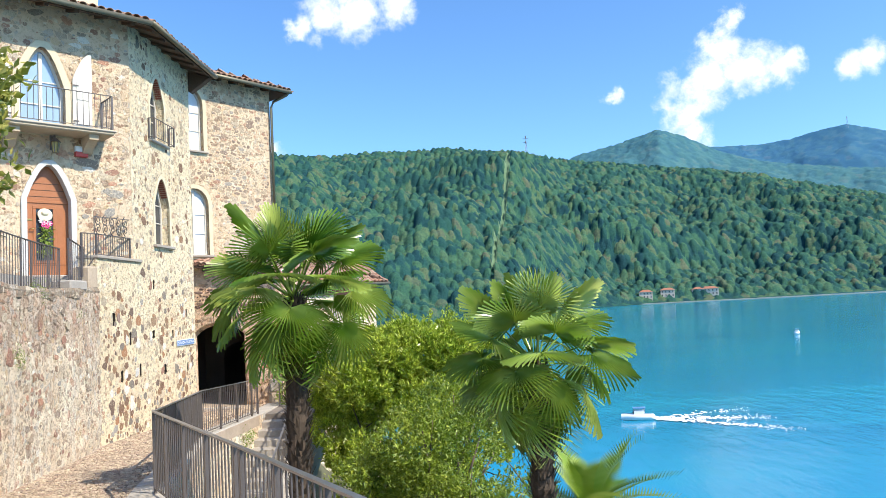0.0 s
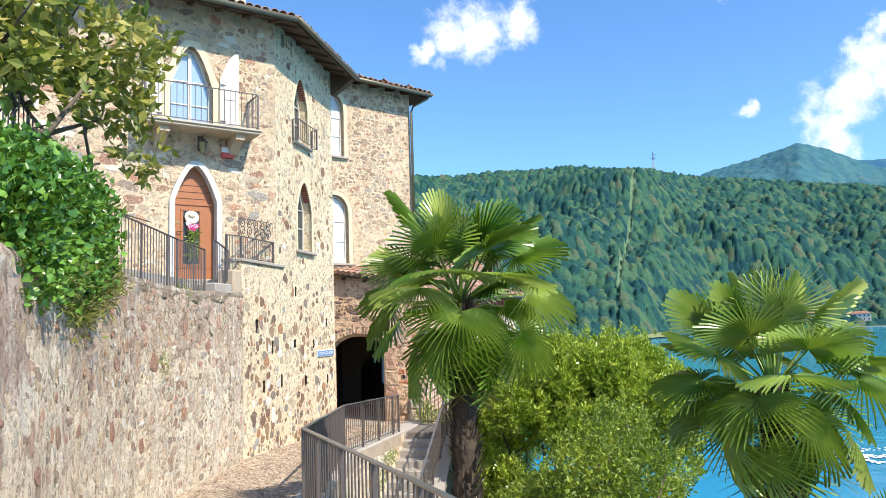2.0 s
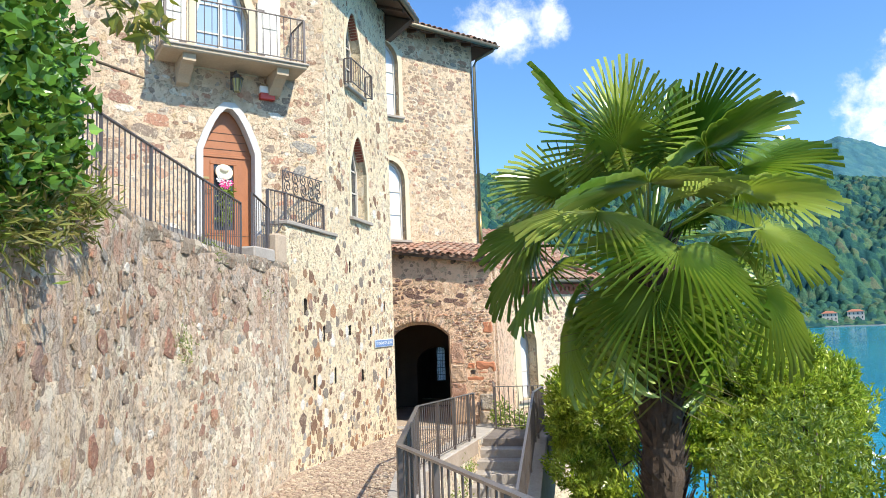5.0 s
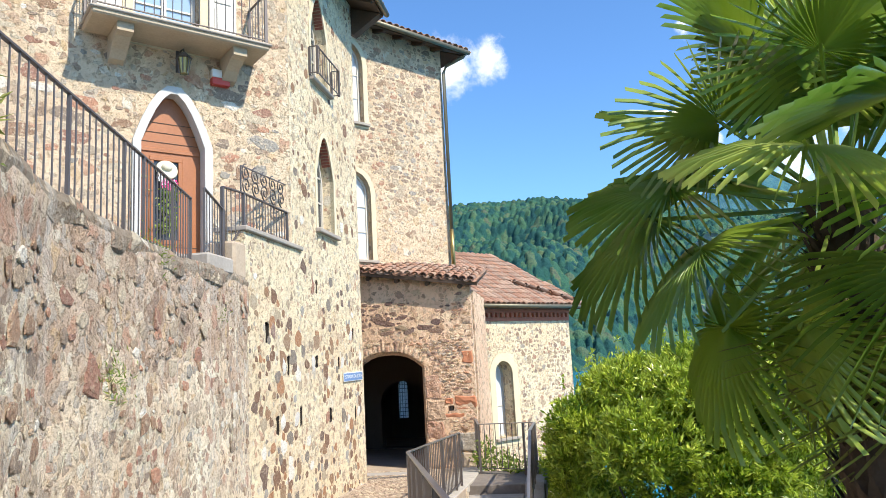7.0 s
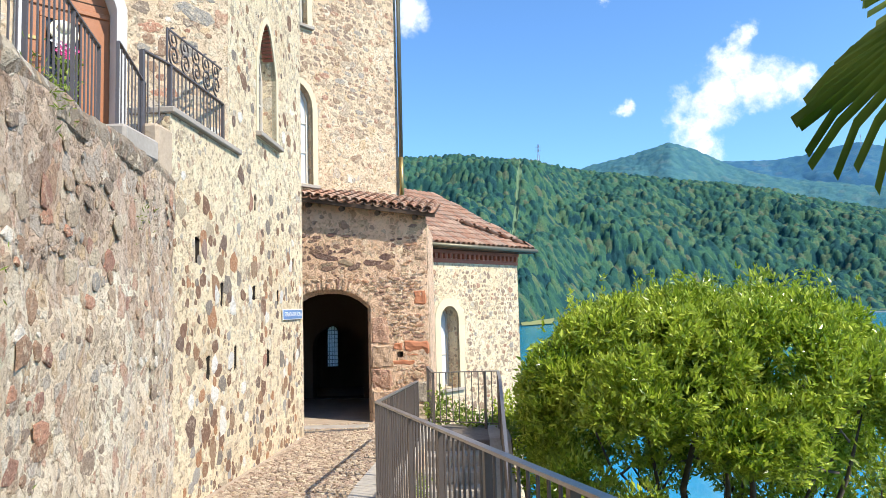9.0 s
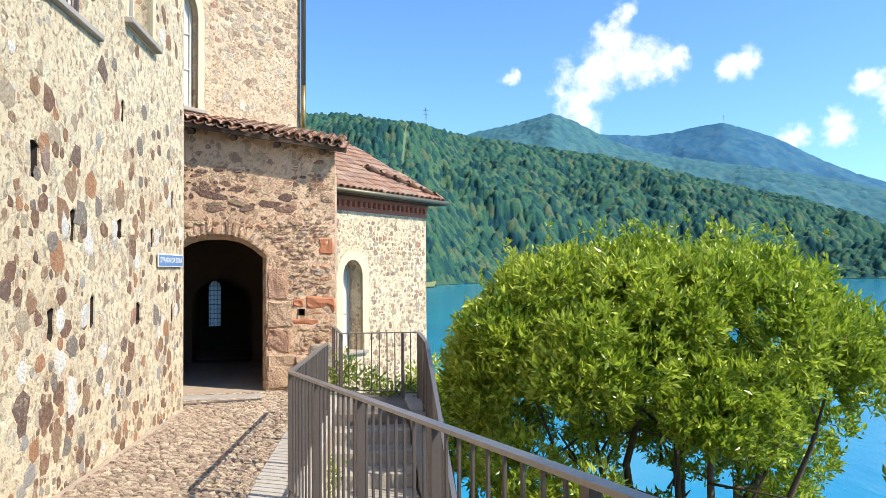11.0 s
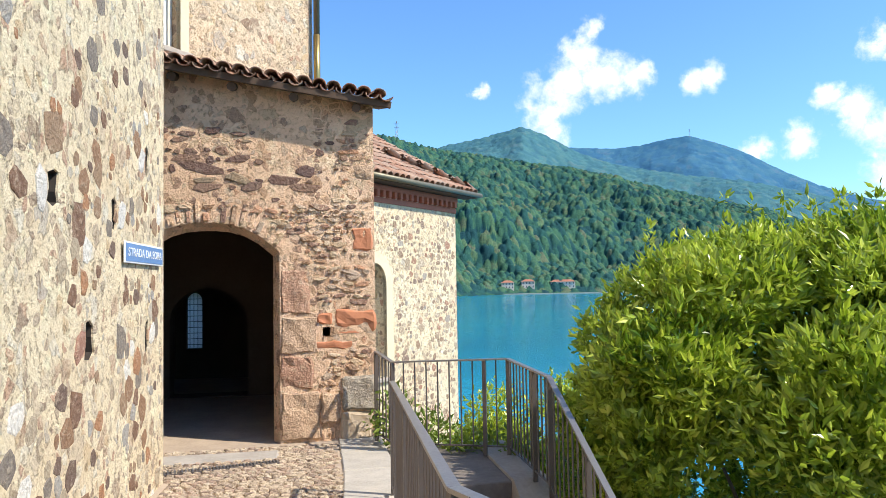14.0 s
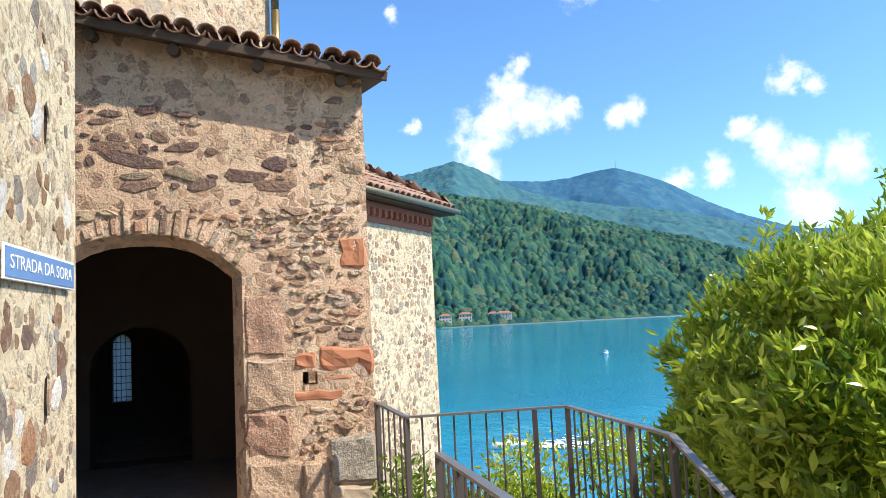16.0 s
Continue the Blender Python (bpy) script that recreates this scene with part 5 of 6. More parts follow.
for k in range(5):
    part("stem", tube(bmesh.new(), [(0.1 + 0.07 * k, -0.45 + 0.1 * k, -0.35), (0.0 + 0.05 * k, -0.2 + 0.1 * k, 0.0), (-0.1, -0.1 + 0.12 * k, 0.3 + 0.05 * k)], [0.014, 0.012, 0.006], 6), M["bark"], ivy, "thin brown ivy stem", None, True)
bush("wall_weeds", "dry trailing weeds hanging from the wall top", (-4.7, 6.9, 2.2),
     [(-4.35, 6.1, 2.1, 0.14, 0.4, 0.35), (-4.65, 6.7, 1.95, 0.12, 0.35, 0.35), (-4.9, 7.2, 1.95, 0.12, 0.3, 0.25), (-5.2, 7.9, 2.1, 0.12, 0.3, 0.15)], 700, 8, 0.10, M["dry"], 43, 0.18, 1, "weeds")


# ---- windows and door of the house ----
GLASS_PALE = plain("curtained_window_glass", (0.62, 0.66, 0.70), 0.12, grain=3, depth=0.15, bump=0)


def window(name, label, f, pts, depth, frame_mat, bars, pane_mat, ring=0.10, ring_mat="plaster", sill=True, out=0.012):
    """An arched window: surround, frame, glazing bars, panes and sill."""
    ob = tagged(new(name), label, "window", kind="structure")
    part("surround", fill(bmesh.new(), inset(pts, ring), [pts], -out, 0.06), M[ring_mat], ob, "", f)
    inner = inset(pts, -0.055)
    part("window_frame", fill(bmesh.new(), inset(pts, -0.004), [inner], depth, depth + 0.06), M[frame_mat], ob, "", f)
    us, zs = [p[0] for p in pts], [p[1] for p in pts]
    c, lo, hi = (us[0] + us[1]) / 2, min(zs), max(zs)
    boxed("mullion", (c - 0.035, depth - 0.012, lo + 0.05), (c + 0.035, depth + 0.05, hi - 0.10), M[frame_mat], ob, "", 0.005, f)
    for k in bars:
        z = lo + (hi - lo) * k
        for a, b in ((us[0] + 0.05, c - 0.036), (c + 0.036, us[1] - 0.05)):
            boxed("glazing_bar", (a, depth + 0.008, z - 0.013), (b, depth + 0.045, z + 0.013), M[frame_mat], ob, "", 0, f)
    part("pane", fill(bmesh.new(), inset(pts, -0.045), [], depth + 0.03, depth + 0.04), pane_mat, ob, "", f)
    if sill:
        boxed("window_sill", (us[0] - 0.12, -0.09, lo - 0.07), (us[1] + 0.12, depth + 0.06, lo - 0.002), M["sill"], ob, "grey stone sill", 0.01, f)
    return ob


window("window_1", "tall pointed balcony window with pale wooden frame reflecting sky", FD, BALC_WIN, 0.16, "white_wood", (0.32, 0.6), M["glass"], 0.14, "plaster", False)
window("window_2", "upper pointed window with weathered wooden frame and brick arch", FW, PW_UP, 0.2, "grey_wood", (0.35, 0.62), M["dark_glass"], 0.09, "plaster")
window("window_3", "lower pointed window with weathered wooden frame and brick arch", FW, PW_LOW, 0.2, "grey_wood", (0.35, 0.62), M["dark_glass"], 0.09, "plaster")
window("window_4", "upper round-headed window with white frame and curtain", FB, RW_UP, 0.14, "white_wood", (0.33, 0.62), GLASS_PALE, 0.12, "plaster")
window("window_5", "lower round-headed window with white frame and curtain", FB, RW_LOW, 0.14, "white_wood", (0.33, 0.62), GLASS_PALE, 0.12, "plaster")
window("window_6", "narrow arched annex window deep in a cream plaster reveal", FH, H_WIN, 0.36, "grey_wood", (0.4,), GLASS_PALE, 0.20, "plaster")
M["frosted"], n, b = material("pale_frosted_glass", 0.4)
back = n.add("ShaderNodeBsdfTranslucent")
back.inputs[0].default_value = (0.95, 0.96, 0.97, 1)
n.put([x for x in n.nodes if x.type == "OUTPUT_MATERIAL"][0].inputs[0], back.outputs[0])
ob = tagged(new("window_7"), "small barred window glowing with daylight at the passage's end", "window", kind="structure")
for i in range(3):
    boxed("bar", (-8.20 + 0.08 * i, 28.96, -0.57), (-8.19 + 0.08 * i, 28.98, 0.62), M["iron"], ob, "", 0)
for i in range(9):
    boxed("cross_bar", (-8.28, 28.935, -0.48 + 0.12 * i), (-7.94, 28.95, -0.468 + 0.12 * i), M["iron"], ob, "", 0)
part("pane", fill(bmesh.new(), arch(-2.26, -1.96, -0.56, 0.45, 0.61, "round"), [], 0.1, 0.104), M["frosted"], ob, "pale glass", front((-6.0, 29.0), 0))
# brick linings in the heads of the pointed windows
for pts in (PW_UP, PW_LOW):
    lining = tagged(new("trim"), "red brick lining of a pointed window head", "trim", kind="structure")
    head = pts[3:-1]
    for i, (a, b) in enumerate(zip(head, head[1:])):
        if i % 1 == 0:
            mid = ((a[0] + b[0]) / 2, (a[1] + b[1]) / 2)
            ang = math.degrees(math.atan2(b[1] - a[1], b[0] - a[0]))
            n = max(1, int(math.dist(a, b) / 0.05))
            for j in range(n):
                k = (j + 0.5) / n
                m = FW @ pose(a[0] + (b[0] - a[0]) * k, 0.085, a[1] + (b[1] - a[1]) * k, 0, -ang, 0)
                link("brick", bpy.data.meshes.get("lining_brick") or mesh_of("lining_brick", [(x, y, z) for x in (-0.022, 0.022) for y in (-0.075, 0.075) for z in (-0.012, 0.012)],
                     [(0, 1, 3, 2), (4, 6, 7, 5), (0, 4, 5, 1), (2, 3, 7, 6), (0, 2, 6, 4), (1, 5, 7, 3)], M["brick"]), lining, m)


def build_door():
    door = tagged(new("door_1"), "closed red-brown wooden door in a pointed white stone frame", "door", kind="structure")
    part("door_frame", fill(bmesh.new(), inset(DOOR, 0.105), [inset(DOOR, -0.002)], -0.05, 0.16), M["trim"], door, "pale stone frame", FD)
    leaf = part("door_leaf", fill(bmesh.new(), inset(DOOR, -0.004), [[(-1.95, 3.05), (-1.62, 3.05), (-1.62, 4.16), (-1.95, 4.16)]], 0.17, 0.22), M["door_wood"], door, "", FD)
    boxed("transom", (-2.15, 0.15, 4.28), (-1.33, 0.172, 4.34), M["door_wood"], leaf, "", 0.006)
    for z in (2.95, 4.42, 4.56, 4.70):
        boxed("plank_joint", (-2.12, 0.163, z), (-1.36, 0.169, z + 0.008), M["old_wood"], leaf, "", 0)
    for lo, hi in (((-2.01, 0.155, 2.99), (-1.56, 0.169, 3.05)), ((-2.01, 0.155, 4.16), (-1.56, 0.169, 4.22)), ((-2.01, 0.155, 3.051), (-1.95, 0.169, 4.159)), ((-1.62, 0.155, 3.051), (-1.56, 0.169, 4.159))):
        boxed("pane_moulding", lo, hi, M["door_wood"], leaf, "", 0.005)
    boxed("pane", (-1.95, 0.185, 3.05), (-1.62, 0.195, 4.16), M["dark_glass"], leaf, "dark glass pane", 0)
    part("door_handle", tube(bmesh.new(), [(-2.07, 0.17, 3.72), (-2.07, 0.11, 3.72), (-1.98, 0.11, 3.72)], 0.011, 8), M["brass"], leaf, "brass lever handle", None, True)
    boxed("letter_slot", (-2.12, 0.158, 3.90), (-2.02, 0.169, 3.94), M["brass"], leaf, "brass plate", 0.003)
    boxed("threshold", (-2.3, -0.35, 2.50), (-1.15, 0.16, 2.70), M["step"], door, "grey stone threshold", 0.015, FD)
    return door


build_door()


def build_wreath():
    ob = thing("door_wreath", "white straw hat with pink flowers and leaves on the door", "wreath", FD @ pose(-1.785, 0.12, 3.6))
    bm = bmesh.new()
    bmesh.ops.create_cone(bm, cap_ends=True, segments=20, radius1=0.15, radius2=0.14, depth=0.015, matrix=pose(0, 0, 0.43, 75, 0, 0))
    bmesh.ops.create_uvsphere(bm, u_segments=16, v_segments=8, radius=0.075, matrix=pose(0, -0.02, 0.47) @ Matrix.Diagonal((1, 0.6, 0.8, 1)))
    part("hat", bm, M["straw"], ob, "white straw hat", None, True)
    rng = random.Random(3)
    for i in range(7):
        bm = bmesh.new()
        c = Vector((rng.uniform(-0.09, 0.09), -0.03, rng.uniform(0.17, 0.32)))
        for k in range(6):
            a = k * math.pi / 3
            q = [c, c + Vector((0.045 * math.cos(a - 0.4), -0.02, 0.045 * math.sin(a - 0.4))), c + Vector((0.06 * math.cos(a), -0.005, 0.06 * math.sin(a))), c + Vector((0.045 * math.cos(a + 0.4), -0.02, 0.045 * math.sin(a + 0.4)))]
            bm.faces.new([bm.verts.new(p) for p in q])
        part("flower", bm, M["pink" if i % 3 else "white"], ob)
    g = np.random.default_rng(4)
    pts = np.stack([g.uniform(-0.11, 0.11, 90), g.uniform(-0.05, 0.0, 90), g.uniform(-0.45, 0.16, 90)], 1)
    q, f = leaf_cloud(pts, np.tile([0, -0.6, -0.4], (90, 1)), 3, 0.08, g, 0.45, 0.03)
    link("leaves", mesh_of("leaves", q.tolist(), f.tolist(), M["grass"]), ob)["kind"] = "stuff"


build_wreath()


# ---- balcony ----
def build_balcony():
    ob = thing("balcony", "stone balcony slab on two corbels with a thin iron railing", "balcony")
    boxed("slab", (-2.92, -0.66, 5.74), (-0.58, 0.0, 5.86), M["corbel"], ob, "worn stone slab", 0.02, FD)
    boxed("slab_edge", (-2.95, -0.69, 5.80), (-0.55, -0.001, 5.835), M["sill"], ob, "", 0.012, FD)
    for u in (-2.50, -0.98):
        bm = bmesh.new()
        prof = [(0.0, 5.74), (-0.56, 5.74), (-0.56, 5.62), (-0.44, 5.60), (-0.24, 5.50), (-0.12, 5.40), (0.0, 5.37)]
        q = [[bm.verts.new((u + s, y, z)) for y, z in prof] for s in (-0.1, 0.1)]
        bm.faces.new(q[0])
        bm.faces.new(q[1][::-1])
        for i in range(len(prof)):
            j = (i + 1) % len(prof)
            bm.faces.new((q[0][i], q[1][i], q[1][j], q[0][j]))
        part("corbel", bm, M["corbel"], ob, "", FD)
    return ob


build_balcony()
P = lambda u, y, z, f=FD: tuple(f @ Vector((u, y, z)))
railing("balcony_railing", "thin dark iron railing round the stone balcony", [P(-2.88, 0, 6.62), P(-2.88, -0.62, 6.62), P(-0.62, -0.62, 6.62), P(-0.62, 0, 6.62)], [0.76] * 4,
        spacing=0.12, post_every=30, bar=0.007, hand=(0.03, 0.014), hand_mat="iron", low=0.04)
railing("window_railing", "small dark iron railing before a pointed window", [P(0.92, -0.02, 6.60, FW), P(0.92, -0.16, 6.60, FW), P(2.05, -0.16, 6.60, FW), P(2.05, -0.02, 6.60, FW)], [0.5] * 4,
        spacing=0.12, post_every=30, bar=0.007, hand=(0.025, 0.014), hand_mat="iron", low=0.03)


def shutter(u0, u1, z0, low, high, left, label):
    ob = thing("window_shutter", label, "shutter", group="balcony window shutters")
    n = 8
    arcs = [(k / n, low + (high - low) * (1 - (1 - k / n) ** 1.9)) for k in range(n + 1)]
    top = [(u1 - (u1 - u0) * (1 - k), z) for k, z in arcs] if not left else [(u0 + (u1 - u0) * (1 - k), z) for k, z in arcs]
    pts = [(u0, z0), (u1, z0)] + sorted(top, key=lambda p: -p[0])
    part("leaf_frame", fill(bmesh.new(), pts, [], -0.05, -0.012), M["white_wood"], ob, "", FD)
    for a, b in ((z0 + 0.08, z0 + 0.62), (z0 + 0.70, low - 0.04)):
        boxed("panel", (u0 + 0.07, -0.064, a), (u1 - 0.07, -0.051, b), M["white_wood"], ob, "", 0.008, FD)
    for z in (z0 + 0.2, low - 0.15):
        boxed("hinge", (u0 if not left else u1 - 0.12, -0.07, z), (u0 + 0.12 if not left else u1, -0.066, z + 0.03), M["iron"], ob, "dark iron strap", 0, FD)


shutter(-1.24, -0.84, 5.9, 7.05, 7.68, False, "open white wooden shutter with a curved top")
shutter(-2.82, -2.44, 5.9, 7.05, 7.60, True, "open white wooden shutter with a curved top")


def build_lantern():
    ob = thing("wall_lantern", "dark iron wall lantern with amber glass above the door", "lantern", FD @ pose(-1.66, -0.22, 5.44))
    bm = bmesh.new()
    bmesh.ops.create_cone(bm, cap_ends=True, segments=6, radius1=0.055, radius2=0.09, depth=0.22)
    part("glass", bm, M["brass"], ob, "amber glass body")
    bm = bmesh.new()
    bmesh.ops.create_cone(bm, cap_ends=True, segments=6, radius1=0.12, radius2=0.03, depth=0.09, matrix=pose(0, 0, 0.155))
    part("cap", bm, M["iron"], ob)
    for k in range(6):
        a = k * math.pi / 3
        part("rib", tube(bmesh.new(), [(0.057 * math.cos(a), 0.057 * math.sin(a), -0.11), (0.094 * math.cos(a), 0.094 * math.sin(a), 0.11)], 0.007, 5), M["iron"], ob)
    part("arm", tube(bmesh.new(), [(0, 0, 0.2), (0, 0.02, 0.26), (0, 0.12, 0.28), (0, 0.23, 0.2)], 0.012, 7), M["iron"], ob, "", None, True)
    boxed("wall_plate", (-0.05, 0.2, -0.02), (0.05, 0.218, 0.3), M["iron"], ob, "", 0.004)


build_lantern()
ob = thing("wall_box", "white and red metal box under the balcony", "box")
boxed("upper_half", (-1.22, -0.10, 5.43), (-0.96, 0.0, 5.55), M["white"], ob, "white upper half", 0.006, FD)
boxed("lower_half", (-1.22, -0.10, 5.32), (-0.96, 0.0, 5.428), M["red"], ob, "red lower half", 0.006, FD)


M["buff_stone"] = plain("rough_buff_stone", (0.46, 0.36, 0.26), 0.92, grain=28, depth=0.5, spread=0.5, bump=0.9)


lamp = thing("street_lamp", "slender grey lamp post with a dark glazed lantern head", "street lamp", pose(-5.75, 7.05, 2.5))
part("post", tube(bmesh.new(), [(0, 0, 0), (0, 0, 1.85)], [0.035, 0.025], 10), M["handrail"], lamp, "", None, True)
bm = bmesh.new()
bmesh.ops.create_cone(bm, cap_ends=True, segments=6, radius1=0.08, radius2=0.15, depth=0.28, matrix=pose(0, 0, 2.0))
head = part("lantern_glass", bm, M["dark_glass"], lamp, "dark glazed lantern")
bm = bmesh.new()
bmesh.ops.create_cone(bm, cap_ends=True, segments=6, radius1=0.19, radius2=0.03, depth=0.14, matrix=pose(0, 0, 2.21))
part("lantern_cap", bm, M["iron"], head, "dark iron cap")


# ---- iron grille on the landing slab ----
def spiral(c, r, turns, start, sgn=1, n=26):
    return [(c[0] + r * (1 - 0.86 * i / n) * math.cos(start + sgn * turns * 2 * math.pi * i / n), c[1] + r * (1 - 0.86 * i / n) * math.sin(start + sgn * turns * 2 * math.pi * i / n)) for i in range(n + 1)]


def build_grille():
    ob = thing("scroll_grille", "dark wrought-iron scrollwork panel above the landing wall", "grille")
    m = FW @ pose(-1.55, 0.06, 3.52)
    for a, b in (((0, 0, 0), (1.5, 0, 0.02)), ((0, 0, 0.36), (1.5, 0, 0.45)), ((0, 0, 0), (0, 0, 0.36)), ((1.5, 0, -0.42), (1.5, 0, 0.45))):
        part("frame_bar", flat_bar(bmesh.new(), a, (b[0], b[1] + 0.0001, b[2]), 0.016, 0.016), M["iron"], ob, "", m)
    for k in range(5):
        for s in (1, -1):
            c = (0.16 + 0.29 * k, 0.21 + s * 0.085 + 0.015 * k)
            part("scroll", tube(bmesh.new(), [(x, 0.004 * s, z) for x, z in spiral(c, 0.125, 1.6, s * 1.57, s)], 0.010, 5), M["iron"], ob, "", m, True)
    return ob


build_grille()
railing("landing_rail", "low dark iron balusters on the landing wall's slab", [P(-1.98, 0.10, 3.50, FW), P(-1.5, 0.05, 3.52, FW), P(-0.05, 0.05, 3.54, FW)], [0.9, 0.46, 0.46], spacing=0.10, post_every=40, hand_mat="iron", low=0.03)
tagged(boxed("landing_slab", (-1.62, -0.05, 3.004), (0.36, 0.42, 3.07), M["sill"], None, "", 0.012, FW), "thin grey stone slab capping the landing wall", "slab")
tagged(boxed("stone_block", (-1.95, -0.04, 2.36), (-1.62, 0.32, 2.82), M["buff_stone"], None, "", 0.03, FW), "pale upright stone block at the landing's edge", "stone block")
tagged(boxed("door_step", (-7.5, 13.15, 2.3), (-6.74, 13.75, 2.49), M["step"], None, "", 0.025), "grey stone step at the landing's edge", "step")


# ---- street sign ----
def build_sign():
    ob = thing("street_sign", "blue enamel street sign with white serif letters", "sign", FW @ pose(2.76, 0, 1.01))
    boxed("plate", (-0.565, -0.032, -0.08), (0.565, -0.02, 0.08), M["white"], ob, "white rim", 0.004)
    boxed("field", (-0.55, -0.036, -0.066), (0.55, -0.0322, 0.066), M["sign_blue"], ob, "blue field", 0)
    boxed("backing", (-0.5, -0.02, -0.06), (0.5, 0.03, 0.06), M["iron"], ob, "", 0)
    cu = bpy.data.curves.new("lettering", "FONT")
    cu.body, cu.size, cu.align_x, cu.align_y, cu.extrude = "STRADA DA SORA", 0.09, "CENTER", "CENTER", 0.001
    tmp = new("lettering", cu)
    me = bpy.data.meshes.new_from_object(tmp.evaluated_get(bpy.context.evaluated_depsgraph_get()))
    bpy.data.objects.remove(tmp)
    me.materials.clear()
    me.materials.append(M["white"])
    w = max(v.co.x for v in me.vertices) - min(v.co.x for v in me.vertices)
    link("lettering", me, ob, pose(0, -0.038, 0, 90, 0, 0) @ Matrix.Diagonal((1.0 / w, 1, 1, 1)), "white letters")


build_sign()


# ---- gate wall details ----
def quoin(parent, name, u0, u1, z0, z1, mat, proud, seed, y1=0.05):
    rng = random.Random(seed)
    bm = block(bmesh.new(), (u0, -proud, z0), (u1, y1, z1), None, 0.025)
    bmesh.ops.subdivide_edges(bm, edges=bm.edges[:], cuts=3, use_grid_fill=True)
    for v in bm.verts:
        q = v.co * 6.0 + Vector((seed, 0, 0))
        v.co += 0.03 * Vector(noise.noise_vector(q)) + 0.014 * Vector(noise.noise_vector(q * 3.0))
    return part(name, bm, M[mat], parent)


M["rust_stone"] = stone_material("rough_rust_brown_stone", False, [(0.0, (0.50, 0.28, 0.18)), (0.4, (0.56, 0.37, 0.24)), (0.7, (0.42, 0.22, 0.14))], 0.4)
M["grey_stone"] = stone_material("rough_grey_stone", False, [(0.0, (0.33, 0.31, 0.28)), (0.5, (0.38, 0.33, 0.27))], 0.6)
BLOCKS = [(-1.055, -0.72, 0.42, 0.93, "rust_stone", 0.035), (-1.055, -0.64, -0.02, 0.40, "rust_stone", 0.04), (-1.055, -0.70, -0.42, -0.04, "rust_stone", 0.05), (-1.055, -0.62, -0.98, -0.44, "rust_stone", 0.06),
          (-0.26, -0.01, 1.12, 1.40, "block", 0.02), (-0.45, -0.004, 0.17, 0.45, "block", 0.03), (-0.66, -0.47, 0.29, 0.42, "block", 0.025), (-0.70, -0.60, 0.14, 0.28, "block", 0.02),
          (-0.68, -0.24, 0.02, 0.13, "block", 0.025), (-0.38, 0.0, -0.66, -0.28, "grey_stone", 0.10), (-0.62, -0.40, -0.80, -0.46, "rust_stone", 0.09), (-0.40, -0.05, -1.0, -0.68, "buff_stone", 0.12),
          (-0.26, 0.0, 1.9, 2.13, "rust_stone", 0.02)]
for i, (a, b, c, d, mat, pr) in enumerate(BLOCKS):
    quoin(wall_gate, "stone", a, b, c, d, mat, pr * 0.4, i)
# voussoirs round the gate's arch
c0, half = -1.845, 0.705
for i in range(17):
    s = -1 + 2 * (i + 0.5) / 17
    u, z = c0 + half * s * 1.10, 1.15 + 0.29 * (1 - abs(s) ** 2.6)
    tilt = math.degrees(math.atan2(0.29 * 2.6 * abs(s) ** 1.6, half)) * (1 if s > 0 else -1)
    rng = random.Random(60 + i)
    bm = block(bmesh.new(), (-0.036 * rng.uniform(0.6, 1.05), -0.016 * rng.uniform(0.2, 1.4), rng.uniform(0.0, 0.03)), (0.036 * rng.uniform(0.6, 1.05), 0.2, rng.uniform(0.10, 0.25)), None, 0.01)
    part("voussoir", bm, M[rng.choice(("rust_stone", "dark_stone", "mortar_brown", "mortar_brown"))], wall_gate, "", pose(u, 0, z, 0, tilt * 0.8, 0))
ob = thing("drain_grate", "narrow dark iron drain grate across the passage threshold", "drain grate", pose(-6.45, 20.17, path_z(20.2) + 0.012, 0, 0, 12))
boxed("grate_frame", (-0.53, -0.055, -0.03), (0.53, 0.055, -0.004), M["iron"], ob, "", 0)
for i in range(34):
    boxed("slot_bar", (-0.52 + 0.031 * i, -0.05, -0.004), (-0.507 + 0.031 * i, 0.05, 0.006), M["handrail"], ob, "", 0)
tagged(boxed("threshold", (-8.0, 20.42, -1.2), (-5.95, 20.75, path_z(20.6) + 0.02), M["step"], None, "", 0.02), "worn stone threshold of the passage", "threshold", kind="structure")

# ---- annex cornice ----
cornice = tagged(new("trim"), "red brick dentil cornice under the annex eaves", "trim", kind="structure")
boxed("band", (-4.4, -0.05, 2.36), (0.03, -0.001, 2.455), M["brick"], cornice, "", 0.006, FH)
boxed("band", (-4.4, -0.02, 2.14), (0.01, -0.001, 2.24), M["brick"], cornice, "", 0.006, FH)
for i in range(25):
    boxed("dentil", (-4.38 + 0.176 * i, -0.09, 2.242), (-4.30 + 0.176 * i, -0.001, 2.358), M["brick"], cornice, "", 0.006, FH)
chimney = thing("chimney", "cream rendered chimney with a tile cap on the house roof", "chimney", FD @ pose(-0.6, 1.3, 9.0))
boxed("shaft", (-0.3, -0.3, -0.2), (0.3, 0.3, 0.7), M["plaster"], chimney, "", 0.02)
boxed("cap", (-0.38, -0.38, 0.7), (0.38, 0.38, 0.78), M["tile"], chimney, "terracotta cap", 0.01)

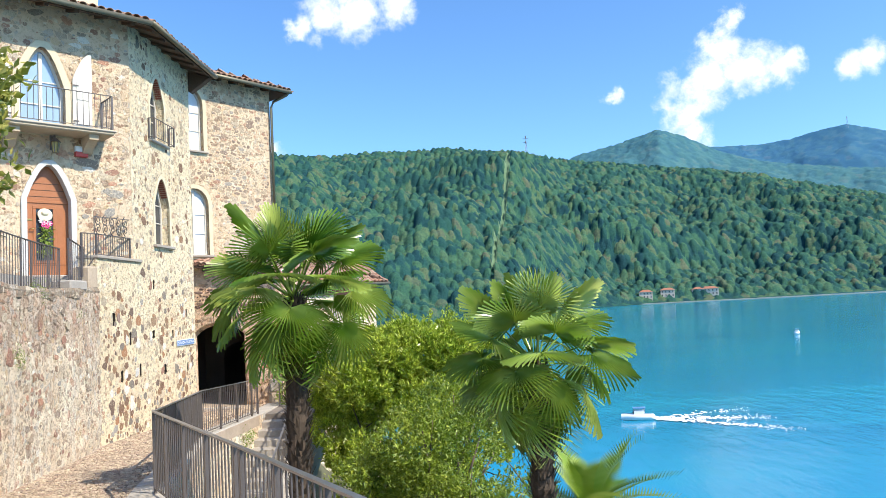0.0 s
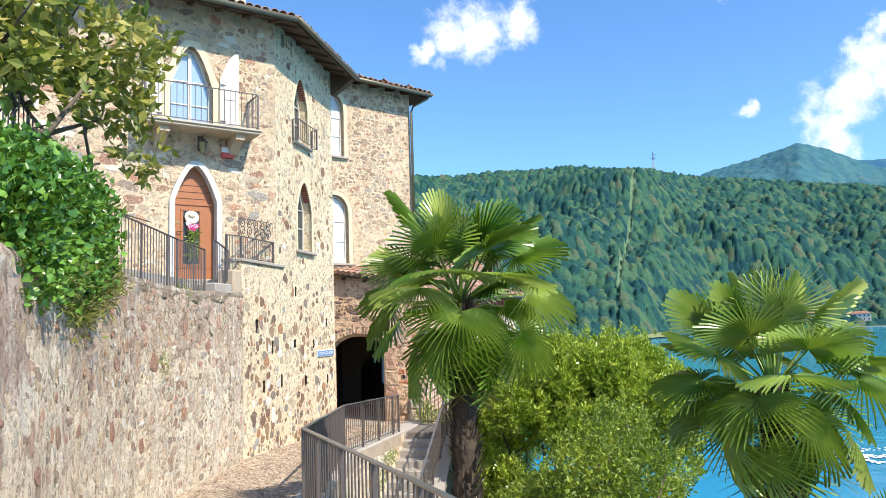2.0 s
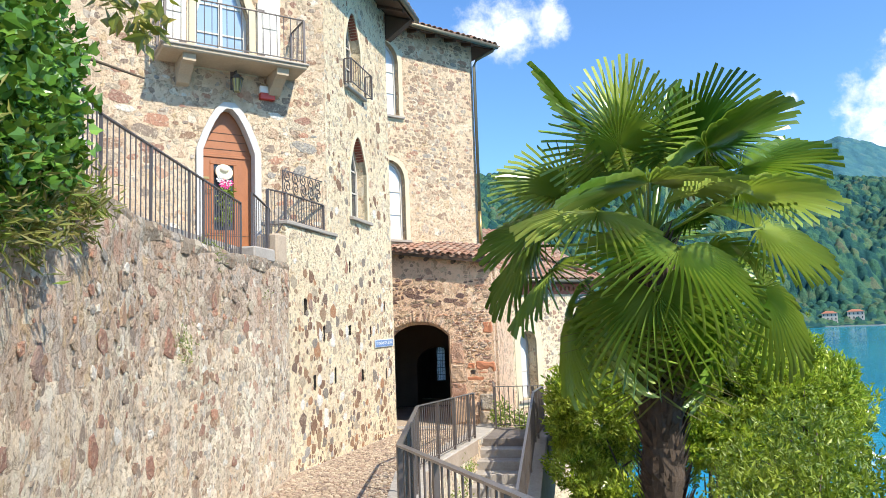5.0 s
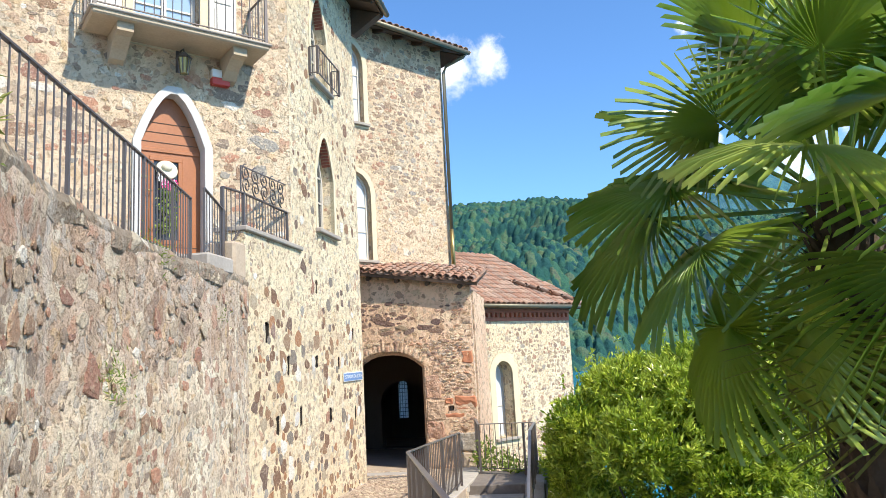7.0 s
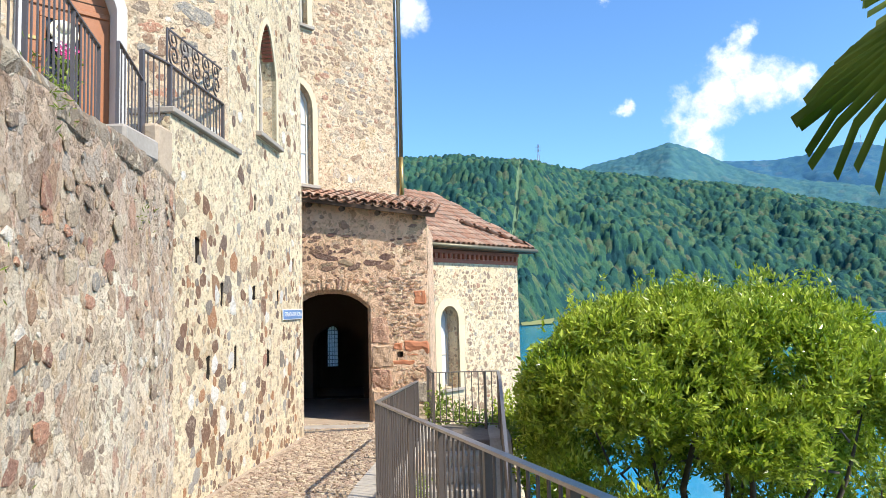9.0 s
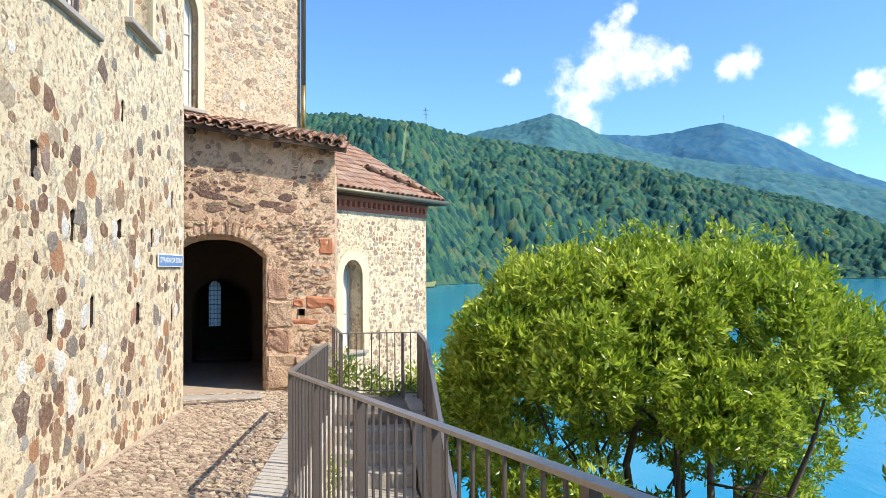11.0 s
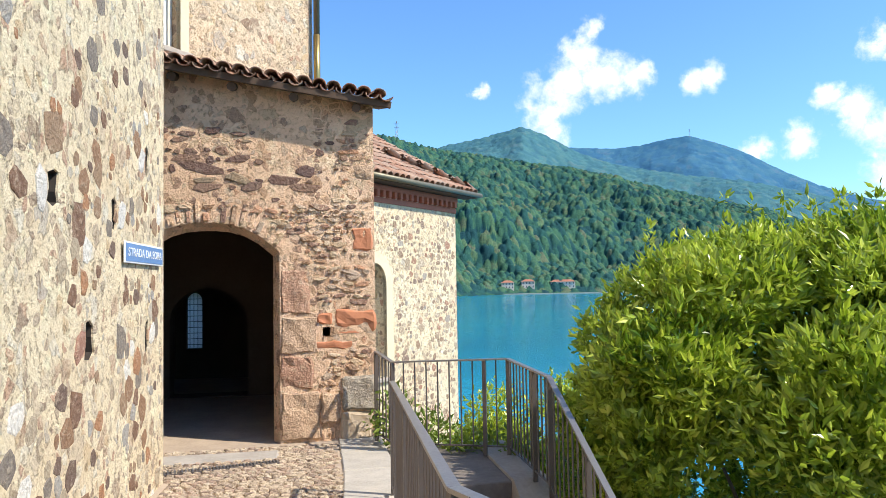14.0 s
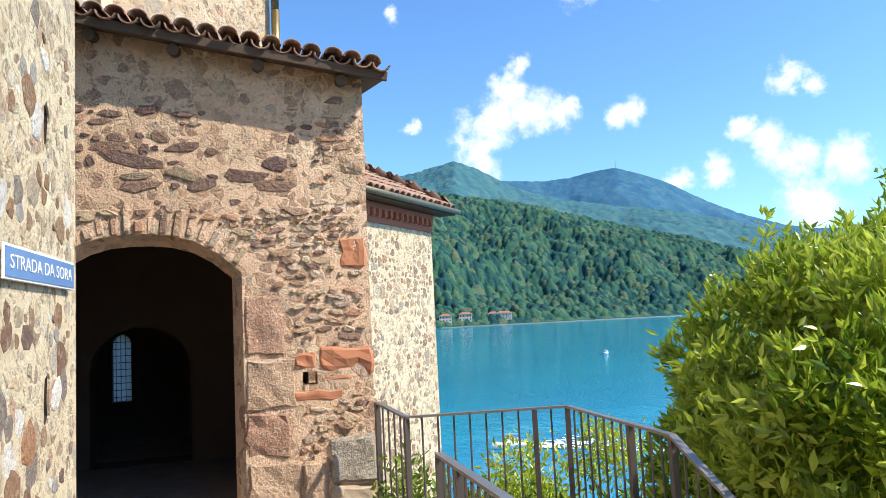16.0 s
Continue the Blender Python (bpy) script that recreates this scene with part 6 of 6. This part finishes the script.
# ---- more plants ----
bush("overhanging_branch", "branch with yellowing leaves hanging over the wall", (-5.9, 5.6, 2.5),
     [(-5.0, 7.0, 3.95, 0.4, 0.4, 0.35), (-5.0, 7.5, 4.35, 0.45, 0.5, 0.4), (-5.0, 8.2, 4.6, 0.35, 0.4, 0.35), (-5.0, 8.3, 3.55, 0.25, 0.28, 0.25), (-4.95, 6.5, 4.6, 0.5, 0.5, 0.4), (-5.05, 8.0, 3.95, 0.3, 0.3, 0.25), (-4.8, 6.2, 3.9, 0.35, 0.4, 0.35)],
     420, 6, 0.15, M["autumn"], 51, 0.5, 8, "branch")
bush("weeds", "green weeds growing at the foot of the railing", (-4.7, 20.9, -1.1),
     [(-4.75, 20.85, -0.75, 0.16, 0.18, 0.3), (-4.4, 20.75, -0.9, 0.2, 0.15, 0.2), (-4.0, 20.45, -0.95, 0.25, 0.15, 0.14), (-3.55, 20.1, -1.0, 0.14, 0.2, 0.16)], 190, 8, 0.09, M["grass"], 53, 0.4, 1, "weeds")
bush("weeds", "bright green weeds between stairs and landing wall", (-4.95, 18.6, -1.5),
     [(-5.0, 17.6, -1.35, 0.12, 0.4, 0.2), (-4.98, 16.8, -1.7, 0.12, 0.4, 0.2)], 120, 8, 0.07, M["grass"], 54, 0.35, 1, "weeds")
for i, (x, y, z) in enumerate(((-6.95, 13.3, 1.75), (-6.78, 12.0, 0.45), (-6.66, 11.3, 0.15), (-6.62, 11.6, 2.2), (-6.35, 10.6, 1.2))):
    bush("moss_tuft", "yellow-green tuft of moss and grass in the wall", (x + 0.1, y, z), [(x + 0.13, y, z, 0.05, 0.14, 0.11)], 45, 8, 0.05, M["grass"], 70 + i, 0.2, 1, "moss")
bush("shore_shrub", "green shrub below the landing above the lake", (-2.75, 21.9, -3.6), clump_set((-2.75, 21.9, -1.5), (0.9, 0.8, 0.85), 13, 77, 0.3, 0.5), 1500, 8, 0.085, M["laurel"], 78, 0.35, 5)


# ---- far shore: villas, power line, boats ----
def at(az, dist, z):
    return (dist * math.sin(radians(az)), dist * math.cos(radians(az)), z)


def villa(az, dist, w, d, h, floors, bays, label, roof="house_roof", wallm="house_wall"):
    x, y, z = at(az, dist, LAKE + 2.0)
    ob = thing("villa", label, "house", pose(x, y, z, 0, 0, -az), "villas on the far shore")
    boxed("wall", (-w / 2, 0, -3), (w / 2, d, h), M[wallm], ob, "", 0)
    bm = bmesh.new()
    e = 0.8
    q = [bm.verts.new(p) for p in ((-w / 2 - e, -e, h), (w / 2 + e, -e, h), (w / 2 + e, d + e, h), (-w / 2 - e, d + e, h), (-w / 2 + d * 0.4, d / 2, h + 2.6), (w / 2 - d * 0.4, d / 2, h + 2.6))]
    for f in ((0, 1, 5, 4), (1, 2, 5), (2, 3, 4, 5), (3, 0, 4), (3, 2, 1, 0)):
        bm.faces.new([q[i] for i in f])
    part("roof", bm, M[roof], ob)
    for i in range(bays):
        for k in range(floors):
            u, zz = -w / 2 + w * (i + 0.5) / bays, h * (k + 0.3) / floors
            boxed("window", (u - 0.55, -0.12, zz), (u + 0.55, 0.05, zz + h / floors * 0.5), M["dark_glass"], ob, "", 0)
    return ob


villa(14.7, 876, 15, 11, 12, 3, 4, "pale rendered lakeside villa with a red tiled roof")
villa(16.3, 888, 16, 11, 13, 3, 4, "pink rendered lakeside villa with a red tiled roof")
villa(19.0, 905, 30, 12, 12, 3, 7, "long cream lakeside villa with a red tiled roof")
villa(10.4, 850, 34, 12, 10, 2, 8, "long white lakeside house with a red roof", wallm="hull")
villa(8.2, 815, 16, 10, 9, 2, 4, "small white lakeside house with a red roof", wallm="hull")
tagged(boxed("shore_road", (-160, -1.5, -3), (260, 4, 0.3), M["kerb"], None, "", 0, pose(*at(16, 855, LAKE + 0.6), 0, 0, -14)), "pale stone embankment along the far shore", "embankment", kind="structure")
bm = bmesh.new()
q = [bm.verts.new(at(a, r, LAKE + h)) for a, r, h in ((4.2, 596, 0.8), (6.6, 640, 0.8), (7.0, 780, 8), (4.0, 740, 8))]
bm.faces.new(q)
tagged(part("meadow", bm, M["meadow"]), "pale mown meadow on the far shore", "meadow", kind="structure")


def pylon(az, dist, z, h):
    ob = thing("power_pylon", "grey lattice power pylon on the wooded ridge", "pylon", pose(*at(az, dist, z), 0, 0, -az), "power pylons")
    for sx in (-1, 1):
        for sy in (-1, 1):
            part("leg", tube(bmesh.new(), [(sx * 3, sy * 3, -10), (sx * 0.5, sy * 0.5, h)], 0.35, 5), M["handrail"], ob)
    for k in range(5):
        z0, z1 = h * k / 5, h * (k + 1) / 5
        w0, w1 = 3 - 2.5 * k / 5, 3 - 2.5 * (k + 1) / 5
        part("brace", tube(bmesh.new(), [(-w0, -w0, z0), (w1, -w1, z1)], 0.25, 4), M["handrail"], ob)
        part("brace", tube(bmesh.new(), [(w0, -w0, z0), (-w1, -w1, z1)], 0.25, 4), M["handrail"], ob)
    for z in (h * 0.72, h * 0.88):
        part("cross_arm", tube(bmesh.new(), [(-5, 0, z), (5, 0, z)], 0.3, 4), M["handrail"], ob)


pylon(6.25, 1270, EYE_Z + 1270 * math.tan(radians(10.9)), 42)
pylon(29.3, 3790, EYE_Z + 3790 * math.tan(radians(10.55)), 45)


def boat(az, el, label, size, yaw):
    d = (EYE_Z + 0.5 - LAKE) / math.tan(radians(-el))
    ob = thing("motor_boat", label, "boat", pose(*at(az, d, LAKE + 0.15), 0, 0, yaw), "boats on the lake")
    bm = bmesh.new()
    rings = []
    for t in range(9):
        k = t / 8
        w = 0.5 * size * 0.36 * (1 - max(0, k - 0.45) ** 2 * 3.0)
        x = (k - 0.5) * size
        hh = size * (0.11 + 0.05 * k)
        rings.append([bm.verts.new((x, y, z)) for y, z in ((-w, hh), (-w * 0.75, -0.1), (0, -0.25), (w * 0.75, -0.1), (w, hh))])
    for a, b in zip(rings, rings[1:]):
        for i in range(4):
            bm.faces.new((a[i], a[i + 1], b[i + 1], b[i]))
        bm.faces.new((a[4], a[0], b[0], b[4]))
    bm.faces.new(rings[0])
    part("hull", bm, M["hull"], ob, "white hull", None, True)
    boxed("cabin", (-size * 0.2, -size * 0.11, size * 0.1), (size * 0.12, size * 0.11, size * 0.26), M["hull"], ob, "", 0.05)
    boxed("windscreen", (size * 0.125, -size * 0.10, size * 0.16), (size * 0.15, size * 0.10, size * 0.24), M["dark_glass"], ob, "", 0)
    boxed("canopy", (-size * 0.24, -size * 0.13, size * 0.32), (size * 0.14, size * 0.13, size * 0.34), M["sign_blue"], ob, "dark blue canopy", 0.02)
    for sx in (-0.2, 0.1):
        for sy in (-0.1, 0.1):
            part("canopy_pole", tube(bmesh.new(), [(sx * size, sy * size, size * 0.1), (sx * size, sy * size, size * 0.33)], 0.03, 5), M["handrail"], ob)
    return Vector(at(az, d, LAKE))


boat_at = boat(13.6, -9.75, "white motor boat with a dark canopy speeding across the lake", 4.2, 172)
boat(25.0, -3.75, "small white boat on open water", 4.5, 60)


def build_wake():
    g = np.random.default_rng(6)
    v, f = [], []
    for i in range(560):
        s = g.random() ** 0.85 * 14
        side = g.choice((-1, 0, 1), p=(0.42, 0.16, 0.42))
        off = s * (0.30, -0.85, -0.25)[side] + g.normal() * (0.3 + 0.05 * s)
        p = boat_at + Vector((2.0 + s, off, 0.05 + 0.16 * g.random() * math.exp(-s / 8)))
        r = g.uniform(0.08, 0.34) * (1 - s / 17)
        b = len(v)
        k = 6
        a0 = g.random() * 6
        for j in range(k):
            rr = r * g.uniform(0.6, 1.2)
            v.append((p.x + 1.6 * rr * math.cos(a0 + j * 2 * math.pi / k), p.y + 2.2 * rr * math.sin(a0 + j * 2 * math.pi / k), p.z))
        v.append((p.x, p.y, p.z + 0.10 * g.random()))
        f += [(b + j, b + (j + 1) % k, b + k) for j in range(k)]
    tagged(link("boat_wake", mesh_of("boat_wake", v, f, M["foam"])), "white foaming wake behind the motor boat", "wake", kind="stuff")


build_wake()


# ---- stones of the walls, cobbles of the lane ----
def free(holes, u0, u1, z0, z1, gap=0.13):
    grown = [inset(h, gap) for h in holes]

    def ok(u, z):
        return u0 < u < u1 and z0 < z < z1 and not any(inside((u, z), g) for g in grown)
    return ok


def anywhere(u, z):
    return True


def box_loop(a, b, c, d):
    return [(a, c), (b, c), (b, d), (a, d)]


gate_taken = [box_loop(a, b, c, d) for a, b, c, d, _, _ in BLOCKS]
free_gate_blocks = free(gate_taken, -9, 9, -9, 9, 0.01)
free_gate = free([inset(GATE, 0.08)], -3.4, -0.02, -1.5, 2.75)
w_ok = free([PW_UP, PW_LOW, *[inset(s, -0.05) for s in SLITS]], -1.58, 3.47, -1.5, 8.6)


def patchy(seed, scale=0.9, low=0.25, high=1.7):
    """How thickly stones show through the mortar, from patch to patch."""
    return lambda u, z: max(low, min(high, 1.0 + 2.4 * noise.noise((u * scale, z * scale, seed))))


def tower_dense(u, z):
    bare = 0.12 if z < 4.9 + 0.5 * noise.noise((u * 1.3, 4.0, 1.0)) else 1.0
    return bare * max(0.1, min(1.4, 1.0 + 1.8 * noise.noise((u * 0.9, z * 0.9, 3.0))))


def corner_dense(u, z):
    return patchy(8.0)(u, z) * float(np.interp(z, [-1, 1.2, 2.2, 4.0], [1.1, 1.0, 0.5, 0.4]))


stones(wall_windows, FW, -1.6, 3.5, -1.4, 8.6, lambda u, z: w_ok(u, z) and (u > 0.03 or z < 2.95) and not (2.1 < u < 3.42 and 0.88 < z < 1.14), 21, 0.12, 0.42, ("spot_stone", "spot_stone_rest"), 0.006,
       near=lambda u, z: z < 2.6, limit=300, flat=0.95, dense=corner_dense)
stones(wall_door, FD, -5.5, 0, 2.5, 8.6, free([DOOR, BALC_WIN, box_loop(-2.95, -0.5, 5.7, 5.9)], -5.5, -0.03, 2.4, 8.6, 0.16), 22, 0.14, 0.5, ("warm_stone", "warm_stone_rest"), 0.006, near=lambda u, z: z < 6, limit=300, flat=1.9, dense=patchy(1.0))
stones(wall_tower, FB, -3.6, 0, 3.0, 9.1, free([RW_UP, RW_LOW], -3.6, -0.03, 3.0, 9.1, 0.15), 23, 0.105, 0.7, ("tower_stone", "tower_stone_rest"), 0.006, near=anywhere, limit=300, flat=1.9, dense=tower_dense)


M["white_stone"] = stone_material("white_stone", False, [(0.0, (0.80, 0.76, 0.68)), (0.5, (0.72, 0.68, 0.62))], 0.25)
for i, (u, z) in enumerate(HOLES):
    side = -1 if i % 3 else 1
    link("stone", piece_mesh(3 + i, M["white_stone" if i % 4 else "red_stone"]), wall_windows, pose(u + side * 0.17, 0, z + 0.02 * side, 0, 5 * i, 0) @ Matrix.Diagonal((0.16, 0.012, 0.26, 1)))


def gate_free(u, z):
    return free_gate(u, z) and free_gate_blocks(u, z) and z < 2.62 - 0.13 * u


def gate_upper(u, z):
    return gate_free(u, z) and z > 1.66 and u < -0.42 - 0.25 * (2.4 - z)


stones(wall_gate, FS, -3.4, 0, 1.66, 2.5, gate_upper, 24, 0.105, 0.62, ("purple_stone", "purple_stone_rest"), 0.012, near=anywhere, limit=120, flat=2.7, dense=patchy(2.0, 1.6, 0.3))
stones(wall_gate, FS, -3.4, 0, -1.1, 2.8, lambda u, z: gate_free(u, z) and not gate_upper(u, z) and not (z > 2.4 and u < -0.5), 26, 0.07, 0.95, ("dark_stone", "dark_stone_rest"), 0.02, near=anywhere, limit=180, flat=2.6)
stones(wall_annex, FH, -4.4, 0, -3.5, 2.1, free([H_WIN], -4.4, -0.03, -3.5, 2.12, 0.22), 25, 0.115, 0.5, ("tower_stone", "tower_stone_rest"), 0.006, near=lambda u, z: z > -2, limit=300, flat=1.3, dense=patchy(5.0, 1.2, 0.4))
for i, (a, b) in enumerate(zip(WALL_LINE[1:-2], WALL_LINE[2:-1])):
    d = Vector((b[0] - a[0], b[1] - a[1]))
    f = front(a, math.degrees(math.atan2(d.y, d.x))) @ pose(0, -0.010, 0)
    lo = path_z(b[1]) - 0.15
    # the courses rise to the sloping top
    stones(wall_retaining, f, 0, d.length, lo, 2.6, (lambda a, d: lambda u, z: 0 <= u <= d.length + 0.05 and z < top_z(a[1] + u * d.y / d.length) - 0.2)(a, d), 30 + i, 0.11, (0.07, 0.16, 0.34, 0.40, 0.40, 0.38)[min(i, 5)],
           ("warm_stone", "warm_stone_rest"), 0.007, depth=(lambda a, d: lambda u, z: -0.9 * wall_relief(a[1] + u * d.y / d.length, z))(a, d), dense=patchy(6.0 + i, 1.1, 0.2), near=anywhere, limit=(30, 80, 80, 60, 40, 10)[min(i, 5)])
for i, (u, z, w, h) in enumerate(((4.35, 1.25, 0.30, 0.34), (3.95, 0.2, 0.24, 0.22), (5.6, 1.75, 0.2, 0.3), (5.35, 1.1, 0.2, 0.2), (3.2, 1.5, 0.2, 0.26), (2.5, 0.6, 0.26, 0.22), (6.6, 1.4, 0.18, 0.24), (1.6, 1.2, 0.24, 0.2))):
    y = 6.0 + u
    a = along(WALL_LINE, y + 0.2) - along(WALL_LINE, y - 0.2)
    link("stone", piece_mesh(i, M["red_stone"]), wall_retaining, pose(along(WALL_LINE, y) + 0.012 + wall_relief(y, z), y, z, 0, 7 * i, math.degrees(math.atan2(0.4, a))) @ Matrix.Diagonal((w, 0.012, h, 1)))
for args in LATER:
    base = args[1]
    lay = list(args)
    made_before = set(bpy.data.objects)
    lay_stones(*lay)
    for ob in set(bpy.data.objects) - made_before:
        if args[0].matrix_basis == Matrix():
            ob.matrix_basis = base @ ob.matrix_basis


def cobbles():
    rng = random.Random(9)
    verts, faces, made = [], [], 0
    y = 8.0
    while y < 21.0:
        row = rng.uniform(0.042, 0.066)
        x0 = along(WALL_LINE, y) + 0.06 if y < 19.8 else -7.6
        x1 = along(RAIL_LINE, y) - 0.42 if y < 18.8 else -5.4
        x = x0
        while x < x1:
            w = rng.uniform(0.055, 0.125)
            key = rng.randrange(24)
            yy = y + rng.uniform(-0.012, 0.012)
            m = pose(x + w / 2, yy, path_z(yy) - 0.012, -90 + 2.5, 0, 0) @ pose(0, 0, 0, 0, rng.uniform(-22, 22), 0) @ Matrix.Diagonal((w * 0.96, rng.uniform(0.018, 0.028), row * 0.96, 1))
            if made < 300 and 16.2 < y < 20.2 and x > -6.3:
                link("cobble", piece_mesh(key, M["cobble"]), road, m)
                made += 1
            else:
                b = len(verts)
                verts += [m @ Vector(v) for v in SHAPES[key][0]]
                faces += [tuple(b + i for i in t) for t in SHAPES[key][1]]
            x += w
        y += row
    link("small_cobbles", mesh_of("small_cobbles", verts, faces, M["cobble_rest"]), road)["kind"] = "stuff"


COBBLE_RAMP = [(0.0, (0.42, 0.32, 0.23)), (0.25, (0.54, 0.42, 0.30)), (0.5, (0.43, 0.30, 0.22)), (0.7, (0.62, 0.50, 0.36)), (0.85, (0.28, 0.20, 0.15))]
M["cobble"] = stone_material("cobble_stone", False, COBBLE_RAMP, 0.4)
M["cobble_rest"] = stone_material("cobble_stone_joined", True, COBBLE_RAMP, 0.4)
cobbles()
